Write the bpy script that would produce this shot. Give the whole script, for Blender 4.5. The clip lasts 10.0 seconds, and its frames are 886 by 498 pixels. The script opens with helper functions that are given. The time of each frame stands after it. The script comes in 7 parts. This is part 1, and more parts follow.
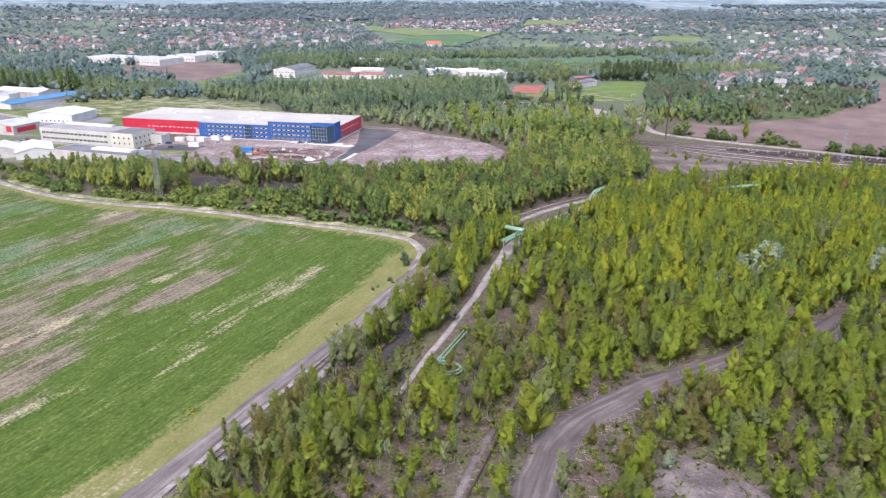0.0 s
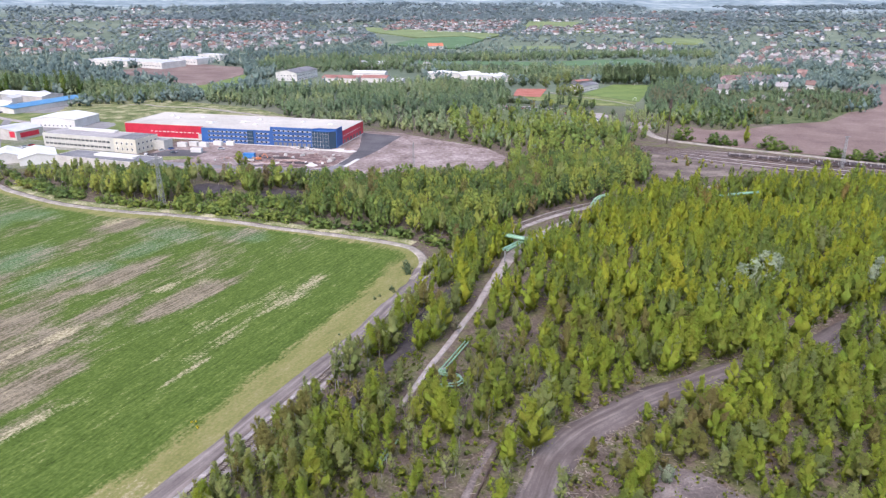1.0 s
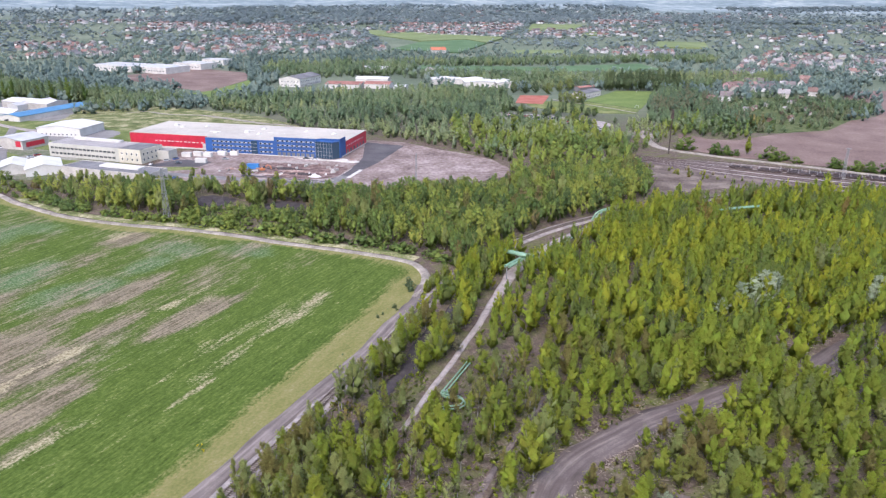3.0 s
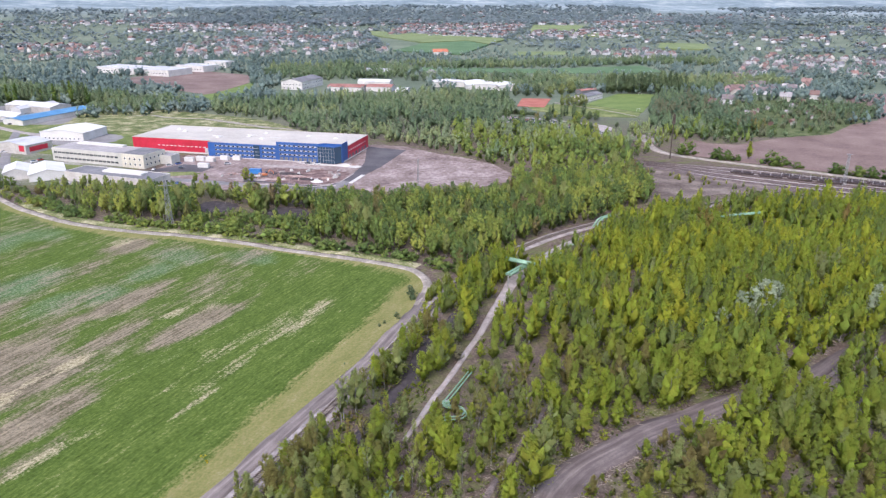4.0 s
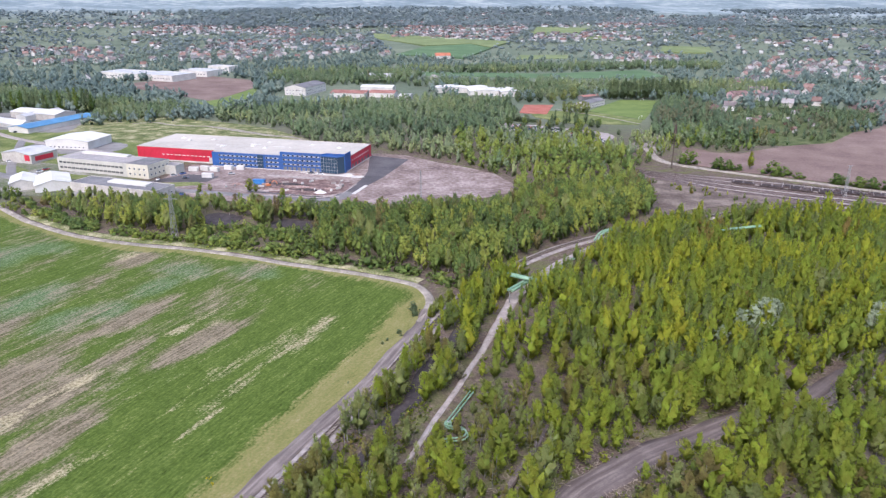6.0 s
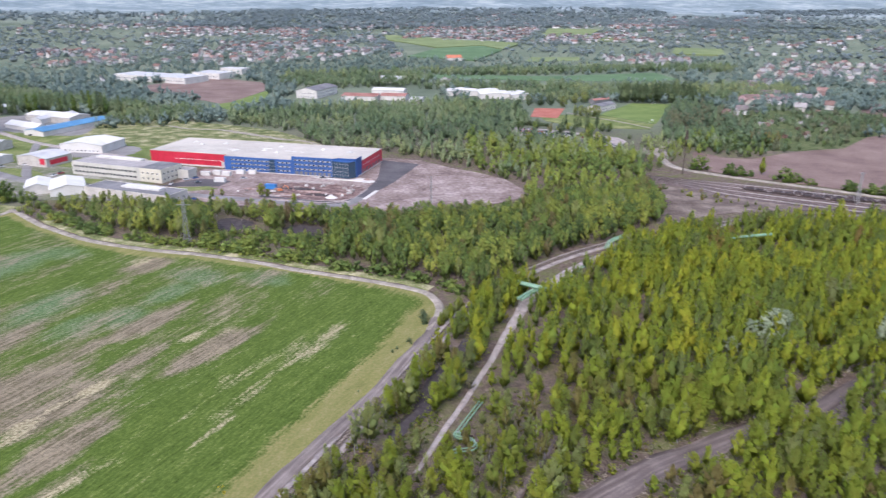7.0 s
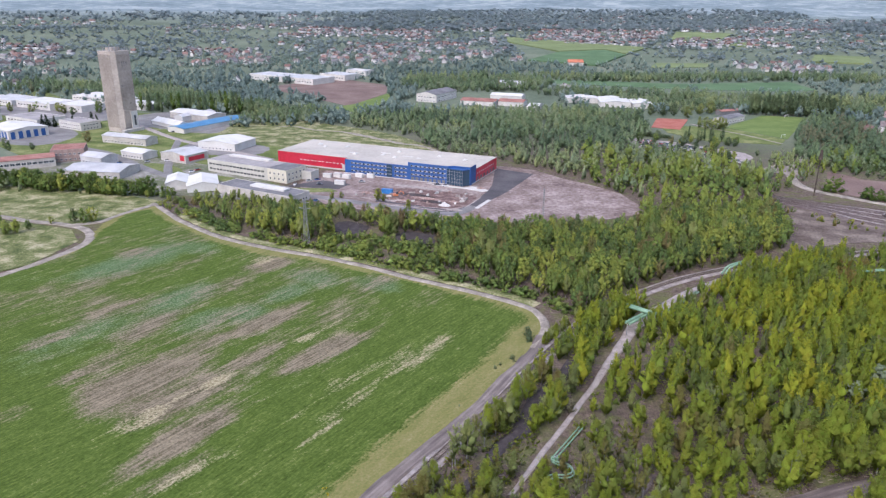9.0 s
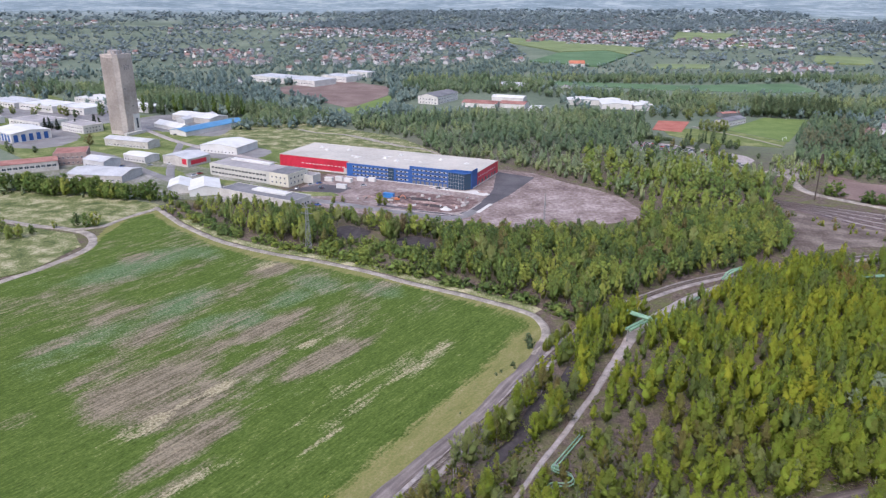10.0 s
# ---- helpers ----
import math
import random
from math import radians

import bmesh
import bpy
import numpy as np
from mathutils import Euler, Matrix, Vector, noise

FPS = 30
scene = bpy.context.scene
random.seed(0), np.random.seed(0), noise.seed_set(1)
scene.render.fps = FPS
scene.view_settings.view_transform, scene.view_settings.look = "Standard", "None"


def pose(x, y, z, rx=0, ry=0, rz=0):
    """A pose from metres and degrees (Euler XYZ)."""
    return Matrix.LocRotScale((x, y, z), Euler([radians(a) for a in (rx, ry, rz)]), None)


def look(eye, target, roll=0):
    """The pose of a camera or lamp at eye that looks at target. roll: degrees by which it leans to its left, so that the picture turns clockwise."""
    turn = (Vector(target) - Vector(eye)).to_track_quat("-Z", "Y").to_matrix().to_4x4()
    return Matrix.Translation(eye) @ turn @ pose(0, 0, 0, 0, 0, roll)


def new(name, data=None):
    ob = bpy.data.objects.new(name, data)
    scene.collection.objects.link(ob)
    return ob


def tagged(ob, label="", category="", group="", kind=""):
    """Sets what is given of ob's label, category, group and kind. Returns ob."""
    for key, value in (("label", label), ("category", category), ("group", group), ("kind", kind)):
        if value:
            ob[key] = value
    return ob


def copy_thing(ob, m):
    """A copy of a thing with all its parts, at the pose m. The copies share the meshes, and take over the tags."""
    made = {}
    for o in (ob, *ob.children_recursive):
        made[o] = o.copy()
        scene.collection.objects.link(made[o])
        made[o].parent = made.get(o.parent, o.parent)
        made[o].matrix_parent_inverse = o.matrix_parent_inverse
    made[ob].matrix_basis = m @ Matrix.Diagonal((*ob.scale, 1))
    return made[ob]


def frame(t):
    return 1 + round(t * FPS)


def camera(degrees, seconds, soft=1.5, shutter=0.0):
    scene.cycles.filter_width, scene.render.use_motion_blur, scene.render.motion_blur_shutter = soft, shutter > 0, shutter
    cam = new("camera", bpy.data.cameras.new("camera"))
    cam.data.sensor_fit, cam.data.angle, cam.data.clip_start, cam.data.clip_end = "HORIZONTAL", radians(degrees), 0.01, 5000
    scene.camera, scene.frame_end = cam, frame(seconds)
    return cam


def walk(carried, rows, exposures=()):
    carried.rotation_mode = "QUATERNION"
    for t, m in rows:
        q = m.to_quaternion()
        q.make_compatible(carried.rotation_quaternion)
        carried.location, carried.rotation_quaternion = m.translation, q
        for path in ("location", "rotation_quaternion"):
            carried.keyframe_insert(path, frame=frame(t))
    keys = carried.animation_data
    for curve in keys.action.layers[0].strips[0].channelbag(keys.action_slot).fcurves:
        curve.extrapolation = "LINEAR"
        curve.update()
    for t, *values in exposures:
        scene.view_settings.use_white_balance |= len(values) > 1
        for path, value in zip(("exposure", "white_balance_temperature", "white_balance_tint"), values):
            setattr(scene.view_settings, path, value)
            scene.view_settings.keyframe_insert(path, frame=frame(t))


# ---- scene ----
# metres; x right, y ahead, z up from the crop field's ground
cam = camera(63.8, 10.0, soft=1.3, shutter=0.8)
ROWS = [
    (0.0, -0.00, 0.00, 91.68, -19.75, 0.26, -0.00),
    (0.5, -0.01, -0.06, 93.37, -19.74, 0.26, 0.06),
    (1.0, -0.01, -0.13, 95.06, -19.73, 0.24, 0.13),
    (1.5, -0.00, -0.20, 96.75, -19.72, 0.25, 0.18),
    (2.0, 0.02, -0.27, 98.43, -19.72, 0.26, 0.25),
    (2.5, 0.05, -0.32, 100.10, -19.71, 0.25, 0.30),
    (4.0, 0.11, -0.47, 105.05, -19.72, 0.23, 0.51),
    (4.5, 0.14, -0.52, 106.70, -19.71, 0.21, 0.58),
    (5.0, 0.17, -0.58, 108.37, -19.71, 0.22, 0.64),
    (5.5, 0.19, -0.67, 110.05, -19.72, 0.21, 0.70),
    (6.8, 0.24, -0.97, 114.42, -19.70, 0.18, 1.00),
    (7.0, 0.25, -1.02, 115.10, -19.70, 0.18, 1.61),
    (7.5, 0.32, -1.17, 116.77, -19.72, 0.20, 6.22),
    (8.0, 0.43, -1.32, 118.43, -19.73, 0.21, 9.92),
    (8.5, 0.55, -1.45, 120.07, -19.73, 0.23, 10.94),
    (9.0, 0.67, -1.56, 121.66, -19.74, 0.21, 11.00),
    (9.5, 0.77, -1.65, 123.19, -19.75, 0.18, 11.06),
    (10.0, 0.87, -1.74, 124.68, -19.78, 0.16, 11.14),
]
walk(cam, [(t, pose(x, y, z, 90 + pitch, 0, yaw) @ pose(0, 0, 0, 0, 0, roll)) for t, x, y, z, pitch, roll, yaw in ROWS],
     [(0.0, 1.12, 6200, 20), (3.0, 1.04, 6180, 20), (6.5, 0.97, 6150, 20), (10.0, 0.74, 6100, 20)])

# ---- light: a bright overcast sky with a weak, wide sun ----
world = bpy.data.worlds.new("world")
scene.world = world
world.use_nodes = True
wn = world.node_tree
sky = wn.nodes.new("ShaderNodeTexSky")
sky.sky_type = "NISHITA"
sky.sun_disc = False
sky.sun_elevation, sky.sun_rotation = radians(52), radians(200)
sky.air_density, sky.dust_density, sky.ozone_density = 1.2, 3.0, 1.5
wn.nodes["Background"].inputs["Strength"].default_value = 0.15
wn.links.new(sky.outputs[0], wn.nodes["Background"].inputs["Color"])
sun = new("sun", bpy.data.lights.new("sun", "SUN"))
sun.data.energy, sun.data.angle, sun.data.color = 1.4, radians(60), (1.0, 0.98, 0.95)
sun.matrix_world = look((-60, -170, 240), (0, 0, 0))

# ---- small helpers of this scene ----
rng = np.random.default_rng(7)


class Geo:
    """Vertices and faces gathered for one mesh."""

    def __init__(self):
        self.v, self.f = [], []

    def face_set(self, pts, faces):
        k = len(self.v)
        self.v += [tuple(p) for p in pts]
        self.f += [tuple(i + k for i in q) for q in faces]
        return self

    def box(self, x0, x1, y0, y1, z0, z1):
        p = [(x, y, z) for z in (z0, z1) for x, y in ((x0, y0), (x1, y0), (x1, y1), (x0, y1))]
        return self.face_set(p, [(3, 2, 1, 0), (4, 5, 6, 7), (0, 1, 5, 4), (1, 2, 6, 5), (2, 3, 7, 6), (3, 0, 4, 7)])

    def prism(self, poly, z0, z1):
        n = len(poly)
        p = [(x, y, z0) for x, y in poly] + [(x, y, z1) for x, y in poly]
        area = sum(poly[i][0] * poly[(i + 1) % n][1] - poly[(i + 1) % n][0] * poly[i][1] for i in range(n))
        fs = [tuple(range(n, 2 * n)), tuple(reversed(range(n)))] + [(i, (i + 1) % n, n + (i + 1) % n, n + i) for i in range(n)]
        if area < 0:
            fs = [tuple(reversed(q)) for q in fs]
        return self.face_set(p, fs)

    def tube(self, path, r, sides=8, r1=None):
        path = [Vector(p) for p in path]
        k, n = len(self.v), len(path)
        for i, p in enumerate(path):
            d = (path[min(i + 1, n - 1)] - path[max(i - 1, 0)]).normalized()
            a = d.cross(Vector((0, 0, 1)) if abs(d.z) < 0.9 else Vector((1, 0, 0))).normalized()
            b = a.cross(d)
            rad = r if r1 is None else r + (r1 - r) * i / max(1, n - 1)
            for s in range(sides):
                w = 2 * math.pi * s / sides
                self.v.append(tuple(p + (a * math.cos(w) + b * math.sin(w)) * rad))
        for i in range(n - 1):
            for s in range(sides):
                s2 = (s + 1) % sides
                self.f.append((k + i * sides + s, k + i * sides + s2, k + (i + 1) * sides + s2, k + (i + 1) * sides + s))
        self.f.append(tuple(k + s for s in reversed(range(sides))))
        self.f.append(tuple(k + (n - 1) * sides + s for s in range(sides)))
        return self

    def gable(self, x0, x1, y0, y1, z0, rise, over=0.4, along="x", thick=0.25):
        """Two roof slabs and the ridge between them, the ridge along x or y."""
        if along == "y":
            g = Geo().gable(y0, y1, x0, x1, z0, rise, over, "x", thick)
            return self.face_set([(y, x, z) for x, y, z in g.v], [tuple(reversed(q)) for q in g.f])
        ym, sl = (y0 + y1) / 2, rise / ((y1 - y0) / 2)
        X0, X1, Y0, Y1, ze = x0 - over, x1 + over, y0 - over, y1 + over, z0 - over * sl
        p = []
        for x in (X0, X1):
            p += [(x, Y0, ze), (x, ym, z0 + rise), (x, Y1, ze), (x, Y1, ze + thick), (x, ym, z0 + rise + thick), (x, Y0, ze + thick)]
        fs = [(0, 5, 4, 1), (1, 4, 3, 2), (6, 7, 10, 11), (7, 8, 9, 10), (5, 11, 10, 4), (4, 10, 9, 3), (0, 6, 11, 5), (2, 3, 9, 8), (0, 1, 7, 6), (1, 2, 8, 7)]
        return self.face_set(p, fs)

    def gable_ends(self, x0, x1, y0, y1, z0, rise, along="x"):
        if along == "x":
            ym = (y0 + y1) / 2
            self.face_set([(x0, y0, z0), (x0, y1, z0), (x0, ym, z0 + rise)], [(2, 1, 0)])
            self.face_set([(x1, y0, z0), (x1, y1, z0), (x1, ym, z0 + rise)], [(0, 1, 2)])
        else:
            xm = (x0 + x1) / 2
            self.face_set([(x0, y0, z0), (x1, y0, z0), (xm, y0, z0 + rise)], [(0, 1, 2)])
            self.face_set([(x0, y1, z0), (x1, y1, z0), (xm, y1, z0 + rise)], [(2, 1, 0)])
        return self

    def mesh(self, name, mat):
        me = bpy.data.meshes.new(name)
        me.from_pydata(self.v, [], self.f)
        me.materials.append(mat)
        me.update()
        return me


def part(name, geo, mat, parent=None, label="", m=None):
    """One mesh object, under a thing or a part; geo is a Geo or a mesh that is shared."""
    me = geo.mesh(name, mat) if isinstance(geo, Geo) else geo
    ob = new(name, me)
    if parent:
        ob.parent = parent
    if m:
        ob.matrix_basis = m
    if label:
        ob["label"] = label
    return ob


def thing(name, label, category, m=None, group="", kind=""):
    ob = new(name)
    ob.empty_display_size = 0.5
    if m:
        ob.matrix_basis = m
    return tagged(ob, label, category, group, kind)


def quads(name, V, Q, mats, index=None, tint=None, extra=None, normals=None):
    """A mesh from arrays of vertices and faces; Q is one array of faces, or several of three or four corners each."""
    me = bpy.data.meshes.new(name)
    Qs = [np.asarray(q, np.int32) for q in (Q if isinstance(Q, list) else [Q])]
    V, flat = np.asarray(V, np.float32), np.concatenate([q.ravel() for q in Qs])
    size = np.concatenate([np.full(len(q), q.shape[1], np.int32) for q in Qs])
    me.vertices.add(len(V))
    me.vertices.foreach_set("co", V.ravel())
    me.loops.add(len(flat))
    me.loops.foreach_set("vertex_index", flat)
    me.polygons.add(len(size))
    me.polygons.foreach_set("loop_start", np.r_[0, np.cumsum(size)[:-1]].astype(np.int32))
    for m in mats:
        me.materials.append(m)
    if index is not None:
        me.polygons.foreach_set("material_index", np.asarray(index, np.int32))
    me.update(calc_edges=True)
    if normals is not None:
        me.attributes.new("custom_normal", "FLOAT_VECTOR", "POINT").data.foreach_set("vector", np.asarray(normals, np.float32).ravel())
    for key, values in (extra or {}).items():
        me.attributes.new(key, "FLOAT", "POINT").data.foreach_set("value", np.asarray(values, np.float32))
    if tint is not None:
        me.attributes.new("tint", "FLOAT", "POINT").data.foreach_set("value", np.asarray(tint, np.float32))
    return me


def inside(pts, poly):
    """Which of the points lie in the polygon."""
    x, y = pts[:, 0], pts[:, 1]
    res = np.zeros(len(pts), bool)
    for (x0, y0), (x1, y1) in zip(poly, poly[1:] + poly[:1]):
        cross = (y0 > y) != (y1 > y)
        res ^= cross & (x < (x1 - x0) * (y - y0) / (y1 - y0 + 1e-9) + x0)
    return res


def away(pts, line):
    """Distance of the points from a polyline."""
    best = np.full(len(pts), 1e9)
    for a, b in zip(line, line[1:]):
        a, b = np.array(a, float), np.array(b, float)
        s = np.clip(((pts - a) @ (b - a)) / ((b - a) @ (b - a) + 1e-9), 0, 1)
        best = np.minimum(best, np.linalg.norm(pts - a - s[:, None] * (b - a), axis=1))
    return best


def rough_noise(x, y, scale, seed=0.0):
    """Smooth value noise in 0..1 on arrays."""
    x, y = np.asarray(x) / scale + seed * 17.3, np.asarray(y) / scale + seed * 31.7
    xi, yi = np.floor(x), np.floor(y)
    fx, fy = x - xi, y - yi
    fx, fy = fx * fx * (3 - 2 * fx), fy * fy * (3 - 2 * fy)

    def h(a, b):
        s = np.sin(a * 127.1 + b * 311.7 + seed * 74.7) * 43758.5453
        return s - np.floor(s)
    return (h(xi, yi) * (1 - fx) + h(xi + 1, yi) * fx) * (1 - fy) + (h(xi, yi + 1) * (1 - fx) + h(xi + 1, yi + 1) * fx) * fy


def smooth_line(line, step=2.0):
    """A polyline as a Catmull-Rom curve with even steps."""
    p = [np.array(q, float) for q in line]
    p = [2 * p[0] - p[1]] + p + [2 * p[-1] - p[-2]]
    res = []
    for i in range(1, len(p) - 2):
        n = max(2, int(np.linalg.norm(p[i + 1] - p[i]) / step))
        for k in range(n):
            t = k / n
            res.append(0.5 * (2 * p[i] + (p[i + 1] - p[i - 1]) * t + (2 * p[i - 1] - 5 * p[i] + 4 * p[i + 1] - p[i + 2]) * t * t + (3 * p[i] - p[i - 1] - 3 * p[i + 1] + p[i + 2]) * t ** 3))
    res.append(p[-2])
    return np.array(res)


def hills(x, y):
    """Height of the ground: flat near by, rolling far off."""
    x, y = np.asarray(x, float), np.asarray(y, float)
    r = np.hypot(x, y)
    s = lambda a, b: np.clip((r - a) / (b - a), 0, 1) ** 2 * (3 - 2 * np.clip((r - a) / (b - a), 0, 1))
    low = s(1500, 2600) * (26 * rough_noise(x, y, 900, 1) + 14 * rough_noise(x, y, 420, 2) - 12)
    return low + s(2700, 4100) * (22 + 30 * rough_noise(x, y, 1300, 3)) + s(4100, 4700) * (34 + 12 * rough_noise(x, y, 1100, 5))


# ---- materials ----
def nodes(name):
    m = bpy.data.materials.new(name)
    m.use_nodes = True
    return m, m.node_tree.nodes, m.node_tree.links, m.node_tree.nodes["Principled BSDF"]


def noise_node(nt, scale, detail=5.0, rough=0.6, stretch=None, angle=0.0):
    geo = nt.nodes.new("ShaderNodeNewGeometry")
    tex = nt.nodes.new("ShaderNodeTexNoise")
    tex.inputs["Scale"].default_value, tex.inputs["Detail"].default_value, tex.inputs["Roughness"].default_value = scale, detail, rough
    if stretch:
        turn, mp = nt.nodes.new("ShaderNodeMapping"), nt.nodes.new("ShaderNodeMapping")
        turn.inputs["Rotation"].default_value = (0, 0, angle)
        mp.inputs["Scale"].default_value = stretch
        nt.links.new(geo.outputs["Position"], turn.inputs["Vector"])
        nt.links.new(turn.outputs[0], mp.inputs["Vector"])
        nt.links.new(mp.outputs[0], tex.inputs["Vector"])
    else:
        nt.links.new(geo.outputs["Position"], tex.inputs["Vector"])
    return tex.outputs["Fac"]


def ramp(nt, fac, stops):
    r = nt.nodes.new("ShaderNodeValToRGB")
    while len(r.color_ramp.elements) < len(stops):
        r.color_ramp.elements.new(0.5)
    for e, (pos, col) in zip(r.color_ramp.elements, stops):
        e.position = pos
        e.color = (*col, 1)
    nt.links.new(fac, r.inputs[0])
    return r.outputs[0]


def blend(nt, fac, a, b, kind="MIX"):
    x = nt.nodes.new("ShaderNodeMix")
    x.data_type, x.blend_type = "RGBA", kind
    for sock, val in ((x.inputs[0], fac), (x.inputs[6], a), (x.inputs[7], b)):
        if isinstance(val, (int, float)):
            sock.default_value = val
        elif isinstance(val, tuple):
            sock.default_value = (*val, 1)
        else:
            nt.links.new(val, sock)
    return x.outputs[2]


def calc(nt, op, a, b=0.0):
    x = nt.nodes.new("ShaderNodeMath")
    x.operation = op
    x.use_clamp = op in ("MULTIPLY_ADD",)
    for sock, val in ((x.inputs[0], a), (x.inputs[1], b)):
        if isinstance(val, (int, float)):
            sock.default_value = val
        else:
            nt.links.new(val, sock)
    return x.outputs[0]


def attribute(nt, name):
    a = nt.nodes.new("ShaderNodeAttribute")
    a.attribute_name = name
    return a.outputs["Fac"]


def bump(nt, bsdf, fac, dist, strength=0.6):
    b = nt.nodes.new("ShaderNodeBump")
    b.inputs["Distance"].default_value, b.inputs["Strength"].default_value = dist, strength
    nt.links.new(fac, b.inputs["Height"])
    nt.links.new(b.outputs[0], bsdf.inputs["Normal"])


def surface(name, dark, mid, light, coarse=0.3, fine=3.0, rough=0.85, metal=0.0, relief=0.02, by_object=0.0, spread=0.13):
    """A worn surface: three tones by noise at two scales, with fine relief."""
    m, n, l, b = nodes(name)
    nt = m.node_tree
    f1, f2 = noise_node(nt, coarse, 4), noise_node(nt, fine, 6, 0.7)
    fac = calc(nt, "ADD", calc(nt, "MULTIPLY", f1, 0.55), calc(nt, "MULTIPLY", f2, 0.45))
    col = ramp(nt, fac, [(0.5 - spread, dark), (0.5, mid), (0.5 + spread, light)])
    if by_object:
        info = n.new("ShaderNodeObjectInfo")
        hsv = n.new("ShaderNodeHueSaturation")
        l.new(calc(nt, "ADD", calc(nt, "MULTIPLY", info.outputs["Random"], by_object), 1 - by_object / 2), hsv.inputs["Value"])
        l.new(col, hsv.inputs["Color"])
        col = hsv.outputs[0]
    l.new(col, b.inputs["Base Color"])
    b.inputs["Roughness"].default_value, b.inputs["Metallic"].default_value = rough, metal
    b.inputs["Specular IOR Level"].default_value = 0.12 if rough > 0.8 else 0.5
    if relief:
        bump(nt, b, f2, relief)
    return m


def foliage(name, stops, joined=False, grains=4.2, depth=0.5, fleck=0.4):
    """Leaves: a tone for each tree, another for each leaf, and some light that passes through."""
    m, n, l, b = nodes(name)
    nt = m.node_tree
    if joined:
        tone = attribute(nt, "tint")
    else:
        tone = n.new("ShaderNodeObjectInfo").outputs["Random"]
    leaf = n.new("ShaderNodeNewGeometry").outputs["Random Per Island"]
    grain = noise_node(nt, 1.0, 2, 0.6, (grains, grains, grains * 0.6))
    col = ramp(nt, tone, stops)
    hsv = n.new("ShaderNodeHueSaturation")
    value = calc(nt, "ADD", calc(nt, "MULTIPLY", leaf, fleck), calc(nt, "MULTIPLY", grain, depth))
    l.new(calc(nt, "ADD", value, 1.0 - fleck / 2 - depth / 2), hsv.inputs["Value"])
    l.new(calc(nt, "ADD", calc(nt, "MULTIPLY", leaf, 0.03), 0.485), hsv.inputs["Hue"])
    l.new(col, hsv.inputs["Color"])
    l.new(hsv.outputs[0], b.inputs["Base Color"])
    bump(nt, b, grain, 0.8 / grains, 0.5)
    b.inputs["Roughness"].default_value = 0.7
    b.inputs["Specular IOR Level"].default_value = 0.14
    tr = n.new("ShaderNodeBsdfTranslucent")
    l.new(hsv.outputs[0], tr.inputs["Color"])
    mx = n.new("ShaderNodeMixShader")
    mx.inputs[0].default_value = 0.5
    l.new(b.outputs[0], mx.inputs[1])
    l.new(tr.outputs[0], mx.inputs[2])
    l.new(mx.outputs[0], n["Material Output"].inputs["Surface"])
    return m


m, n, l, b = nodes("woodland soil")
nt = m.node_tree
g1, g2, g3 = noise_node(nt, 0.02, 4), noise_node(nt, 0.16, 6, 0.65), noise_node(nt, 1.6, 6, 0.7)
soil = ramp(nt, calc(nt, "ADD", calc(nt, "MULTIPLY", g3, 0.55), calc(nt, "MULTIPLY", noise_node(nt, 0.45, 5, 0.65), 0.45)), [(0.36, (0.042, 0.031, 0.026)), (0.47, (0.095, 0.072, 0.058)), (0.56, (0.15, 0.118, 0.096)), (0.66, (0.27, 0.222, 0.178))])
grass = ramp(nt, g3, [(0.3, (0.06, 0.075, 0.022)), (0.7, (0.15, 0.16, 0.06))])
mask = ramp(nt, calc(nt, "ADD", calc(nt, "MULTIPLY", g1, 0.4), calc(nt, "MULTIPLY", g2, 0.6)), [(0.47, (0, 0, 0)), (0.6, (0.85, 0.85, 0.85))])
near_col = blend(nt, mask, soil, grass)
# distance haze is put into the colour: bluer far land, pale blue-grey hills
far_col = ramp(nt, calc(nt, "ADD", calc(nt, "MULTIPLY", noise_node(nt, 0.006, 4), 0.6), calc(nt, "MULTIPLY", g2, 0.4)),
               [(0.38, (0.088, 0.114, 0.076)), (0.5, (0.128, 0.158, 0.108)), (0.64, (0.185, 0.205, 0.147))])
remote_haze = ramp(nt, calc(nt, "ADD", calc(nt, "MULTIPLY", noise_node(nt, 0.004, 5, 0.6), 0.5), calc(nt, "MULTIPLY", noise_node(nt, 0.02, 5, 0.7), 0.5)), [(0.42, (0.14, 0.185, 0.2)), (0.5, (0.195, 0.245, 0.255)), (0.58, (0.3, 0.345, 0.34))])
l.new(blend(nt, attribute(nt, "remote_haze"), blend(nt, attribute(nt, "open_land"), near_col, far_col), remote_haze), b.inputs["Base Color"])
b.inputs["Roughness"].default_value = 0.95
b.inputs["Specular IOR Level"].default_value = 0.1
bump(nt, b, g3, 0.15)
M_GROUND = m

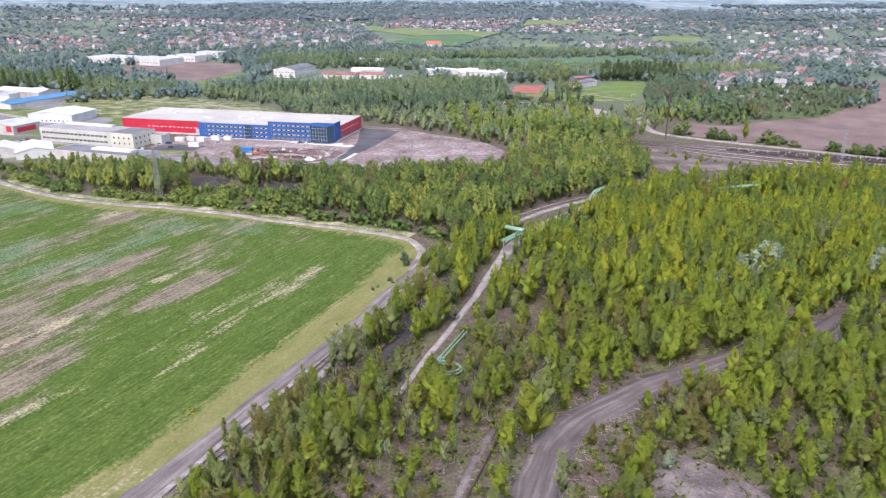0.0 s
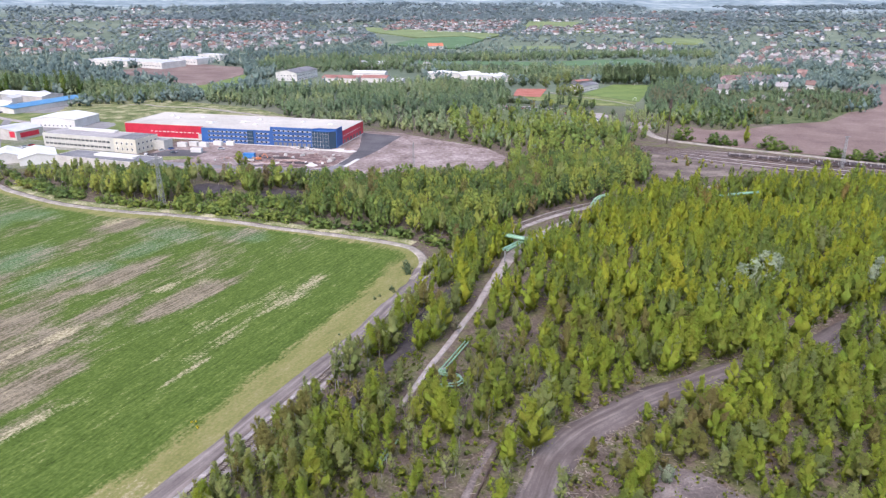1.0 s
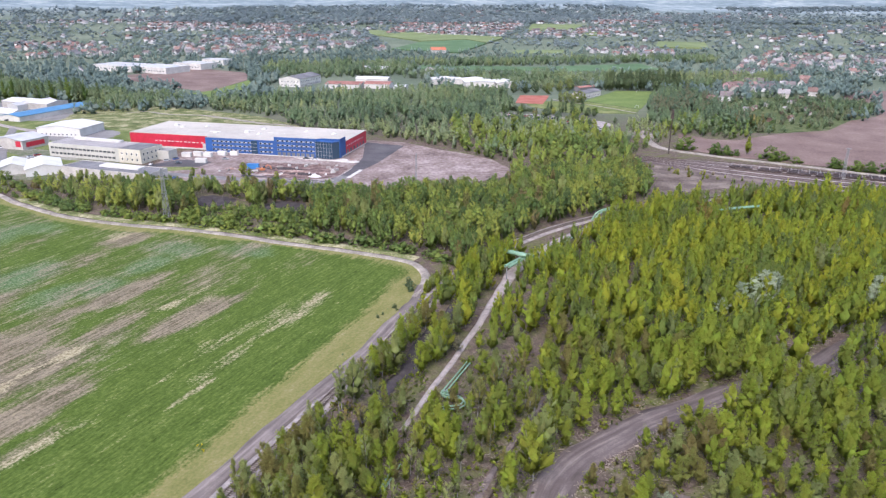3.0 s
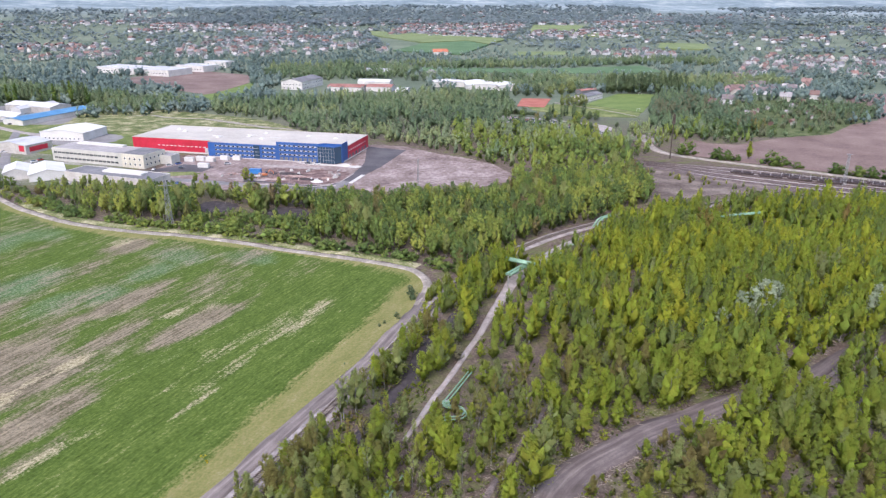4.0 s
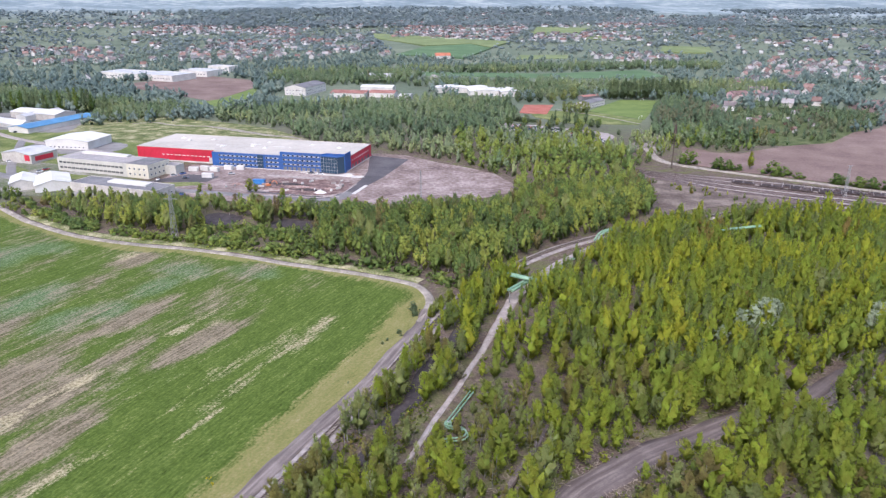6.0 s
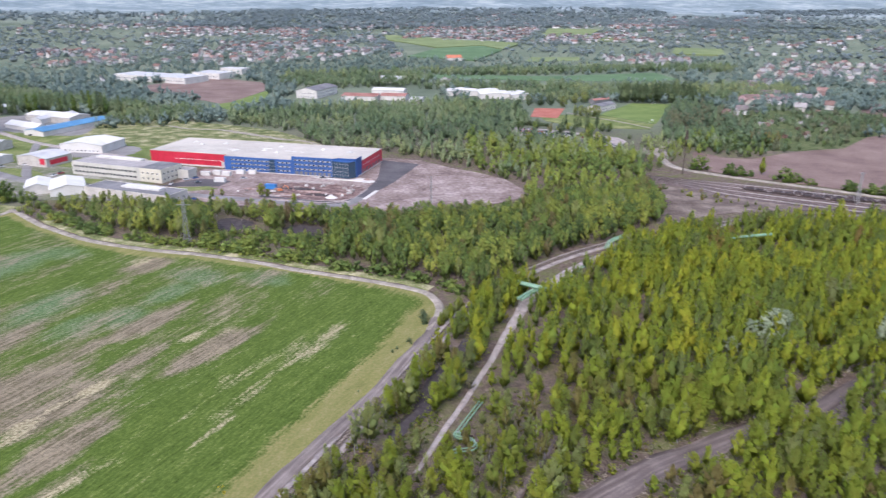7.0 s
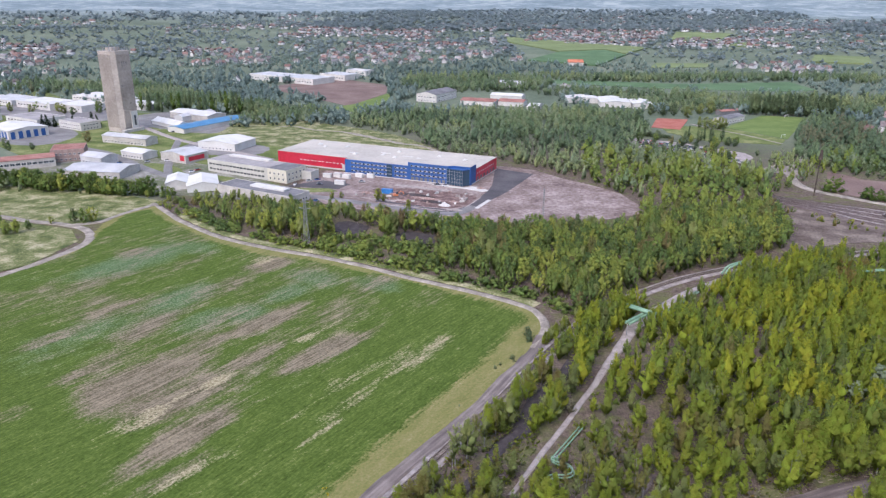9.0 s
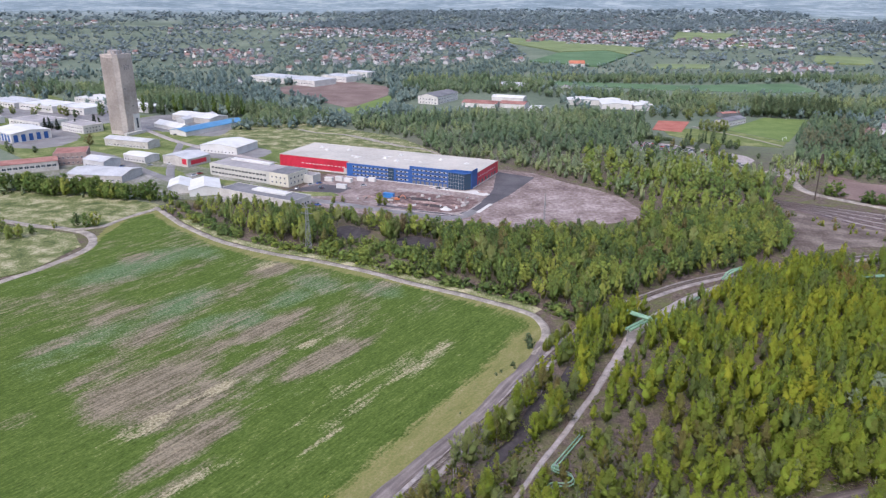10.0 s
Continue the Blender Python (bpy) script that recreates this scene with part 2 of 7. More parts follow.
ROW_ANGLE = math.atan2(0.912, 0.41)
m, n, l, b = nodes("young crop")
nt = m.node_tree
st = noise_node(nt, 1.0, 5, 0.7, (0.06, 0.55, 0.2), -ROW_ANGLE)
st2 = noise_node(nt, 1.0, 3, 0.65, (0.4, 1.3, 1.0), -ROW_ANGLE)
st3 = noise_node(nt, 1.0, 2, 0.6, (0.04, 1.0, 1.0), -ROW_ANGLE)
sp = noise_node(nt, 1.2, 3, 0.6)
mottle = noise_node(nt, 1.0, 6, 0.7, (0.09, 0.2, 0.2), -ROW_ANGLE)
green = ramp(nt, calc(nt, "ADD", calc(nt, "MULTIPLY", st3, 0.2), calc(nt, "ADD", calc(nt, "MULTIPLY", st2, 0.34), calc(nt, "ADD", calc(nt, "MULTIPLY", sp, 0.26), calc(nt, "MULTIPLY", mottle, 0.2)))),
             [(0.36, (0.03, 0.049, 0.008)), (0.48, (0.063, 0.1, 0.017)), (0.57, (0.1, 0.14, 0.03)), (0.68, (0.175, 0.2, 0.065))])
blueish = ramp(nt, sp, [(0.36, (0.055, 0.1, 0.05)), (0.5, (0.1, 0.165, 0.09)), (0.64, (0.19, 0.25, 0.16))])
earth = ramp(nt, calc(nt, "ADD", calc(nt, "MULTIPLY", st3, 0.32), calc(nt, "ADD", calc(nt, "MULTIPLY", sp, 0.33), calc(nt, "MULTIPLY", mottle, 0.35))),
             [(0.4, (0.085, 0.07, 0.045)), (0.5, (0.175, 0.14, 0.1)), (0.6, (0.29, 0.235, 0.175))])
straw = ramp(nt, sp, [(0.35, (0.2, 0.175, 0.095)), (0.65, (0.38, 0.335, 0.215))])
verge = ramp(nt, calc(nt, "ADD", calc(nt, "MULTIPLY", sp, 0.35), calc(nt, "ADD", calc(nt, "MULTIPLY", st, 0.25), calc(nt, "MULTIPLY", mottle, 0.4))), [(0.36, (0.12, 0.13, 0.04)), (0.47, (0.165, 0.167, 0.056)), (0.56, (0.205, 0.192, 0.078)), (0.66, (0.27, 0.24, 0.125))])


def patchy(nt, name, lo, hi):
    """An attribute broken up by row-wise noise."""
    v = calc(nt, "ADD", attribute(nt, name), calc(nt, "MULTIPLY", calc(nt, "SUBTRACT", calc(nt, "ADD", calc(nt, "MULTIPLY", st, 0.25), calc(nt, "ADD", calc(nt, "MULTIPLY", sp, 0.3), calc(nt, "ADD", calc(nt, "MULTIPLY", st3, 0.2), calc(nt, "MULTIPLY", mottle, 0.5)))), 0.625), 3.2))
    return ramp(nt, v, [(lo, (0, 0, 0)), (hi, (1, 1, 1))])


green = blend(nt, calc(nt, "MULTIPLY", patchy(nt, "teal", 0.3, 0.95), 0.6), green, blueish)
col = blend(nt, calc(nt, "MULTIPLY", patchy(nt, "bare", 0.32, 0.85), 0.88), green, earth)
col = blend(nt, patchy(nt, "verge", 0.25, 0.7), col, verge)
col = blend(nt, patchy(nt, "straw", 0.42, 0.82), col, straw)
l.new(col, b.inputs["Base Color"])
b.inputs["Roughness"].default_value = 0.95
b.inputs["Specular IOR Level"].default_value = 0.1
bump(nt, b, st2, 0.5, 0.8)
M_CROP = m

M_DIRT = surface("grey dirt road", (0.07, 0.057, 0.052), (0.135, 0.112, 0.104), (0.25, 0.212, 0.192), 0.12, 1.6, 0.95, relief=0.06)


def rutted(name, dark, mid, light):
    """Dirt worn into wheel ruts that follow the road."""
    m, n, l, b = nodes(name)
    nt = m.node_tree
    co = n.new("ShaderNodeCombineXYZ")
    l.new(calc(nt, "MULTIPLY", attribute(nt, "along"), 0.045), co.inputs[0])
    l.new(calc(nt, "MULTIPLY", attribute(nt, "across"), 0.7), co.inputs[1])
    tex = n.new("ShaderNodeTexNoise")
    tex.inputs["Scale"].default_value, tex.inputs["Detail"].default_value = 1.0, 5
    l.new(co.outputs[0], tex.inputs["Vector"])
    f2, f1 = noise_node(nt, 2.5, 6, 0.7), noise_node(nt, 0.2, 4)
    fac = calc(nt, "ADD", calc(nt, "ADD", calc(nt, "MULTIPLY", tex.outputs["Fac"], 0.6), calc(nt, "MULTIPLY", f2, 0.2)), calc(nt, "MULTIPLY", f1, 0.2))
    col = ramp(nt, fac, [(0.34, dark), (0.5, mid), (0.66, light)])
    l.new(col, b.inputs["Base Color"])
    b.inputs["Roughness"].default_value = 0.95
    b.inputs["Specular IOR Level"].default_value = 0.1
    bump(nt, b, fac, 0.2)
    return m


M_RUTS = rutted("rutted grey dirt", (0.068, 0.055, 0.051), (0.126, 0.104, 0.097), (0.243, 0.205, 0.187))
M_ROADDIRT = rutted("worn grey road dirt", (0.088, 0.074, 0.068), (0.168, 0.143, 0.132), (0.3, 0.26, 0.238))
M_TRACK = surface("pale gravel", (0.15, 0.135, 0.11), (0.26, 0.23, 0.195), (0.4, 0.36, 0.31), 0.2, 2.0, 0.95, relief=0.05)
M_CONCRETE = surface("old concrete", (0.2, 0.175, 0.16), (0.31, 0.275, 0.255), (0.42, 0.38, 0.35), 0.3, 2.5, 0.9)
M_ASPHALT = surface("asphalt", (0.06, 0.057, 0.06), (0.085, 0.08, 0.085), (0.12, 0.115, 0.115), 0.05, 1.5, 0.9)
M_WORN = surface("worn pale asphalt", (0.14, 0.135, 0.13), (0.19, 0.185, 0.18), (0.26, 0.25, 0.245), 0.06, 1.0, 0.9)
M_YARD = surface("mauve gravel yard", (0.12, 0.087, 0.077), (0.215, 0.168, 0.152), (0.36, 0.305, 0.28), 0.05, 0.4, 0.95, relief=0.15)
M_BLACK = surface("black spoil", (0.03, 0.026, 0.027), (0.055, 0.048, 0.05), (0.095, 0.085, 0.085), 0.3, 2.5, 0.95, relief=0.08)
M_BALLAST = surface("ballast", (0.15, 0.13, 0.12), (0.26, 0.23, 0.215), (0.38, 0.345, 0.32), 0.4, 5.0, 0.95, relief=0.08)
M_YARDBED = surface("dark ballast", (0.085, 0.065, 0.063), (0.145, 0.115, 0.112), (0.22, 0.18, 0.17), 0.2, 3.0, 0.95, relief=0.08)
M_SLEEPER = surface("weathered sleeper", (0.09, 0.075, 0.064), (0.14, 0.12, 0.103), (0.2, 0.175, 0.15), 1.0, 8.0, 0.9, by_object=0.5)
M_RAIL = surface("rusty rail", (0.06, 0.04, 0.032), (0.1, 0.07, 0.055), (0.16, 0.12, 0.1), 0.6, 6.0, 0.6, 0.5)
M_PLOUGH = surface("ploughed earth", (0.12, 0.082, 0.07), (0.175, 0.125, 0.108), (0.24, 0.18, 0.155), 0.03, 0.6, 0.95, relief=0.15)
M_MEADOW = surface("mown meadow", (0.07, 0.1, 0.028), (0.125, 0.155, 0.05), (0.22, 0.23, 0.1), 0.06, 0.7, 0.95, relief=0.1, spread=0.1)
M_GARDEN = surface("garden beds and grass", (0.035, 0.05, 0.02), (0.075, 0.1, 0.036), (0.16, 0.16, 0.085), 0.12, 1.2, 0.95, relief=0.1)
M_LIGHT = surface("young grass", (0.12, 0.155, 0.065), (0.155, 0.195, 0.085), (0.2, 0.235, 0.11), 0.02, 0.2, 0.95)
M_PITCH = surface("pitch grass", (0.09, 0.135, 0.04), (0.125, 0.175, 0.052), (0.165, 0.21, 0.07), 0.06, 0.8, 0.95)
M_WHEAT = surface("green wheat", (0.065, 0.115, 0.055), (0.09, 0.155, 0.075), (0.12, 0.185, 0.095), 0.02, 0.3, 0.95)
M_DRY = surface("dry grass", (0.055, 0.08, 0.025), (0.14, 0.155, 0.06), (0.36, 0.33, 0.21), 0.1, 1.1, 0.95, relief=0.1, spread=0.1)
M_CLAY = surface("red clay court", (0.26, 0.085, 0.065), (0.33, 0.12, 0.09), (0.4, 0.17, 0.13), 0.1, 1.0, 0.95)
M_BARK = surface("grey brown bark", (0.07, 0.055, 0.045), (0.15, 0.125, 0.105), (0.27, 0.24, 0.2), 1.0, 6.0, 0.9)
M_BIRCHBARK = surface("white birch bark", (0.1, 0.09, 0.08), (0.27, 0.255, 0.23), (0.45, 0.43, 0.4), 0.8, 5.0, 0.8)

# ---- ground: one sheet to the horizon ----
FIELD = [(-300, 60), (-75, 60), (-74, 112), (-63, 125), (-53, 152), (-44, 176), (-32, 203), (-21, 238), (-15, 256), (-17, 263), (-33, 272),
         (-51, 278), (-74, 287), (-99, 297), (-125, 305), (-151, 308), (-184, 322), (-227, 350), (-248, 368), (-256, 352), (-250, 318), (-243, 303), (-243, 290), (-248, 269), (-256, 250), (-300, 200)]
gx = np.concatenate([-np.geomspace(4700, 160, 60), np.linspace(-150, 150, 61), np.geomspace(160, 4700, 60)])
gy = np.concatenate([np.linspace(-900, 40, 10), np.linspace(60, 700, 110), np.geomspace(715, 4950, 90)])
X, Y = np.meshgrid(gx, gy)
Z = hills(X, Y) + (rough_noise(X, Y, 9, 4) - 0.5) * 0.25 * (Y < 420) - 0.12
near_field = inside(np.stack([X.ravel(), Y.ravel()], 1), [(-300, 60), (-80, 60), (-66, 108), (-52, 138), (-40, 168), (-28, 196), (-20, 220), (-16, 250), (-30, 270), (-80, 290), (-150, 308), (-225, 347), (-246, 362), (-252, 315), (-250, 270), (-300, 200)]).reshape(X.shape)
Z[near_field] = -0.6
idx = np.arange(X.size).reshape(X.shape)
Q = np.stack([idx[:-1, :-1], idx[:-1, 1:], idx[1:, 1:], idx[1:, :-1]], -1).reshape(-1, 4)
open_land = np.clip((Y - 520) / 200, 0, 1)
open_land = np.maximum(open_land, np.clip((-X - 240) / 40, 0, 1) * (Y > 340))
# the last attribute brings in the painted haze colour with distance
tagged(new("ground", quads("ground", np.stack([X, Y, Z], -1).reshape(-1, 3), Q, [M_GROUND], extra={"open_land": open_land.ravel(), "remote_haze": np.clip((np.hypot(X, Y) - 3000) / 700, 0, 1).ravel()})),
       "brown woodland soil and rough grass reaching to hills in painted blue-grey haze", "ground", kind="structure")

# ---- the crop field, with bare and straw-coloured strips along its rows ----
SHEET = [(-300, 60), (-86, 60), (-66, 98), (-59, 113), (-52, 128), (-47, 140), (-43, 150), (-36, 165), (-29, 180), (-23, 195), (-17, 213), (-11, 229), (-8.5, 243), (-8.5, 255), (-14, 266), (-26, 273),
         (-46, 281), (-71, 289.5), (-97, 300), (-123, 308), (-151, 314), (-184, 326), (-215, 345), (-227, 354), (-249, 373), (-258, 352), (-259, 337), (-252, 315), (-246, 303), (-246, 290), (-250, 269), (-256, 252), (-300, 200)]
fx, fy = np.meshgrid(np.arange(-302, -7, 1.5), np.arange(60, 372, 1.5))
ctr = np.stack([fx.ravel() + 0.75, fy.ravel() + 0.75], 1)
keep = inside(ctr, SHEET).reshape(fx.shape)
du, dv = np.array([0.41, 0.912]), np.array([0.912, -0.41])
BARE = [(-134, 182, 25, 14, 1.05), (-122, 176, 20, 11, 1.0), (-108, 152, 21, 6, 1.1), (-100, 141, 16, 4, 0.85), (-160, 188, 14, 6, 0.6), (-86, 214, 20, 5, 0.85), (-77, 226, 15, 3, 0.7), (-115, 236, 18, 5, 0.7), (-110, 204, 14, 4, 0.75), (-165, 158, 7, 5, 0.75), (-188, 205, 15, 5, 0.6),
        (-133, 204, 18, 7, 0.7), (-216, 295, 9, 6, 0.8), (-140, 292, 12, 7, 0.7), (-150, 262, 16, 7, 0.5), (-175, 240, 22, 8, 0.5), (-205, 262, 18, 8, 0.45), (-158, 222, 18, 5, 0.5)]
TEAL = [(-141, 228, 16, 9, 0.8), (-114, 282, 9, 14, 0.9), (-119, 264, 14, 7, 0.8), (-84, 280, 7, 14, 0.6), (-160, 248, 18, 10, 0.9), (-205, 286, 30, 16, 0.9), (-160, 236, 12, 10, 0.7), (-186, 306, 10, 14, 0.8), (-128, 240, 10, 8, 0.8), (-175, 210, 30, 16, 0.6)]
STRAW = [(-113, 187, 9, 3.2, 1.1), (-118, 178, 7, 2.4, 0.9), (-123, 164, 9, 4, 1.1), (-127, 160, 8, 3, 0.9), (-96, 224, 6, 3.6, 1.05), (-90, 236, 10, 1.6, 0.8), (-97, 142, 12, 2.4, 0.95), (-92, 148, 9, 1.6, 0.8), (-146, 298, 6, 4, 1.0), (-69, 166, 13, 1.5, 0.9), (-65, 183, 12, 3.6, 0.9), (-71, 196, 12, 3.6, 0.8), (-59, 202, 14, 1.6, 0.8), (-52, 216, 15, 6.0, 0.9), (-47, 226, 13, 4.6, 0.92), (-61, 214, 16, 2, 0.7), (-78, 176, 5, 1.6, 0.8), (-83, 232, 12, 1.4, 0.7)]


def spots(x, y, spec):
    res = np.zeros_like(x)
    for cx, cy, a, w, k in spec:
        s, c = (x - cx) * du[0] + (y - cy) * du[1], (x - cx) * dv[0] + (y - cy) * dv[1]
        res = np.maximum(res, k * np.exp(-((s / a) ** 2 + (c / w) ** 2) ** 1.8 * 0.7))
    return res


border = [(-75, 60)] + FIELD[2:12]
pts = np.stack([fx.ravel(), fy.ravel()], 1)
dist = away(pts, border)
north = away(pts, FIELD[10:19])
in_crop = inside(pts, FIELD)
verge = np.where(in_crop, np.clip(0.6 - dist / 9.0, 0, 1), np.clip(0.55 + dist / 2.0, 0, 1))
verge = np.maximum(verge, np.clip(1.1 - north / 4.5, 0, 1) * (pts[:, 0] < -90))
ra, rc = pts @ du, pts @ dv
drift = 0.42 * rough_noise(ra / 2.2, rc, 13, 8) + 0.26 * rough_noise(ra / 3.5, rc, 4, 9)
edge_green = np.clip((-148 - rc) / 14, 0, 1) * np.clip((ra - 86) / 12, 0, 1)
bare = np.clip(spots(pts[:, 0], pts[:, 1], BARE) * 0.82 + (drift * 1.3 - 0.17) * edge_green - 0.12 * (1 - edge_green), 0, 1)
straw = spots(pts[:, 0], pts[:, 1], STRAW) * 0.68
straw = np.maximum(straw, verge * np.clip((134 - pts[:, 1]) / 30, 0, 1) * 0.62 * (pts[:, 0] > -110))
teal = np.clip(spots(pts[:, 0], pts[:, 1], TEAL) * 1.0 + 0.55 * (rough_noise(ra / 1.6, rc, 17, 10) - 0.5) * edge_green, 0, 1)
fz = 0.06 + 0.12 * rough_noise(pts[:, 0], pts[:, 1], 6, 5)
fi = np.arange(fx.size).reshape(fx.shape)
Q = np.stack([fi[:-1, :-1], fi[:-1, 1:], fi[1:, 1:], fi[1:, :-1]], -1)[keep[:-1, :-1]].reshape(-1, 4)
used = np.unique(Q)
back = np.zeros(fx.size, int)
back[used] = np.arange(len(used))
tagged(new("crop_field", quads("crop_field", np.stack([pts[:, 0], pts[:, 1], fz], 1)[used], back[Q], [M_CROP], extra={"bare": bare[used], "straw": straw[used], "teal": teal[used], "verge": verge[used]})),
       "green crop field with bare brown patches and straw strips", "field", kind="structure")


def ribbon(name, line, width, mat, z=0.1, ragged=0.25, label="", category="road", step=2.0, parent=None, crown=0.05):
    """A road or bed along a curve, with a slightly uneven edge that dips into the ground."""
    c = smooth_line(line, step)
    d = np.gradient(c, axis=0)
    d /= np.linalg.norm(d, axis=1)[:, None]
    side = np.stack([d[:, 1], -d[:, 0]], 1)
    w = width if isinstance(width, np.ndarray) else np.interp(np.linspace(0, 1, len(c)), np.linspace(0, 1, len(np.atleast_1d(width))), np.atleast_1d(width))
    V = []
    for k, (s, dz) in enumerate(((-1.12, -0.5), (-1, 0), (-0.5, crown * 0.7), (0, crown), (0.5, crown * 0.7), (1, 0), (1.12, -0.5))):
        wob = 1 + ragged * (rough_noise(c[:, 0], c[:, 1], 5, k + 1) - 0.5) * (abs(s) > 0.9)
        q = c + side * (s * w / 2 * wob)[:, None]
        V.append(np.column_stack([q, hills(q[:, 0], q[:, 1]) + z + dz]))
    V = np.stack(V, 1)
    ii = np.arange(V.shape[0] * 7).reshape(-1, 7)
    Q = np.stack([ii[:-1, :-1], ii[:-1, 1:], ii[1:, 1:], ii[1:, :-1]], -1).reshape(-1, 4)
    run = np.r_[0, np.cumsum(np.linalg.norm(np.diff(c, axis=0), axis=1))]
    ob = new(name, quads(name, V.reshape(-1, 3), Q, [mat], extra={"along": np.repeat(run, 7), "across": np.outer(w / 2, (-1.12, -1, -0.5, 0, 0.5, 1, 1.12)).ravel()}))
    if parent:
        ob.parent = parent
    elif label:
        tagged(ob, label, category, kind="structure")
    return ob


def plot(name, poly, mat, label, category, z=0.1, organic=False):
    poly = [tuple(p) for p in poly]
    if organic:
        ring = smooth_line(poly + [poly[0]], 1.2)[:-1]
        wob = np.stack([rough_noise(ring[:, 0], ring[:, 1], 2.5, 6), rough_noise(ring[:, 0], ring[:, 1], 2.5, 7)], 1) - 0.5
        poly = [tuple(p) for p in ring + wob * 2.4]
    far = max(math.hypot(*p) for p in poly) > 1450
    g = Geo()
    if far:
        zs = [float(hills(*p)) + z for p in poly]
        g.face_set([(x, y, h) for (x, y), h in zip(poly, zs)] + [(x, y, h - 3) for (x, y), h in zip(poly, zs)],
                   [tuple(range(len(poly)))] + [(i, len(poly) + i, len(poly) + (i + 1) % len(poly), (i + 1) % len(poly)) for i in range(len(poly))])
    else:
        g.prism(poly, -0.6, z)
    return tagged(part(name, g, mat), label, category, kind="structure")


FIELD_TRACK = [(-254, 376), (-249, 373), (-227, 354), (-215, 345), (-184, 326), (-151, 314), (-123, 308), (-97, 300), (-71, 289.5), (-46, 281), (-26, 273), (-14, 266), (-8.5, 255), (-8.5, 243), (-11, 232)]
DIRT_ROAD = [(-78, 75), (-66, 98), (-59, 113), (-52, 128), (-47, 140), (-43, 150), (-36, 165), (-29, 180), (-23, 195), (-17, 213), (-11, 229), (-8.5, 243)]
RAIL_LINE = [(-68, 80), (-58, 101), (-51.5, 115), (-36, 153), (-30, 168), (-18, 198), (-9, 222), (2, 249), (10, 265), (18, 277), (29, 291), (48, 311), (68, 327), (85, 338), (105, 350), (129, 360), (156, 373), (200, 384), (260, 388)]
PATH = [(-11, 150), (-8, 158), (-4, 170), (1, 183), (6, 198), (10, 209), (15.5, 227), (21, 243), (26, 258), (32, 270), (38, 279), (50, 297), (66, 315)]
CURVE = [(8, 78), (14, 98), (18, 113), (21, 122), (25, 131), (32, 140), (42, 148), (51, 155), (64, 162), (78, 170), (97, 178), (112, 189), (123, 198), (150, 215)]
LOOP = [(-360, 340), (-328, 335), (-301, 330), (-282, 329), (-265, 325), (-252, 315), (-246, 303), (-246, 290), (-250, 269), (-256, 252), (-262, 235)]
LINK = [(-274, 328), (-262, 337), (-259, 352), (-252, 374)]
ribbon("farm_track", FIELD_TRACK, 3.2, M_TRACK, 0.3, label="pale gravel farm track round the crop field")
ribbon("dirt_road", DIRT_ROAD, 4.4, M_ROADDIRT, 0.3, 0.5, label="grey dirt road beside the crop field")
ribbon("footpath", PATH, [1.1, 1.5, 1.7, 2.0, 2.5, 4.2, 5.2, 4.0, 2.6, 2.4], M_CONCRETE, 0.2, 0.3, label="pale worn concrete path between young trees")
ribbon("haul_road", CURVE, [9, 9, 8.5, 7.5, 6.5, 4, 3.4], M_RUTS, 0.12, 0.3, label="wide curving dirt road of grey spoil")
ribbon("meadow_track", LOOP, 4.5, M_TRACK, 0.14, label="pale gravel track bending through the meadow")
ribbon("track_verge", [(x + 2, y + 5.5) for x, y in FIELD_TRACK[2:12]], 5.0, M_DRY, 0.1, 0.5, label="strip of rough grass along the farm track", category="grass strip")
ribbon("meadow_link", LINK, 3.5, M_TRACK, 0.16, label="short gravel track along the field corner")
plot("spoil_clearing", [(36, 96), (39, 113), (45, 124), (52, 127), (58, 121), (66, 110), (70, 96)], M_DIRT, "bare grey spoil clearing among young trees", "clearing", 0.12, True)
plot("spoil_clearing", [(94, 172), (103, 183), (118, 190), (124, 178), (112, 158), (120, 145), (108, 140), (104, 160)], M_DIRT, "bare grey spoil clearing with tyre tracks", "clearing", 0.11, True)
SPOIL = [(-24, 148), (-22, 153), (-19, 162), (-15.5, 171), (-11, 179), (-8, 191), (-5, 203), (0, 214), (3, 226)]
ribbon("spoil_bed", SPOIL, [2.5, 3.5, 5.0, 6.0, 5.0, 4.0, 3.0], M_BLACK, 0.16, 0.7, label="band of black coal spoil between the trees", category="spoil")
ribbon("trench_track", [(-4, 92), (3, 113), (8, 128), (14, 141), (20, 153), (27, 168)], 1.6, M_DIRT, 0.1, 0.8, label="faint dark track through the young trees")
plot("gravel_yard", [(-165, 402), (-120, 388), (-82, 374), (-60, 379), (-37, 380), (-12, 387), (13, 395), (38, 414), (38, 434), (28, 459), (10, 477), (-9, 490), (-30, 512), (-52, 519), (-62, 520), (-110, 470), (-180, 480), (-185, 440)],
     M_YARD, "mauve gravel yard in front of the new hall", "yard", 0.1)
plot("car_park", [(-56, 462), (-60, 512), (-31, 500), (-44, 448), (-52, 426), (-59, 408), (-70, 391), (-86, 399), (-104, 405), (-122, 408), (-122, 413), (-104, 410), (-86, 404), (-72, 398), (-64, 410), (-60, 428), (-57, 446)], M_ASPHALT, "new dark asphalt apron and road round the building site", "pavement", 0.15)
plot("gravel_clearing", [(-134, 352), (-118, 344), (-110, 358), (-128, 366)], M_BLACK, "dark gravel clearing between the trees", "clearing", 0.08, True)
plot("gravel_clearing", [(-94, 341), (-68, 333), (-60, 346), (-88, 355)], M_BLACK, "dark gravel clearing among birches", "clearing", 0.09, True)
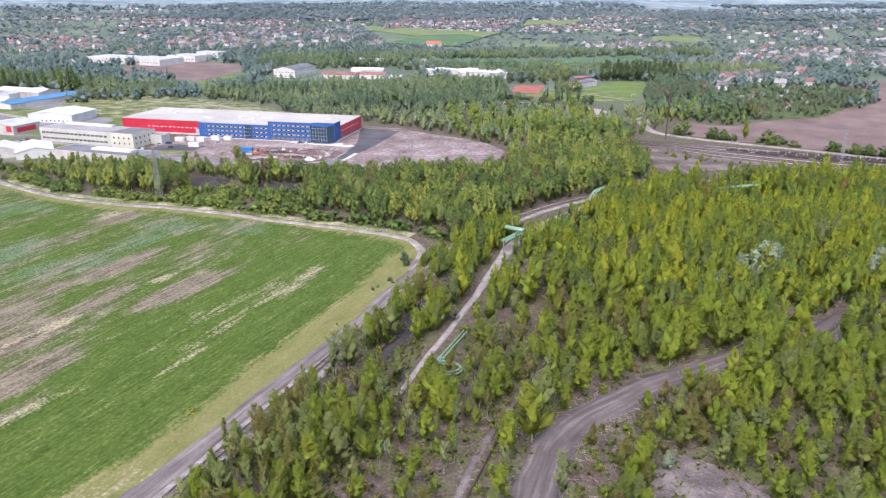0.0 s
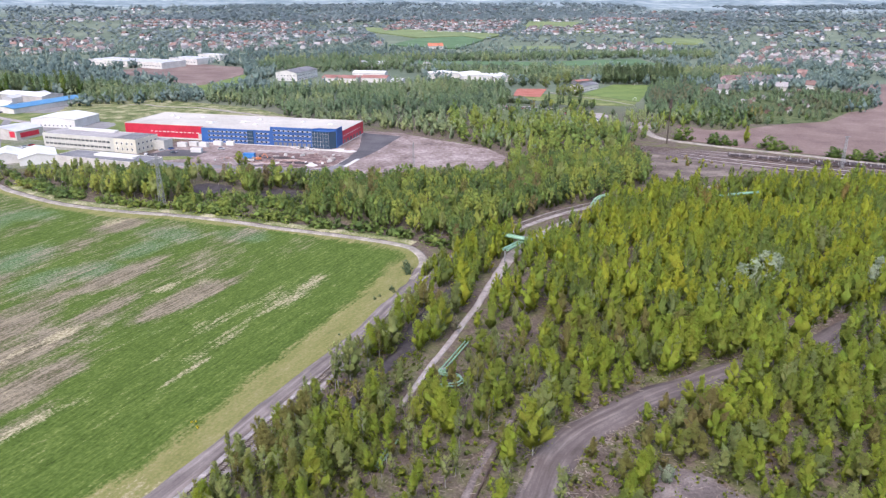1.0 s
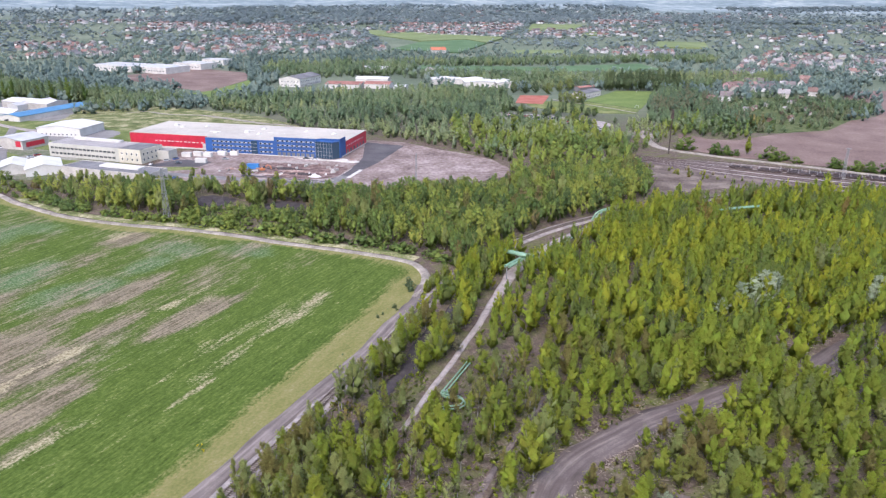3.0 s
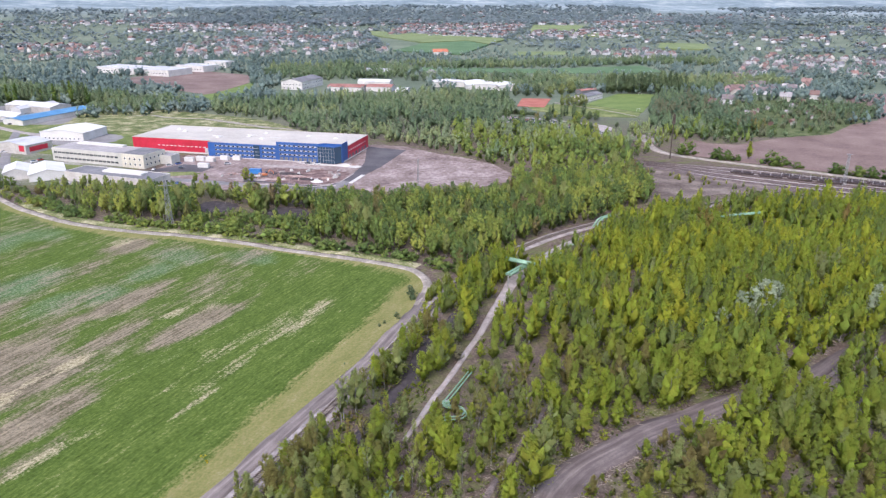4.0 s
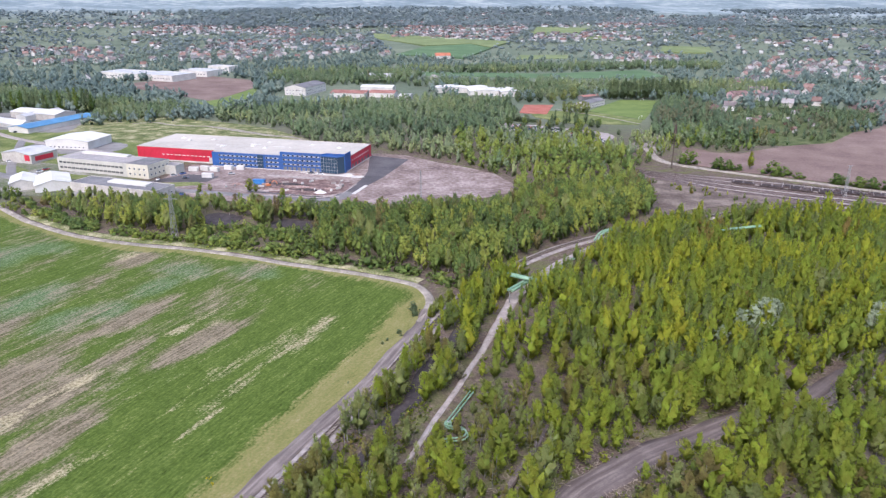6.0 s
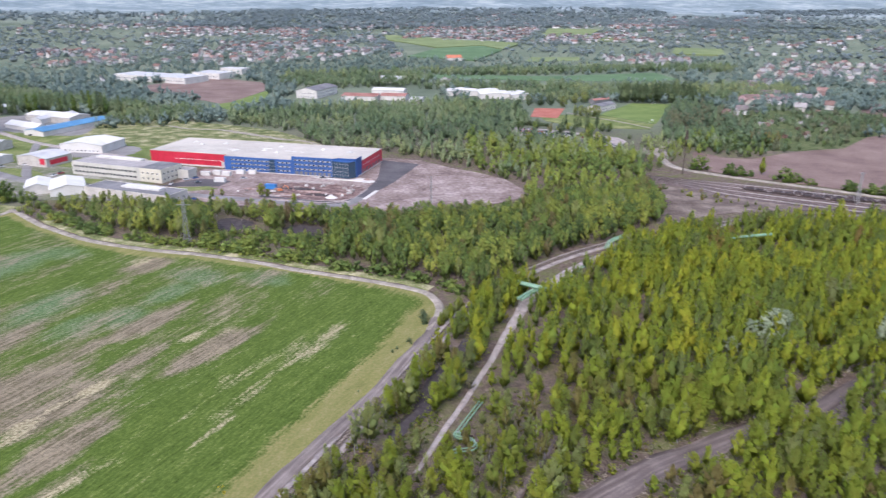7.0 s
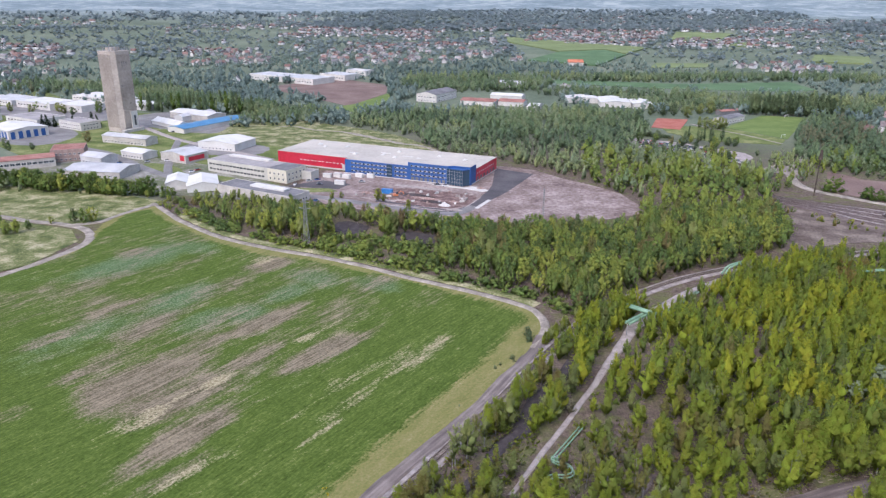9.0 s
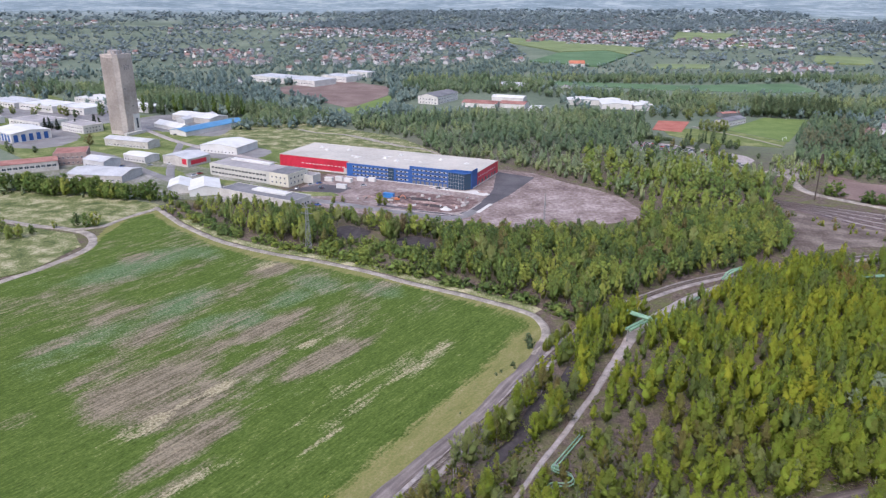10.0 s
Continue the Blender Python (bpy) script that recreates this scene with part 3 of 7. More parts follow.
ribbon("street", [(-420, 520), (-370, 500), (-328, 470), (-280, 440), (-240, 428), (-165, 412), (-108, 398), (-72, 392), (-60, 410)], 7.0, M_WORN, 0.16, 0.05, label="grey asphalt street through the works estate")
plot("works_yard", [(-420, 470), (-330, 500), (-250, 470), (-190, 430), (-165, 402), (-200, 395), (-280, 400), (-400, 420)], surface("worn grass and gravel", (0.085, 0.11, 0.045), (0.165, 0.165, 0.125), (0.3, 0.29, 0.27), 0.035, 0.5, 0.9, spread=0.09), "patchy grass and gravel between the works buildings", "yard", 0.06)
plot("works_green", [(-720, 640), (-560, 560), (-420, 470), (-330, 500), (-250, 470), (-215, 480), (-230, 560), (-330, 690), (-470, 690), (-520, 700), (-700, 830)], M_MEADOW, "rough green grass between the works buildings", "lawn", 0.05)
ribbon("meadow_path", [(-290, 640), (-273, 648), (-249, 634), (-217, 629), (-195, 616), (-176, 604), (-151, 588), (-133, 582), (-110, 560)], [2.5, 4, 3, 7, 6, 4, 3], M_TRACK, 0.12, 0.6, label="pale trodden path along the wood's edge")
ribbon("works_road", [(-420, 620), (-380, 588), (-350, 566), (-318, 548), (-262, 520), (-232, 505)], 6.0, M_CONCRETE, 0.14, 0.1, label="pale concrete road between the works halls")
ribbon("works_road", [(-345, 562), (-330, 530), (-318, 505), (-300, 470), (-285, 445)], 6.0, M_WORN, 0.13, 0.1, label="grey asphalt lane in the works estate")
for g in ([(-470, 640), (-350, 596), (-330, 618), (-366, 690), (-440, 700)], [(-330, 520), (-262, 512), (-255, 548), (-318, 566)], [(-640, 660), (-500, 620), (-470, 660), (-520, 720), (-640, 740)], [(-560, 560), (-470, 515), (-440, 530), (-455, 575), (-520, 610)]):
    plot("works_paving", g, M_WORN, "worn grey paving round the works halls", "pavement", 0.09, True)
for g in ([(-266, 456), (-196, 433), (-190, 428), (-210, 424), (-262, 446)], [(-318, 476), (-296, 470), (-276, 452), (-290, 446), (-320, 462)], [(-352, 500), (-324, 492), (-318, 500), (-330, 512), (-356, 512)], [(-270, 512), (-236, 506), (-228, 500), (-262, 486), (-278, 494)]):
    plot("works_lawn", g, M_MEADOW, "green lawn between the works buildings", "lawn", 0.12, True)
plot("works_lawn", [(-408, 498), (-345, 512), (-350, 580), (-400, 600), (-470, 587)], M_MEADOW, "green lawn below the tall tower", "lawn", 0.08)
plot("rough_meadow", [(-345, 610), (-262, 560), (-210, 545), (-100, 530), (-150, 610), (-220, 655), (-333, 690)], M_DRY, "rough dry meadow behind the hall", "meadow", 0.08, True)
plot("rough_meadow", [(-420, 383), (-339, 398), (-258, 384), (-253, 374), (-262, 338), (-276, 330), (-300, 332), (-420, 345)], M_DRY, "yellowish rough meadow beside the crop field", "meadow", 0.08, True)
plot("rough_meadow", [(-420, 335), (-300, 327), (-268, 321), (-252, 305), (-252, 270), (-300, 205), (-420, 250)], M_DRY, "rough meadow inside the track's bend", "meadow", 0.07)
plot("brown_field", [(162, 496), (179, 551), (191, 541), (196, 531), (215, 527), (245, 547), (273, 561), (304, 570), (348, 619), (382, 640), (412, 692), (425, 730), (416, 757), (442, 819), (520, 830), (660, 900), (560, 500), (268, 424), (222, 453), (192, 470)], M_PLOUGH, "brown ploughed field beyond the railway", "field", 0.1)
plot("ploughed_field", [(-432, 926), (-263, 785), (-250, 900), (-269, 985), (-366, 1048)], M_PLOUGH, "brown ploughed field behind the works", "field", 0.1)
plot("green_field", [(-278, 772), (-235, 738), (-225, 830), (-247, 905), (-262, 800)], M_PITCH, "bright green strip beside the ploughed field", "field", 0.12)
plot("football_pitch", [(138, 731), (189, 814), (233, 809), (182, 678)], M_PITCH, "mown green football pitch", "pitch", 0.12)
plot("training_ground", [(75, 730), (138, 728), (180, 676), (170, 650), (110, 655), (80, 690)], M_MEADOW, "green training ground beside the pitch", "lawn", 0.1)
ribbon("sports_path", [(108, 742), (128, 716), (150, 690), (172, 655)], 3.0, M_TRACK, 0.16, 0.1, label="pale path beside the football pitch")
plot("tennis_court", [(67, 716), (77, 772), (108, 771), (93, 707)], M_CLAY, "red clay tennis courts", "court", 0.14)
plot("wheat_field", [(-60, 1060), (125, 1030), (271, 1036), (310, 1060), (299, 1150), (130, 1090), (-40, 1110)], M_WHEAT, "long strip of green wheat", "field", 0.15)
plot("wheat_field", [(-110, 1425), (21, 1340), (82, 1600), (40, 1720), (-60, 1640)], M_WHEAT, "dark green wheat field on a rise", "field", 2.0)
plot("light_meadow", [(-60, 1650), (40, 1730), (82, 1610), (140, 1800), (-64, 2040), (-234, 2180), (-214, 2000)], M_LIGHT, "light green meadow far off", "meadow", 3.0)
for g in ([(220, 2095), (305, 1930), (420, 2315), (270, 2405)], [(420, 1500), (520, 1480), (560, 1620), (470, 1660)]):
    plot("light_meadow", g, M_LIGHT, "light green meadow among far villages", "meadow", 3.0)
plot("light_meadow", [(110, 1330), (210, 1360), (230, 1440), (130, 1430)], M_LIGHT, "light green meadow behind the wood strip", "meadow", 0.3)
plot("scrapyard_ground", [(42, 656), (80, 644), (104, 628), (134, 604), (126, 576), (84, 572), (50, 606)], M_CONCRETE, "pale worn ground of the scrapyard", "yard", 0.12, True)
plot("light_meadow", [(300, 1900), (420, 1880), (430, 2050), (320, 2080)], M_LIGHT, "light green meadow among far villages", "meadow", 3.0)
ribbon("yard_road", [(172, 592), (160, 569), (152, 547), (148, 516), (151, 498), (161, 486), (191, 464), (220, 446), (240, 433), (263, 418), (330, 380)], [4, 6, 6, 5, 4.5, 4, 4, 4], M_TRACK, 0.18, 0.1, label="pale road beside the railway yard")
plot("lay_by", [(128, 545), (150, 572), (160, 560), (156, 535)], M_TRACK, "pale gravel lay-by", "pavement", 0.14)
plot("trackside_waste", [(105, 360), (150, 385), (240, 396), (300, 385), (230, 395), (175, 420), (140, 440), (115, 455), (100, 430)], surface("brown waste ground", (0.065, 0.05, 0.042), (0.135, 0.108, 0.09), (0.25, 0.21, 0.175), 0.08, 0.9, 0.95, relief=0.08), "grey waste ground between the tracks", "clearing", 0.05, True)


def offset_line(line, d):
    c = np.asarray(line)
    t = np.gradient(c, axis=0)
    t /= np.linalg.norm(t, axis=1)[:, None]
    return c + np.stack([t[:, 1], -t[:, 0]], 1) * d


# ---- trees: tapered trunk, limbs, and a crown of many small leaf sprays ----
def profile(kind, t):
    if kind == "slim":
        return 0.235 * np.sin(np.pi * np.clip(t * 0.9 + 0.08, 0, 1) ** 0.75) ** 0.75 * (1.1 - 0.4 * t) + 0.006
    if kind == "airy":
        return 0.15 * np.sin(np.pi * np.clip(t * 0.9 + 0.08, 0, 1)) ** 0.7 + 0.01
    if kind == "column":
        return 0.125 * np.where(t < 0.25, np.sqrt(np.clip(t, 0.02, 1) / 0.25), np.clip((1 - t) / 0.75, 0.01, 1) ** 0.6) + 0.008
    if kind == "oval":
        return 0.23 * np.sin(np.pi * np.clip(t * 0.93 + 0.05, 0, 1) ** 0.8) ** 0.65 + 0.006
    if kind == "round":
        return 0.3 * np.sin(np.pi * np.clip(t * 0.92 + 0.06, 0, 1)) ** 0.6
    if kind == "bush":
        return 0.55 * np.sqrt(np.clip(1 - t ** 2, 0.02, 1))
    return 0.2 * (1 - t) + 0.01


OCTA_V = np.array([(1, 0, 0), (-1, 0, 0), (0, 1, 0), (0, -1, 0), (0, 0, 1), (0, 0, -1)], float)
OCTA_F = np.array([(0, 2, 4), (2, 1, 4), (1, 3, 4), (3, 0, 4), (2, 0, 5), (1, 2, 5), (3, 1, 5), (0, 3, 5)])


def finer(V, F):
    """Each triangle of a unit ball cut in four."""
    V, mids, res = [tuple(p) for p in V], {}, []

    def mid(a, c):
        key = (min(a, c), max(a, c))
        if key not in mids:
            p = np.array(V[a]) + np.array(V[c])
            mids[key] = len(V)
            V.append(tuple(p / np.linalg.norm(p)))
        return mids[key]
    for a, c, e in F:
        ac, ce, ea = mid(a, c), mid(c, e), mid(e, a)
        res += [(a, ac, ea), (ac, c, ce), (ea, ce, e), (ac, ce, ea)]
    return np.array(V), np.array(res)


BALLS = [(OCTA_V, OCTA_F), finer(OCTA_V, OCTA_F)]
TALL = ("slim", "column", "oval", "airy")


def tree_arrays(kind, seed, lobes, leaves, leaf, base, fine=1, size=0.5, stems=True):
    """A tree one metre high: rising leafy boughs, loose leaf sprays round them, a tapered trunk and limbs."""
    r = np.random.default_rng(seed)
    tall = kind in TALL and kind != "oval"
    t = np.clip((np.arange(lobes) + r.uniform(0.1, 0.9, lobes)) / lobes, 0.03, 0.97)
    if kind in ("cone", "bush"):
        t = t ** 1.35
    a = np.arange(lobes) * 2.4 + r.uniform(-0.7, 0.7, lobes)
    lean = r.normal(0, 0.03, 2)
    lop = 1 + 0.3 * np.cos(a - r.uniform(0, 6.28)) + r.normal(0, 0.16, lobes)
    pr = profile(kind, t)
    rad = pr * (r.uniform(0.1, 0.62, lobes) if tall else r.uniform(0.25, 0.88, lobes)) * lop
    cz = base + (1 - base) * t * (0.93 if tall else 0.86)
    cc = np.stack([np.cos(a) * rad + lean[0] * cz, np.sin(a) * rad + lean[1] * cz, cz], 1)
    cr = (pr * size + 0.014) * r.uniform(0.7, 1.25, lobes)
    stretch = r.uniform(1.1, 1.7, lobes) if kind == "oval" else (r.uniform(1.8, 3.0, lobes) if tall else r.uniform(0.75, 1.1, lobes))
    slope = rad * (0.9 if tall else 0.2) / (cr + 0.02)
    mid_axis = np.array([0, 0, base + (1 - base) * 0.35])

    def crown_normal(p, own, spread):
        o = p - mid_axis - np.stack([lean[0] * p[:, 2], lean[1] * p[:, 2], 0 * p[:, 2]], 1)
        if tall:
            o = o * np.array([2.0, 2.0, 1.0])
        o /= np.linalg.norm(o, axis=1)[:, None] + 1e-6
        o = 0.95 * o + 0.22 * own + np.array([0, 0, 0.3]) + r.normal(0, spread, o.shape)
        return o / (np.linalg.norm(o, axis=1)[:, None] + 1e-6)

    def on_lobe(i, d, k):
        """Points in the directions d of the lobes i, k times their radius away."""
        c, h = cr[i], d[:, 2] * cr[i] * stretch[i]
        out = 0.35 * h * np.clip(slope[i], 0, 1.2)
        x, y = np.cos(a[i]), np.sin(a[i])
        narrow = 1 - (0.35 * d[:, 2] if tall else 0)
        return cc[i] + np.stack([d[:, 0] * c * narrow + out * x, d[:, 1] * c * narrow + out * y, h], 1) * np.asarray(k)[:, None]
    bv, bf = BALLS[fine]
    nb = len(bv)
    ii = np.repeat(np.arange(lobes), nb)
    turn = r.uniform(0, 6.28, lobes)[ii]
    d0 = np.tile(bv, (lobes, 1))
    d0 = np.stack([d0[:, 0] * np.cos(turn) - d0[:, 1] * np.sin(turn), d0[:, 0] * np.sin(turn) + d0[:, 1] * np.cos(turn), d0[:, 2]], 1)
    lv = on_lobe(ii, d0, r.uniform(0.6 if stems else 0.84, 1.05, len(ii)))
    ln = crown_normal(lv, d0, 0.16)
    lq = (bf[None] + (np.arange(lobes) * nb)[:, None, None]).reshape(-1, 3)
    if leaves:
        i = r.integers(lobes, size=leaves)
        d = r.normal(size=(leaves, 3)) + np.stack([np.cos(a[i]), np.sin(a[i]), np.full(leaves, 0.75)], 1) * 0.6
        d /= np.linalg.norm(d, axis=1)[:, None]
        pos = on_lobe(i, d, 0.75 + 0.95 * r.uniform(0, 1, leaves) ** 1.3)
        nor = d + r.normal(0, 0.6, (leaves, 3))
        nor /= np.linalg.norm(nor, axis=1)[:, None]
        rise = r.normal(size=(leaves, 3)) * 0.6 + d * 0.9 + np.array([0, 0, 0.9 if tall else 0.3])
        u = rise - nor * (rise * nor).sum(1)[:, None]
        u /= np.linalg.norm(u, axis=1)[:, None] + 1e-9
        v = np.cross(nor, u)
        s = leaf * r.uniform(0.6, 1.4, leaves)[:, None]
        k = r.uniform(0.45, 0.8, leaves)[:, None] if tall else r.uniform(0.7, 1.1, leaves)[:, None]
        sv = np.stack([pos + u * s * 0.9, pos - u * s * 0.4 + v * s * k * 0.5, pos - u * s * 0.4 - v * s * k * 0.5], 1).reshape(-1, 3)
        soft = crown_normal(pos, d, 0.22)
        sq = np.arange(leaves * 3).reshape(-1, 3)
        turned = (np.cross(sv[1::3] - sv[::3], sv[2::3] - sv[::3]) * soft).sum(1) < 0
        sq[turned] = sq[turned][:, ::-1]
        lq = np.concatenate([lq, sq + len(lv)])
        lv, ln = np.concatenate([lv, sv]), np.concatenate([ln, np.repeat(soft, 3, 0)])
    lv[:, 2] = np.clip(lv[:, 2], 0.005, 1.03)
    tv, tq, tn = [], [], []

    def stem(p0, p1, r0, r1, sides, rings):
        k0 = sum(len(x) for x in tv)
        p0, p1 = np.array(p0, float), np.array(p1, float)
        ax = (p1 - p0) / (np.linalg.norm(p1 - p0) + 1e-9)
        e1 = np.cross(ax, [0.3, 1, 0.1])
        e1 /= np.linalg.norm(e1) + 1e-9
        e2 = np.cross(ax, e1)
        for i in range(rings):
            f = i / (rings - 1)
            c = p0 + (p1 - p0) * f + (e1 * 0.008 * np.sin(f * 5 + seed) if rings > 2 else 0)
            w = 2 * np.pi * np.arange(sides) / sides
            ring = np.cos(w)[:, None] * e1 + np.sin(w)[:, None] * e2
            tn.append(ring)
            tv.append(c + (r0 + (r1 - r0) * f) * ring)
        for i in range(rings - 1):
            for q in range(sides):
                q2 = (q + 1) % sides
                tq.append((k0 + i * sides + q, k0 + i * sides + q2, k0 + (i + 1) * sides + q2, k0 + (i + 1) * sides + q))
    pick = []
    if not stems:
        stem((0, 0, -0.02), (0, 0, 0.3), 0.012, 0.008, 3, 2)
    elif kind != "bush":
        top = (lean[0] * 0.8, lean[1] * 0.8, 0.8)
        stem((0, 0, -0.02), top, 0.012, 0.002, 5 if fine else 3, 5 if fine else 3)
        pick = np.argsort(-rad)[:9 if fine else 4]
    else:
        pick = np.arange(min(lobes, 10 if size < 0.1 else 5))
    for i in pick:
        z0 = max(0.0, cz[i] - 0.6 * rad[i] - 0.1) if kind != "bush" else 0.0
        stem((lean[0] * z0, lean[1] * z0, z0), cc[i], 0.005, 0.0012, 3, 2)
    return lv, lq, np.concatenate(tv), np.array(tq), ln, np.concatenate(tn)


SPRING = [(0.0, (0.237, 0.179, 0.058)), (0.08, (0.248, 0.216, 0.050)), (0.14, (0.226, 0.254, 0.095)), (0.22, (0.149, 0.199, 0.058)), (0.45, (0.195, 0.254, 0.042)), (0.75, (0.267, 0.318, 0.035)), (1.0, (0.360, 0.378, 0.038))]
WOODS = [(0.0, (0.229, 0.188, 0.088)), (0.1, (0.229, 0.218, 0.073)), (0.18, (0.120, 0.177, 0.064)), (0.45, (0.185, 0.259, 0.071)), (0.7, (0.277, 0.334, 0.074)), (1.0, (0.379, 0.410, 0.088))]
# the next three palettes carry painted distance haze: paler and bluer leaves
MIXED_HAZED = [(0.0, (0.213, 0.202, 0.136)), (0.05, (0.218, 0.223, 0.130)), (0.1, (0.139, 0.197, 0.123)), (0.35, (0.176, 0.250, 0.136)), (0.6, (0.213, 0.287, 0.141)), (0.72, (0.260, 0.319, 0.194)), (0.85, (0.257, 0.318, 0.157)), (1.0, (0.318, 0.370, 0.168))]
FAR_HAZED = [(0.0, (0.207, 0.263, 0.274)), (0.5, (0.252, 0.314, 0.314)), (0.85, (0.297, 0.358, 0.336)), (1.0, (0.336, 0.386, 0.353))]
MID_HAZED = [(0.0, (0.147, 0.209, 0.201)), (0.5, (0.217, 0.297, 0.257)), (0.85, (0.305, 0.369, 0.301)), (1.0, (0.379, 0.417, 0.342))]
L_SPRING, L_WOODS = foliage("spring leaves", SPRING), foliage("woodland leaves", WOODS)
J_SPRING, J_WOODS, J_MIXED, J_FAR = foliage("young wood leaves", SPRING, True), foliage("wood leaves", WOODS, True), foliage("hazed mixed wood leaves", MIXED_HAZED, True, 0.9, 0.95, 0.14), foliage("hazed far wood leaves", FAR_HAZED, True, 0.3, 0.35, 0.08)
G_FRESH = foliage("fresh green leaves", [(0.0, (0.179, 0.226, 0.050)), (0.5, (0.236, 0.286, 0.046)), (1.0, (0.303, 0.340, 0.046))])
G_YELLOW = foliage("yellow green leaves", [(0.0, (0.233, 0.300, 0.042)), (0.5, (0.267, 0.330, 0.042)), (1.0, (0.316, 0.375, 0.044))])
G_OLIVE = foliage("olive brown young leaves", [(0.0, (0.225, 0.19, 0.07)), (0.5, (0.225, 0.218, 0.064)), (1.0, (0.22, 0.248, 0.06))])
G_GREY = foliage("grey green leaves", [(0.0, (0.203, 0.242, 0.085)), (0.5, (0.256, 0.297, 0.099)), (1.0, (0.312, 0.343, 0.118))])
G_DEEP = foliage("deep green leaves", [(0.0, (0.1, 0.16, 0.042)), (0.5, (0.135, 0.2, 0.05)), (1.0, (0.18, 0.245, 0.06))])
L_DARK = foliage("dark poplar leaves", [(0.0, (0.114, 0.162, 0.084)), (1.0, (0.180, 0.232, 0.114))])
L_WILLOW = foliage("silver willow leaves", [(0.0, (0.299, 0.358, 0.230)), (1.0, (0.403, 0.461, 0.311))])
L_CONIFER = foliage("conifer needles", [(0.0, (0.022, 0.038, 0.022)), (1.0, (0.035, 0.055, 0.028))])
L_BLOSSOM = foliage("cream blossom", [(0.0, (0.3, 0.28, 0.17)), (1.0, (0.38, 0.35, 0.22))])


class Kind:
    """A kind of tree: a few shapes, each as two meshes that its copies share."""

    def __init__(self, name, kind, shapes, lobes, sprays, spray, base, leaf, bark, size=0.5, fine=1):
        self.name, self.leaf, self.bark = name, leaf, bark
        self.arrays = [tree_arrays(kind, 100 + 7 * s + len(name), lobes, sprays, spray, base, fine, size) for s in range(shapes)]
        self.meshes = {}

    def plant(self, x, y, h, label, group, wide=1.0, leaf=None):
        leaf = leaf or self.leaf
        k = rng.integers(len(self.arrays))
        if (k, leaf.name) not in self.meshes:
            lv, lq, tv, tq, ln, tn = self.arrays[k]
            self.meshes[k, leaf.name] = (quads("crown", lv, lq, [leaf], normals=ln), quads("trunk", tv, tq, [self.bark]))
        crown, trunk = self.meshes[k, leaf.name]
        m = Matrix.Translation((x, y, float(hills(x, y)))) @ Matrix.Rotation(rng.uniform(0, 6.28), 4, "Z") @ Matrix.Diagonal((h * wide, h * wide, h, 1))
        ob = thing(self.name, label, "tree" if "shrub" not in self.name else "shrub", m, group)
        part("trunk", trunk, self.bark, ob)
        part("crown", crown, leaf, ob)
        return ob


def wood(name, label, kind_list, P, H, leaf, bark, tint, wide=None):
    """Many trees that nobody could count, joined into one mesh."""
    Vs, Qs, Is, Ts, Ns = [], [], [], [], []
    k0, which = 0, rng.integers(len(kind_list), size=len(P))
    ang = rng.uniform(0, 6.28, len(P))
    zz = hills(P[:, 0], P[:, 1])
    wide = np.ones(len(P)) if wide is None else wide
    for j, (lv, lq, tv, tq, ln, tn) in enumerate(kind_list):
        s = np.where(which == j)[0]
        if not len(s):
            continue
        base_v = np.concatenate([lv, tv])
        c, sn, h, w = np.cos(ang[s])[:, None], np.sin(ang[s])[:, None], H[s][:, None], (H * wide)[s][:, None]
        V = np.stack([(base_v[:, 0] * c - base_v[:, 1] * sn) * w + P[s, 0][:, None], (base_v[:, 0] * sn + base_v[:, 1] * c) * w + P[s, 1][:, None], base_v[:, 2] * h + zz[s][:, None]], -1)
        Vs.append(V.reshape(-1, 3))
        bn = np.concatenate([ln, tn])
        Ns.append(np.stack([bn[:, 0] * c - bn[:, 1] * sn, bn[:, 0] * sn + bn[:, 1] * c, np.broadcast_to(bn[:, 2], (len(s), len(bn)))], -1).reshape(-1, 3))
        shift = (np.arange(len(s)) * len(base_v))[:, None, None] + k0
        Qs += [(lq[None] + shift).reshape(-1, 3), (tq[None] + len(lv) + shift).reshape(-1, 4)]
        Is.append(np.r_[np.zeros(len(lq) * len(s), int), np.ones(len(tq) * len(s), int)])
        Ts.append(np.repeat(tint[s], len(base_v)))
        k0 += V.shape[0] * V.shape[1]
    me = quads(name, np.concatenate(Vs), Qs, [leaf, bark], np.concatenate(Is), np.concatenate(Ts), normals=np.concatenate(Ns))
    return tagged(new(name, me), label, "woods", kind="stuff")


def scatter(poly, spacing, jitter=0.45):
    xs, ys = [p[0] for p in poly], [p[1] for p in poly]
    a, c = np.meshgrid(np.arange(min(xs), max(xs), spacing), np.arange(min(ys), max(ys), spacing))
    P = np.stack([a.ravel(), c.ravel()], 1) + rng.uniform(-jitter, jitter, (a.size, 2)) * spacing
    return P[inside(P, poly)]


def in_view(P, margin=14):
    """The wedge of land that the walk looks over; beyond it no tree is needed."""
    x, y = P[:, 0], P[:, 1]
    return (y > 88) & (x < 0.66 * y + margin) & (x > -0.93 * y - margin)


# clear of roads, rails and clearings
def clear(P, lines):
    ok = np.ones(len(P), bool)
    for line, d in lines:
        ok &= away(P, line) > d
    return ok


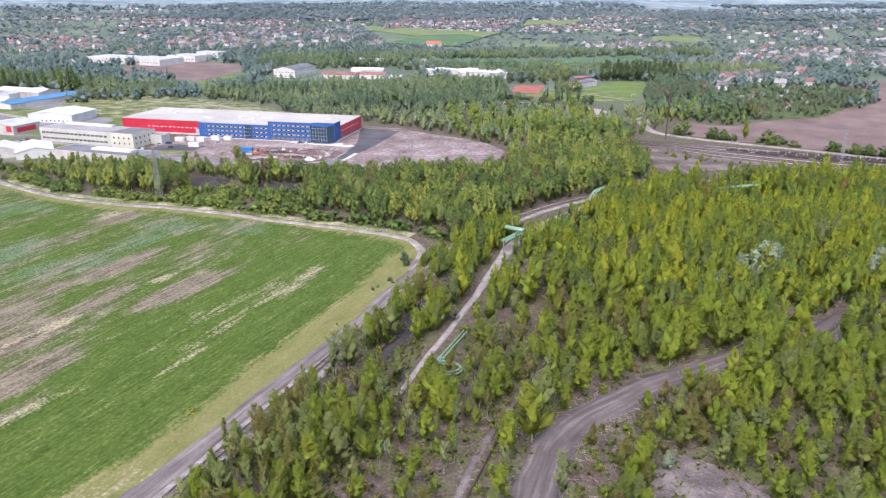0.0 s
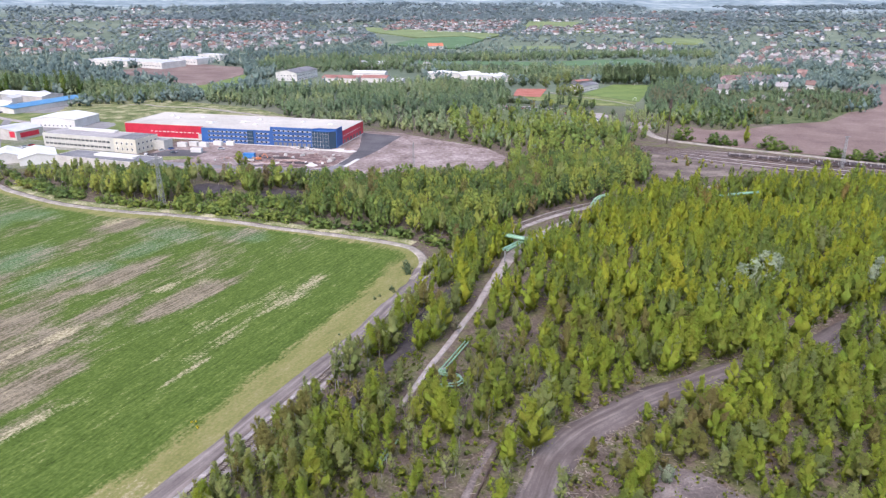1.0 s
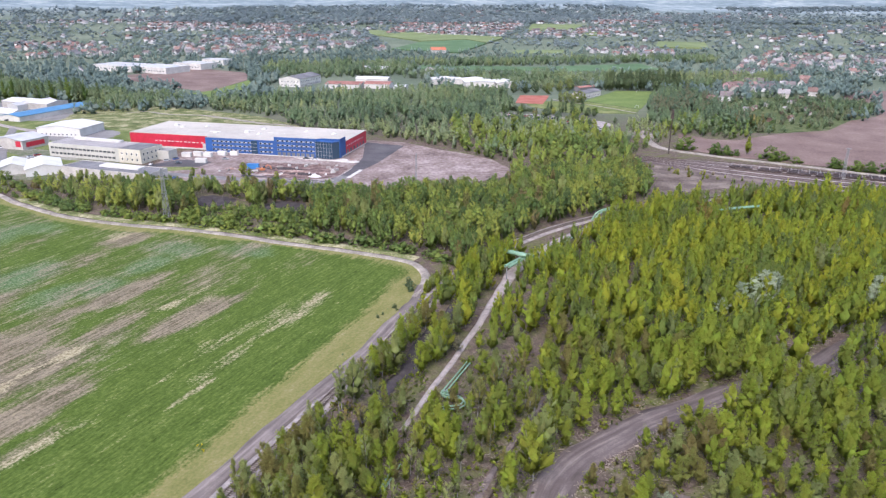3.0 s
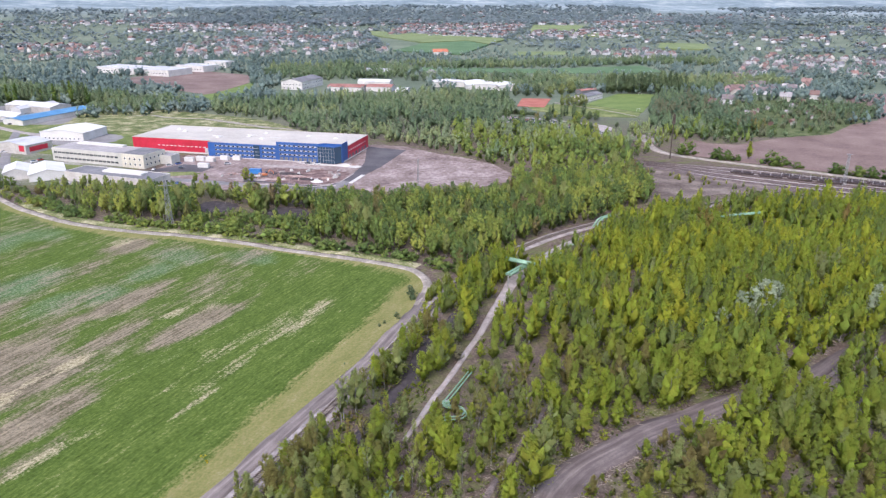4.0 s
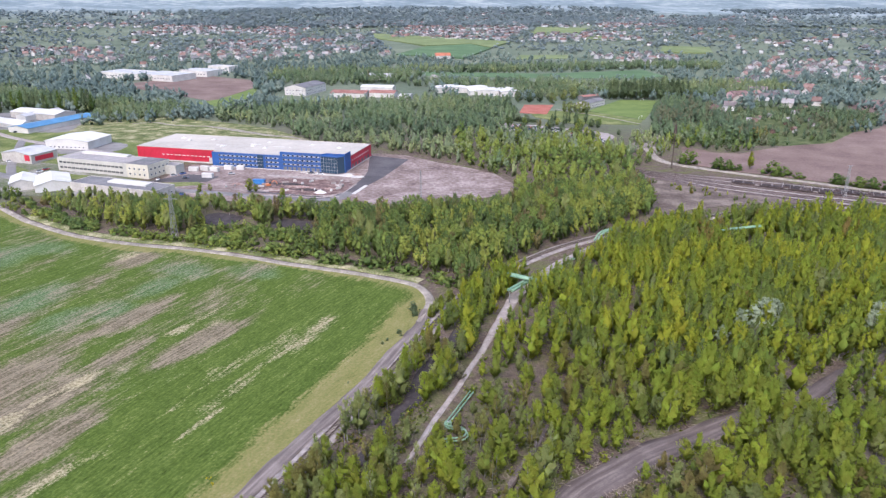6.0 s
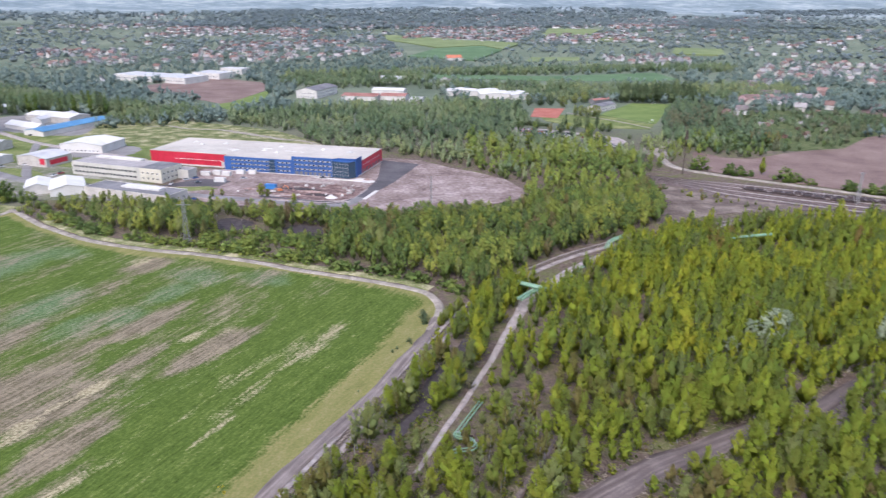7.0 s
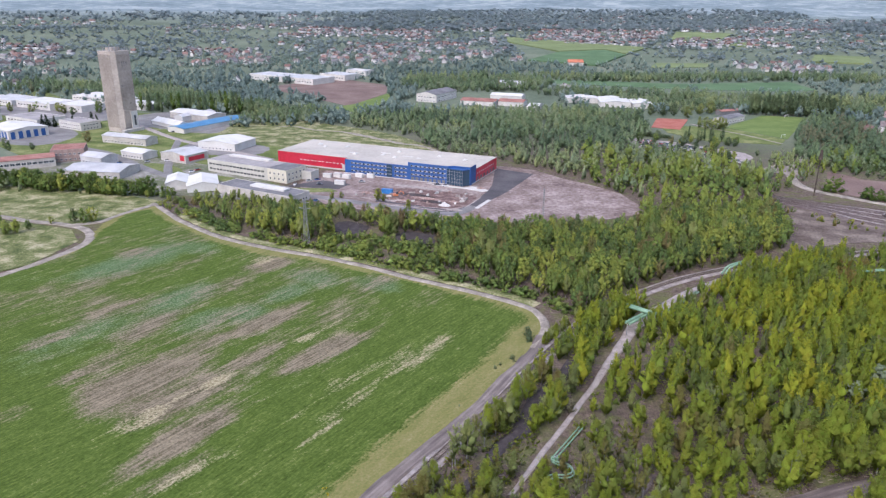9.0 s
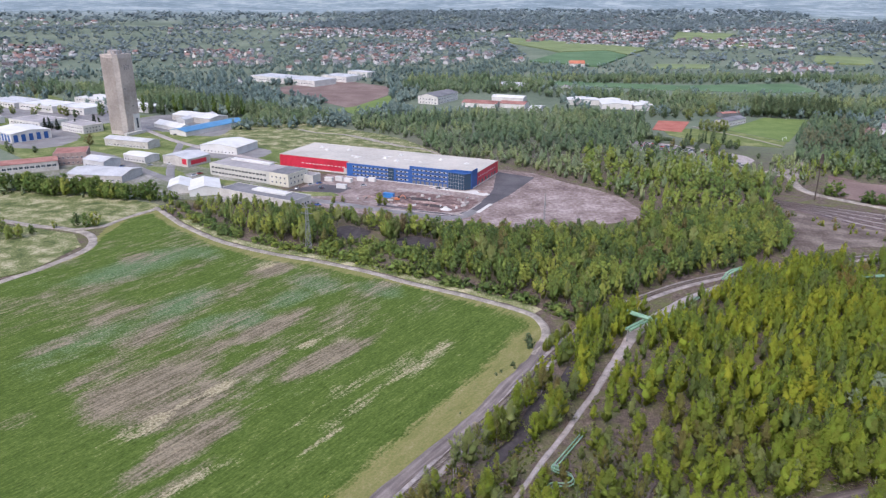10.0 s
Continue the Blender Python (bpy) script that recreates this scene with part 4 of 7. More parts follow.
LANES = [[(13, 172), (15, 178), (20, 197), (26, 212), (29, 228), (33, 245)], [(25, 174), (27, 183), (32, 213), (38, 238)]]
ROADS = [(DIRT_ROAD, 4.4), (RAIL_LINE, 2.6), (PATH, 1.9), (CURVE[:10], 4.8), (CURVE[9:], 2.6), (SPOIL, 3.3), (LANES[0], 1.7), (LANES[1], 1.5), (FIELD_TRACK, 4.0), (LOOP, 4.0), (LINK, 3.5)]
CLEARINGS = [[(-2, 155), (6, 157), (7, 165), (10, 184), (4, 180), (-3, 166)], [(84, 262), (88, 270), (93, 272), (94, 262), (90, 257)], [(62, 236), (65, 243), (69, 241), (67, 235)], [(36, 90), (39, 113), (45, 125), (52, 128), (59, 121), (66, 108), (68, 90)], [(98, 174), (104, 182), (113, 186), (112, 176), (106, 168)],
             [(-2, 153), (4, 153), (7, 184), (4, 187), (-1, 166)], [(-92, 342), (-68, 334), (-62, 346), (-88, 354)], [(-134, 352), (-118, 344), (-110, 358), (-128, 366)], [(-122, 352), (-108, 362), (-100, 345), (-116, 338)],
             [(-6, 92), (1, 113), (6, 128), (12, 141), (18, 153), (22, 150), (16, 138), (10, 126), (5, 111), (-1, 90)]]


def free(P):
    ok = clear(P, ROADS) & in_view(P)
    ok &= (away(P, RAIL_LINE) > 5.4) | ((P[:, 1] > 112) & (P[:, 1] < 152)) | (P[:, 1] > 225)
    ok &= (away(P, PATH) > 3.6) | (P[:, 1] < 168)
    for c in CLEARINGS:
        ok &= ~inside(P, c)
    return P[ok]


SLIM = Kind("birch_tree", "slim", 8, 34, 1700, 0.02, 0.2, L_SPRING, M_BIRCHBARK, 0.22, 0)
ASPEN = Kind("aspen_tree", "column", 6, 26, 1350, 0.02, 0.12, L_SPRING, M_BARK, 0.28, 0)
SPARSE = Kind("young_birch_tree", "airy", 6, 14, 620, 0.02, 0.3, L_SPRING, M_BIRCHBARK, 0.16, 0)
SLIM2 = Kind("birch_tree", "slim", 7, 24, 900, 0.025, 0.16, L_SPRING, M_BIRCHBARK, 0.27, 0)
ASPEN2 = Kind("aspen_tree", "column", 6, 20, 800, 0.025, 0.1, L_SPRING, M_BARK, 0.34, 0)
ROUND = Kind("maple_tree", "oval", 8, 34, 700, 0.028, 0.1, L_WOODS, M_BARK, 0.26, 0)
BIRCH = Kind("silver_birch_tree", "airy", 6, 24, 560, 0.026, 0.28, G_GREY, M_BIRCHBARK, 0.3, 0)
LINDEN = Kind("linden_tree", "round", 6, 30, 480, 0.034, 0.06, L_WOODS, M_BARK, 0.32, 0)
WILLOW = Kind("willow_tree", "round", 4, 44, 1000, 0.03, 0.06, L_WILLOW, M_BARK, 0.25, 0)
SHRUB = Kind("shrub", "bush", 6, 12, 170, 0.08, 0.0, L_SPRING, M_BARK, 0.34, 0)
HEDGE = Kind("shrub", "bush", 5, 20, 300, 0.06, 0.0, L_WOODS, M_BARK, 0.34, 0)
SPRUCE = Kind("spruce_tree", "cone", 3, 24, 300, 0.05, 0.06, L_CONIFER, M_BARK, 0.4, 0)
BLOSSOM = Kind("blossoming_tree", "round", 2, 22, 520, 0.036, 0.1, L_BLOSSOM, M_BARK, 0.26, 0)
MID_SLIM = [tree_arrays("slim", 300 + s, 12, 240, 0.036, 0.12, 0, 0.36) for s in range(6)] + [tree_arrays("column", 320 + s, 11, 200, 0.038, 0.05, 0, 0.5) for s in range(4)]
MID_ROUND = [tree_arrays("oval", 340 + s, 22, 240, 0.034, 0.08, 0, 0.32) for s in range(5)] + [tree_arrays("round", 350 + s, 26, 260, 0.036, 0.06, 0, 0.3) for s in range(3)]
FAR_ROUND = [tree_arrays("oval", 360 + s, 6, 10, 0.1, 0.03, 0, 0.6, False) for s in range(6)]
TINY = [tree_arrays("round", 380 + s, 3, 0, 0.2, 0.0, 0, 0.8, False) for s in range(6)]

# strip between the rails and the path, and the young wood behind it
STRIP = [(-66, 88), (-51, 112), (-36, 148), (-18, 194), (-9, 218), (10, 262), (20, 275), (34, 276), (24, 252), (10, 206), (-4, 166), (-22, 118), (-34, 88)]
YOUNG = [(-34, 88), (-22, 118), (-4, 166), (10, 206), (24, 252), (38, 274), (68, 314), (100, 340), (160, 366), (300, 380), (330, 300), (300, 150), (200, 88)]
P = free(scatter(STRIP, 3.0))
P = P[(rough_noise(P[:, 0], P[:, 1], 9, 11) > np.where(P[:, 1] < 175, 0.27, 0.2)) | (away(P, RAIL_LINE) < 6)]
H = rng.uniform(6.0, 11.5, len(P)) * (0.85 + 0.4 * rough_noise(P[:, 0], P[:, 1], 14, 12))
P2 = free(scatter(YOUNG, 4.1))
dens = 0.55 * rough_noise(P2[:, 0], P2[:, 1], 17, 13) + 0.45 * rough_noise(P2[:, 0], P2[:, 1], 7, 14)
P2 = P2[dens > np.where((P2[:, 1] < 175) & (P2[:, 0] < 60), 0.26, 0.26)]
H2 = rng.uniform(6.0, 13.0, len(P2)) * (0.75 + 0.5 * rough_noise(P2[:, 0], P2[:, 1], 22, 15))
H2 *= np.clip(0.6 + (P2[:, 1] - 100) / 260 + 0.2 * (P2[:, 0] > 56), 0.6, 1.05)
H2 *= np.where((away(P2, CURVE) < 14) & (P2[:, 0] > 24) & (P2[:, 0] < 72) & (P2[:, 1] < 131 + 0.68 * (P2[:, 0] - 25)), 0.55, 1)
H2 *= np.where(away(P2, PATH) < 9, 0.72, 1) * np.where((P2[:, 0] > 9 + (P2[:, 1] - 110) * 0.3) & (P2[:, 0] < 26) & (P2[:, 1] < 150), 1.45, 1)
allP, allH = np.concatenate([P, P2]), np.concatenate([H, H2])
order = np.argsort(allP[:, 1] + 0.25 * np.abs(allP[:, 0]))
near, rest = order[:740], order[740:]
mood = 0.45 * rough_noise(allP[:, 0], allP[:, 1], 24, 16) + 0.55 * rng.uniform(0, 1, len(allP))
mood += 0.05 * np.exp(-((allP[:, 0] - 75) / 40) ** 2 - ((allP[:, 1] - 150) / 60) ** 2) - 0.02 * (allP[:, 0] < 5) + 0.12 * np.clip((allP[:, 1] - 200) / 60, 0, 1)
for i, k in enumerate(near):
    (x, y), h = allP[k], allH[k]
    leaf = G_OLIVE if mood[k] < 0.24 else (G_FRESH if mood[k] < 0.56 else G_YELLOW)
    leaf = G_GREY if rng.uniform() < 0.15 else (G_OLIVE if x > 20 and y < 150 and rng.uniform() < 0.22 else leaf)
    leaf = (G_GREY, G_YELLOW, G_OLIVE, G_FRESH, G_FRESH, G_GREY)[rng.integers(6)] if x < -4 + (y - 166) * 0.36 else leaf
    bushy = rng.uniform(1.15, 1.4) if rng.uniform() < 0.2 else 1.0
    if h < 5.2:
        SHRUB.plant(x, y, h * 0.55, "low leafy shrub with fresh green shoots", "shrubs in the young wood", 1.0, leaf)
    elif y < 178 and x < 26 and rng.uniform() < 0.5:
        SPARSE.plant(x, y, h, "thin young birch with a light airy crown", "airy young birches", rng.uniform(1.1, 1.5), (G_GREY, G_OLIVE, leaf)[rng.integers(3)])
    elif i % 2:
        (SLIM if i < 300 else SLIM2).plant(x, y, h, "slender young birch with fresh yellow-green leaves", "young birches", rng.uniform(1.15, 1.5) * bushy, leaf)
    else:
        (ASPEN if i < 300 else ASPEN2).plant(x, y, h, "narrow young aspen in fresh spring leaf", "young aspens", rng.uniform(1.4, 1.9) * bushy, leaf)
tone = np.clip((mood - 0.2) * 1.4, 0, 1)
wood("young_wood", "dense young birch and aspen wood in spring leaf", MID_SLIM, allP[rest], allH[rest], J_SPRING, M_BIRCHBARK, tone[rest], rng.uniform(1.05, 1.5, len(rest)))

# low growth under and between the young trees
P3 = np.concatenate([scatter(STRIP, 1.6), scatter(YOUNG, 2.6)])
P3 = P3[clear(P3, [(DIRT_ROAD, 3.0), (RAIL_LINE, 1.8), (PATH, 2.2), (CURVE, 4.4), (SPOIL, 2.2)]) & in_view(P3) & (P3[:, 1] < 205)]
P3 = P3[rough_noise(P3[:, 0], P3[:, 1], 8, 18) > np.where(P3[:, 1] < 190, 0.3, 0.55)]
LOW = [tree_arrays("bush", 430 + s, 4, 30, 0.15, 0.0, 0, 0.32) for s in range(6)]
wood("undergrowth", "low brambles and saplings on the woodland floor", LOW, P3, rng.uniform(0.5, 2.2, len(P3)) * rng.uniform(0.6, 1.5, len(P3)), J_SPRING, M_BARK, rng.uniform(0.05, 0.8, len(P3)), rng.uniform(0.8, 1.4, len(P3)))
P4 = scatter([(-74, 100), (-60, 112), (-44, 150), (-30, 180), (-12, 228), (-10, 250), (-15, 256), (-22, 238), (-33, 203), (-45, 176), (-54, 152), (-64, 125), (-75, 112)], 2.6)
P4 = P4[clear(P4, [(DIRT_ROAD, 2.6)]) & (rng.uniform(0, 1, len(P4)) < 0.5)]
wood("grass_tufts", "dark grass tufts on the yellowish field verge", LOW, P4, rng.uniform(0.2, 0.6, len(P4)), J_WOODS, M_BARK, rng.uniform(0.05, 0.5, len(P4)))
# dead sticks along the haul road and among the birches
src = smooth_line(CURVE, 1.0)
q = np.concatenate([offset_line(src, s) for s in (-5.2, 5.2, 6.0)])
P5 = np.concatenate([q[rng.integers(len(q), size=1200)] + rng.normal(0, 0.9, (1200, 2)), np.stack([rng.uniform(-40, 70, 1400), rng.uniform(100, 165, 1400)], 1)])
P5 = P5[clear(P5, [(DIRT_ROAD, 3.0), (RAIL_LINE, 2.0)]) & (P5[:, 0] > -62 + (P5[:, 1] - 95) * 0.45) & (away(P5, CURVE) > 3.9)]
a, ln, el = rng.uniform(0, 6.28, len(P5)), rng.uniform(0.4, 1.6, len(P5)), rng.uniform(0.0, 0.25, len(P5))
dx, dy, w = np.cos(a) * ln, np.sin(a) * ln, 0.05
z0 = np.full(len(P5), 0.18)
c1 = np.stack([P5[:, 0], P5[:, 1], z0], 1)
c2 = np.stack([P5[:, 0] + dx, P5[:, 1] + dy, z0 + el], 1)
sd = np.stack([-np.sin(a) * w, np.cos(a) * w, 0 * a], 1)
hi = np.array([0, 0, 0.09])
sv = np.stack([c1 - sd, c1 + sd, c1 + hi, c2 - sd, c2 + sd, c2 + hi], 1).reshape(-1, 3)
b6 = (np.arange(len(P5)) * 6)[:, None]
sq = np.concatenate([b6 + np.array([[0, 3, 5, 2]]), b6 + np.array([[1, 2, 5, 4]]), b6 + np.array([[0, 1, 4, 3]])])
M_STICK = surface("bleached dead wood", (0.2, 0.165, 0.13), (0.33, 0.28, 0.23), (0.46, 0.4, 0.34), 0.6, 5.0, 0.9)
tagged(new("brushwood", quads("brushwood", sv, sq, [M_STICK])), "bleached dead sticks scattered on the soil", "brushwood", kind="stuff")

# taller belt between the field and the works
BELT = [(-246, 388), (-213, 353), (-183, 333), (-144, 321), (-97, 306), (-71, 296), (-40, 287), (-12, 274), (4, 262), (17, 283), (45, 316), (66, 332), (84, 345), (110, 372), (118, 440), (60, 412), (38, 396), (13, 382), (-40, 370), (-82, 366), (-115, 378), (-165, 386), (-205, 398)]
P = free(scatter(BELT, 4.5))
dep = away(P, FIELD_TRACK)
west = P[:, 0] < -30
chance = np.where(west, np.where(dep < 13, 0.8, np.where(dep < 18, 0.4, 0.95)), 0.85)
ok = rng.uniform(0, 1, len(P)) < chance
P, dep, west = P[ok], dep[ok], west[ok]
H = np.where(dep < 13, rng.uniform(1.8, 5.0, len(P)), rng.uniform(8.5, 15, len(P))) * np.where(P[:, 0] < -170, 0.8, 1.0)
H *= np.where(inside(P, [(-126, 300), (-128, 346), (-108, 346), (-64, 332), (-62, 290)]), 0.42, 1)
H *= np.where((P[:, 1] > 362) & (P[:, 0] < 40), 0.72, 1) * np.where(west & (dep >= 13) & (dep < 18), 0.5, 1)
sel = np.where((dep > 7) & (H >= 5.2))[0]
sel = sel[rng.permutation(len(sel))]
tone = np.clip(0.45 * rough_noise(P[:, 0], P[:, 1], 40, 17) + 0.75 * rng.uniform(0, 1, len(P)) - 0.08, 0, 1)
for k in sel[:260]:
    (x, y), h = P[k], H[k]
    if rng.uniform() < (0.62 if west[k] and x < -100 else 0.2):
        BIRCH.plant(x, y, h, "tall grey-green birch with a pale trunk", "birches beyond the field", rng.uniform(1.1, 1.5), G_GREY)
    else:
        ROUND.plant(x, y, h, "tall broadleaf tree in fresh leaf", "belt of trees beyond the field", rng.uniform(0.7, 1.0))
PB = free(scatter(BELT, 3.1))
LOWFRONT = [(-126, 300), (-128, 346), (-108, 346), (-64, 332), (-62, 290)]
PB = PB[((away(PB, FIELD_TRACK) < 14) | inside(PB, LOWFRONT)) & (rough_noise(PB[:, 0], PB[:, 1], 10, 51) > 0.33)]
HB = rng.uniform(1.4, 5.6, len(PB))
TB = np.clip(0.15 + 0.3 * rough_noise(PB[:, 0], PB[:, 1], 25, 52) + 0.35 * rng.uniform(0, 1, len(PB)), 0, 1)
MID_BUSH = [tree_arrays("bush", 450 + s, 8, 90, 0.085, 0.0, 0, 0.45) for s in range(6)]
wood("verge_bushes", "rounded green bushes along the farm track", MID_BUSH, PB, HB, J_WOODS, M_BARK, TB, rng.uniform(1.0, 1.6, len(PB)))
rest = np.setdiff1d(np.setdiff1d(np.arange(len(P)), sel[:260]), np.where(H < 5.2)[0])
wood("tree_belt", "belt of mixed trees and shrubs beyond the field", MID_ROUND, P[rest], H[rest], J_WOODS, M_BARK, tone[rest], rng.uniform(0.75, 1.1, len(rest)))

# woods behind the hall, by the railway, the allotments and the sports ground
WOODS_NEAR = [
    [(38, 412), (75, 360), (112, 385), (118, 462), (146, 505), (140, 540), (100, 565), (60, 540), (30, 480), (40, 440)],
    [(-66, 540), (-30, 520), (10, 487), (34, 450), (60, 530), (100, 568), (70, 640), (62, 700), (60, 760), (20, 800), (-40, 800), (-100, 770), (-180, 730), (-235, 705), (-222, 660), (-150, 620), (-105, 545)],
    [(-345, 690), (-330, 640), (-290, 660), (-250, 690), (-270, 725), (-330, 745), (-420, 790), (-520, 820), (-560, 780), (-500, 745), (-400, 715)],
    [(182, 672), (172, 600), (182, 556), (198, 536), (216, 531), (245, 551), (273, 565), (304, 574), (348, 623), (382, 645), (410, 695), (422, 735), (380, 760), (330, 790), (300, 720), (250, 800), (236, 800)],
    [(165, 840), (190, 822), (240, 816), (330, 830), (420, 890), (420, 960), (280, 960), (120, 950), (-30, 970), (-60, 930), (30, 890), (110, 800)],
    [(-20, 1085), (130, 1105), (300, 1165), (420, 1150), (460, 1240), (300, 1230), (120, 1180), (-100, 1140)],
    [(-470, 690), (-445, 712), (-400, 716), (-345, 704), (-318, 690), (-330, 730), (-420, 760), (-520, 770), (-620, 800), (-760, 820), (-760, 900), (-560, 900), (-430, 800)],
    [(128, 560), (150, 590), (176, 602), (190, 556), (166, 528), (152, 510), (140, 540)],
    [(-390, 384), (-340, 402), (-262, 402), (-250, 390), (-262, 385), (-340, 388), (-390, 372)],
    [(-230, 940), (-170, 925), (-60, 960), (-40, 1050), (-100, 1120), (-260, 1080), (-260, 1000)],
]
P = np.concatenate([scatter(w, 7.8 if i < 4 else 8.8) for i, w in enumerate(WOODS_NEAR)])
P = P[in_view(P, 40)]
garden = inside(P, WOODS_NEAR[3])
P = P[~garden | (rough_noise(P[:, 0], P[:, 1], 22, 27) > 0.28) | (P[:, 0] < 262)]
hole = [(40, 600), (140, 560), (145, 625), (85, 655), (50, 655)]
P = P[~inside(P, hole) & ~inside(P, [(60, 700), (70, 775), (125, 775), (175, 805), (140, 735), (178, 680), (165, 645), (80, 660)])]
H = rng.uniform(7, 14.5, len(P)) * (0.75 + 0.5 * rough_noise(P[:, 0], P[:, 1], 30, 21))
H *= np.where((P[:, 1] < 420) & (P[:, 0] < -200), 0.6, 1.0) * np.where((P[:, 0] > 262) & (P[:, 1] < 800), 0.65, 1.0)
tone = np.clip(0.75 * rough_noise(P[:, 0], P[:, 1], 45, 22) + 0.5 * rng.uniform(0, 1, len(P)) - 0.06 - 0.36 * inside(P, WOODS_NEAR[3]) + 0.26 * (P[:, 1] < 585), 0.06, 1)
FARMID = [tree_arrays("oval" if s % 2 else "round", 400 + s, 12, 74, 0.046, 0.02, 0, 0.37, False) for s in range(8)] + [tree_arrays("slim", 410 + s, 10, 74, 0.046, 0.04, 0, 0.45, False) for s in range(2)]
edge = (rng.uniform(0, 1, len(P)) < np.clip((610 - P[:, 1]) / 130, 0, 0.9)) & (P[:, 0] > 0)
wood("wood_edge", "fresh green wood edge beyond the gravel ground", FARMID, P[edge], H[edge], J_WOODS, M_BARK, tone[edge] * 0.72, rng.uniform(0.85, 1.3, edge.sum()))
# these leaf colours include a little painted distance haze
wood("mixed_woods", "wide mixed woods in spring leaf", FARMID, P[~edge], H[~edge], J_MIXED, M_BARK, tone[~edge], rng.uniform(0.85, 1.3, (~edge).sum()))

# far woods, hedges and garden trees to the hills, with haze in their leaf colours
KEEP_OUT = [[(-432, 926), (-263, 785), (-250, 900), (-269, 985), (-366, 1048)], [(-60, 1060), (125, 1030), (271, 1036), (310, 1060), (299, 1150), (130, 1090), (-40, 1110)],
            [(-110, 1425), (21, 1340), (82, 1600), (140, 1800), (-64, 2040), (-234, 2180), (-214, 2000)], [(300, 1900), (420, 1880), (430, 2050), (320, 2080)],
            [(168, 523), (168, 482), (275, 422), (560, 500), (620, 860), (470, 830), (441, 735), (372, 622), (303, 556)], [(-520, 990), (-400, 980), (-390, 1070), (-500, 1070)],
            [(-215, 800), (-180, 760), (-40, 810), (-20, 930), (-70, 960), (-200, 940)], [(-300, 750), (-240, 720), (-215, 830), (-260, 920), (-300, 860)], [(0, 820), (60, 810), (100, 920), (20, 940)], [(-60, 1000), (125, 980), (300, 990), (310, 1060), (-40, 1060)], [(-700, 480), (-330, 480), (-330, 690), (-700, 740)], [(40, 560), (140, 560), (240, 805), (190, 820), (120, 815), (60, 790)]]
VILLAGE = [[(-875, 955), (-800, 1010), (-865, 1050), (-1210, 1520), (-1425, 1575)], [(-705, 760), (-690, 790), (-775, 900), (-845, 925)], [(-700, 1170), (-555, 1225), (-680, 1500), (-890, 1520)], [(-870, 1935), (-395, 2000), (-480, 2440), (-915, 2400)],
           [(-475, 1245), (-390, 1240), (-265, 1350), (-360, 1810), (-640, 1835)], [(-260, 1315), (-190, 1370), (-165, 1735), (-365, 1855)], [(-170, 2000), (25, 1880), (180, 1815), (210, 2390), (145, 2480), (-155, 2480)], [(180, 1815), (465, 1845), (530, 2170), (240, 2100)],
           [(250, 1385), (335, 1215), (420, 1250), (390, 1465)], [(315, 840), (330, 790), (395, 850), (555, 915), (760, 1270), (545, 1340)], [(440, 2255), (745, 2485), (865, 2890), (540, 2700)]]
GREENS = [[(220, 2095), (305, 1930), (420, 2315), (270, 2405)], [(420, 1500), (520, 1480), (560, 1620), (470, 1660)], [(110, 1330), (210, 1360), (230, 1440), (130, 1430)], [(-1515, 2130), (-1475, 2420), (-1590, 2740), (-1665, 2475)]]
n = 17000
r = 700 * (3500 / 700) ** rng.uniform(0, 1, n) ** 0.9
az = rng.uniform(-0.83, 0.64, n)
P = np.stack([r * np.sin(az), r * np.cos(az)], 1)
for w in WOODS_NEAR + KEEP_OUT + GREENS:
    P = P[~inside(P, w)]
built = np.zeros(len(P), bool)
for w in VILLAGE:
    built |= inside(P, w)
P = P[~built | (rng.uniform(0, 1, len(P)) < 0.62)]
f = 0.5 * rough_noise(P[:, 0], P[:, 1], 420, 23) + 0.5 * rough_noise(P[:, 0], P[:, 1], 130, 24)
belt = np.exp(-((P[:, 1] - 2950 - 180 * np.sin(P[:, 0] / 500)) / 330) ** 2)
P = P[(f + belt * 0.5 > 0.42) | (rng.uniform(0, 1, len(P)) < 0.34)]
settled = (P[:, 1] > 1050) & (P[:, 1] < 2450)
H = rng.uniform(8, 16, len(P)) * np.where(settled, 0.65, 0.9) * np.clip(0.9 + np.hypot(P[:, 0], P[:, 1]) / 6000, 0.9, 1.5)
tone = np.clip(0.5 * rough_noise(P[:, 0], P[:, 1], 260, 25) + 0.6 * rng.uniform(0, 1, len(P)) - 0.1, 0, 1)
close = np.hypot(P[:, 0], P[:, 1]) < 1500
wood("far_woods", "far woods and hedges in green tinted for haze", FAR_ROUND, P[close], H[close], foliage("hazed middle distance leaves", MID_HAZED, True, 0.5, 0.45, 0.1), M_BARK, tone[close], rng.uniform(0.9, 1.5, close.sum()))
wood("distant_woods", "distant dark woods on low hills, haze in their colour", TINY, P[~close], H[~close], J_FAR, M_BARK, tone[~close], rng.uniform(1.4, 2.6, (~close).sum()))
px, py = rng.uniform(-1050, 2300, 4600), 2480 + 1250 * rng.uniform(0, 1, 4600) ** 1.2
py = py + 0.05 * px
ok = (rough_noise(px, py, 420, 41) > 0.3) | (py < 2900)
ok &= ~((px > 400) & (py < 2950) & (rough_noise(px, py, 260, 42) > 0.5))
RP = np.stack([px, py], 1)[ok]
wood("forest_ridge", "long dark forest ridge in front of the hills, haze in its colour", TINY, RP, rng.uniform(11, 17, len(RP)), J_FAR, M_BARK, rng.uniform(0.0, 0.3, len(RP)), rng.uniform(1.8, 2.8, len(RP)))


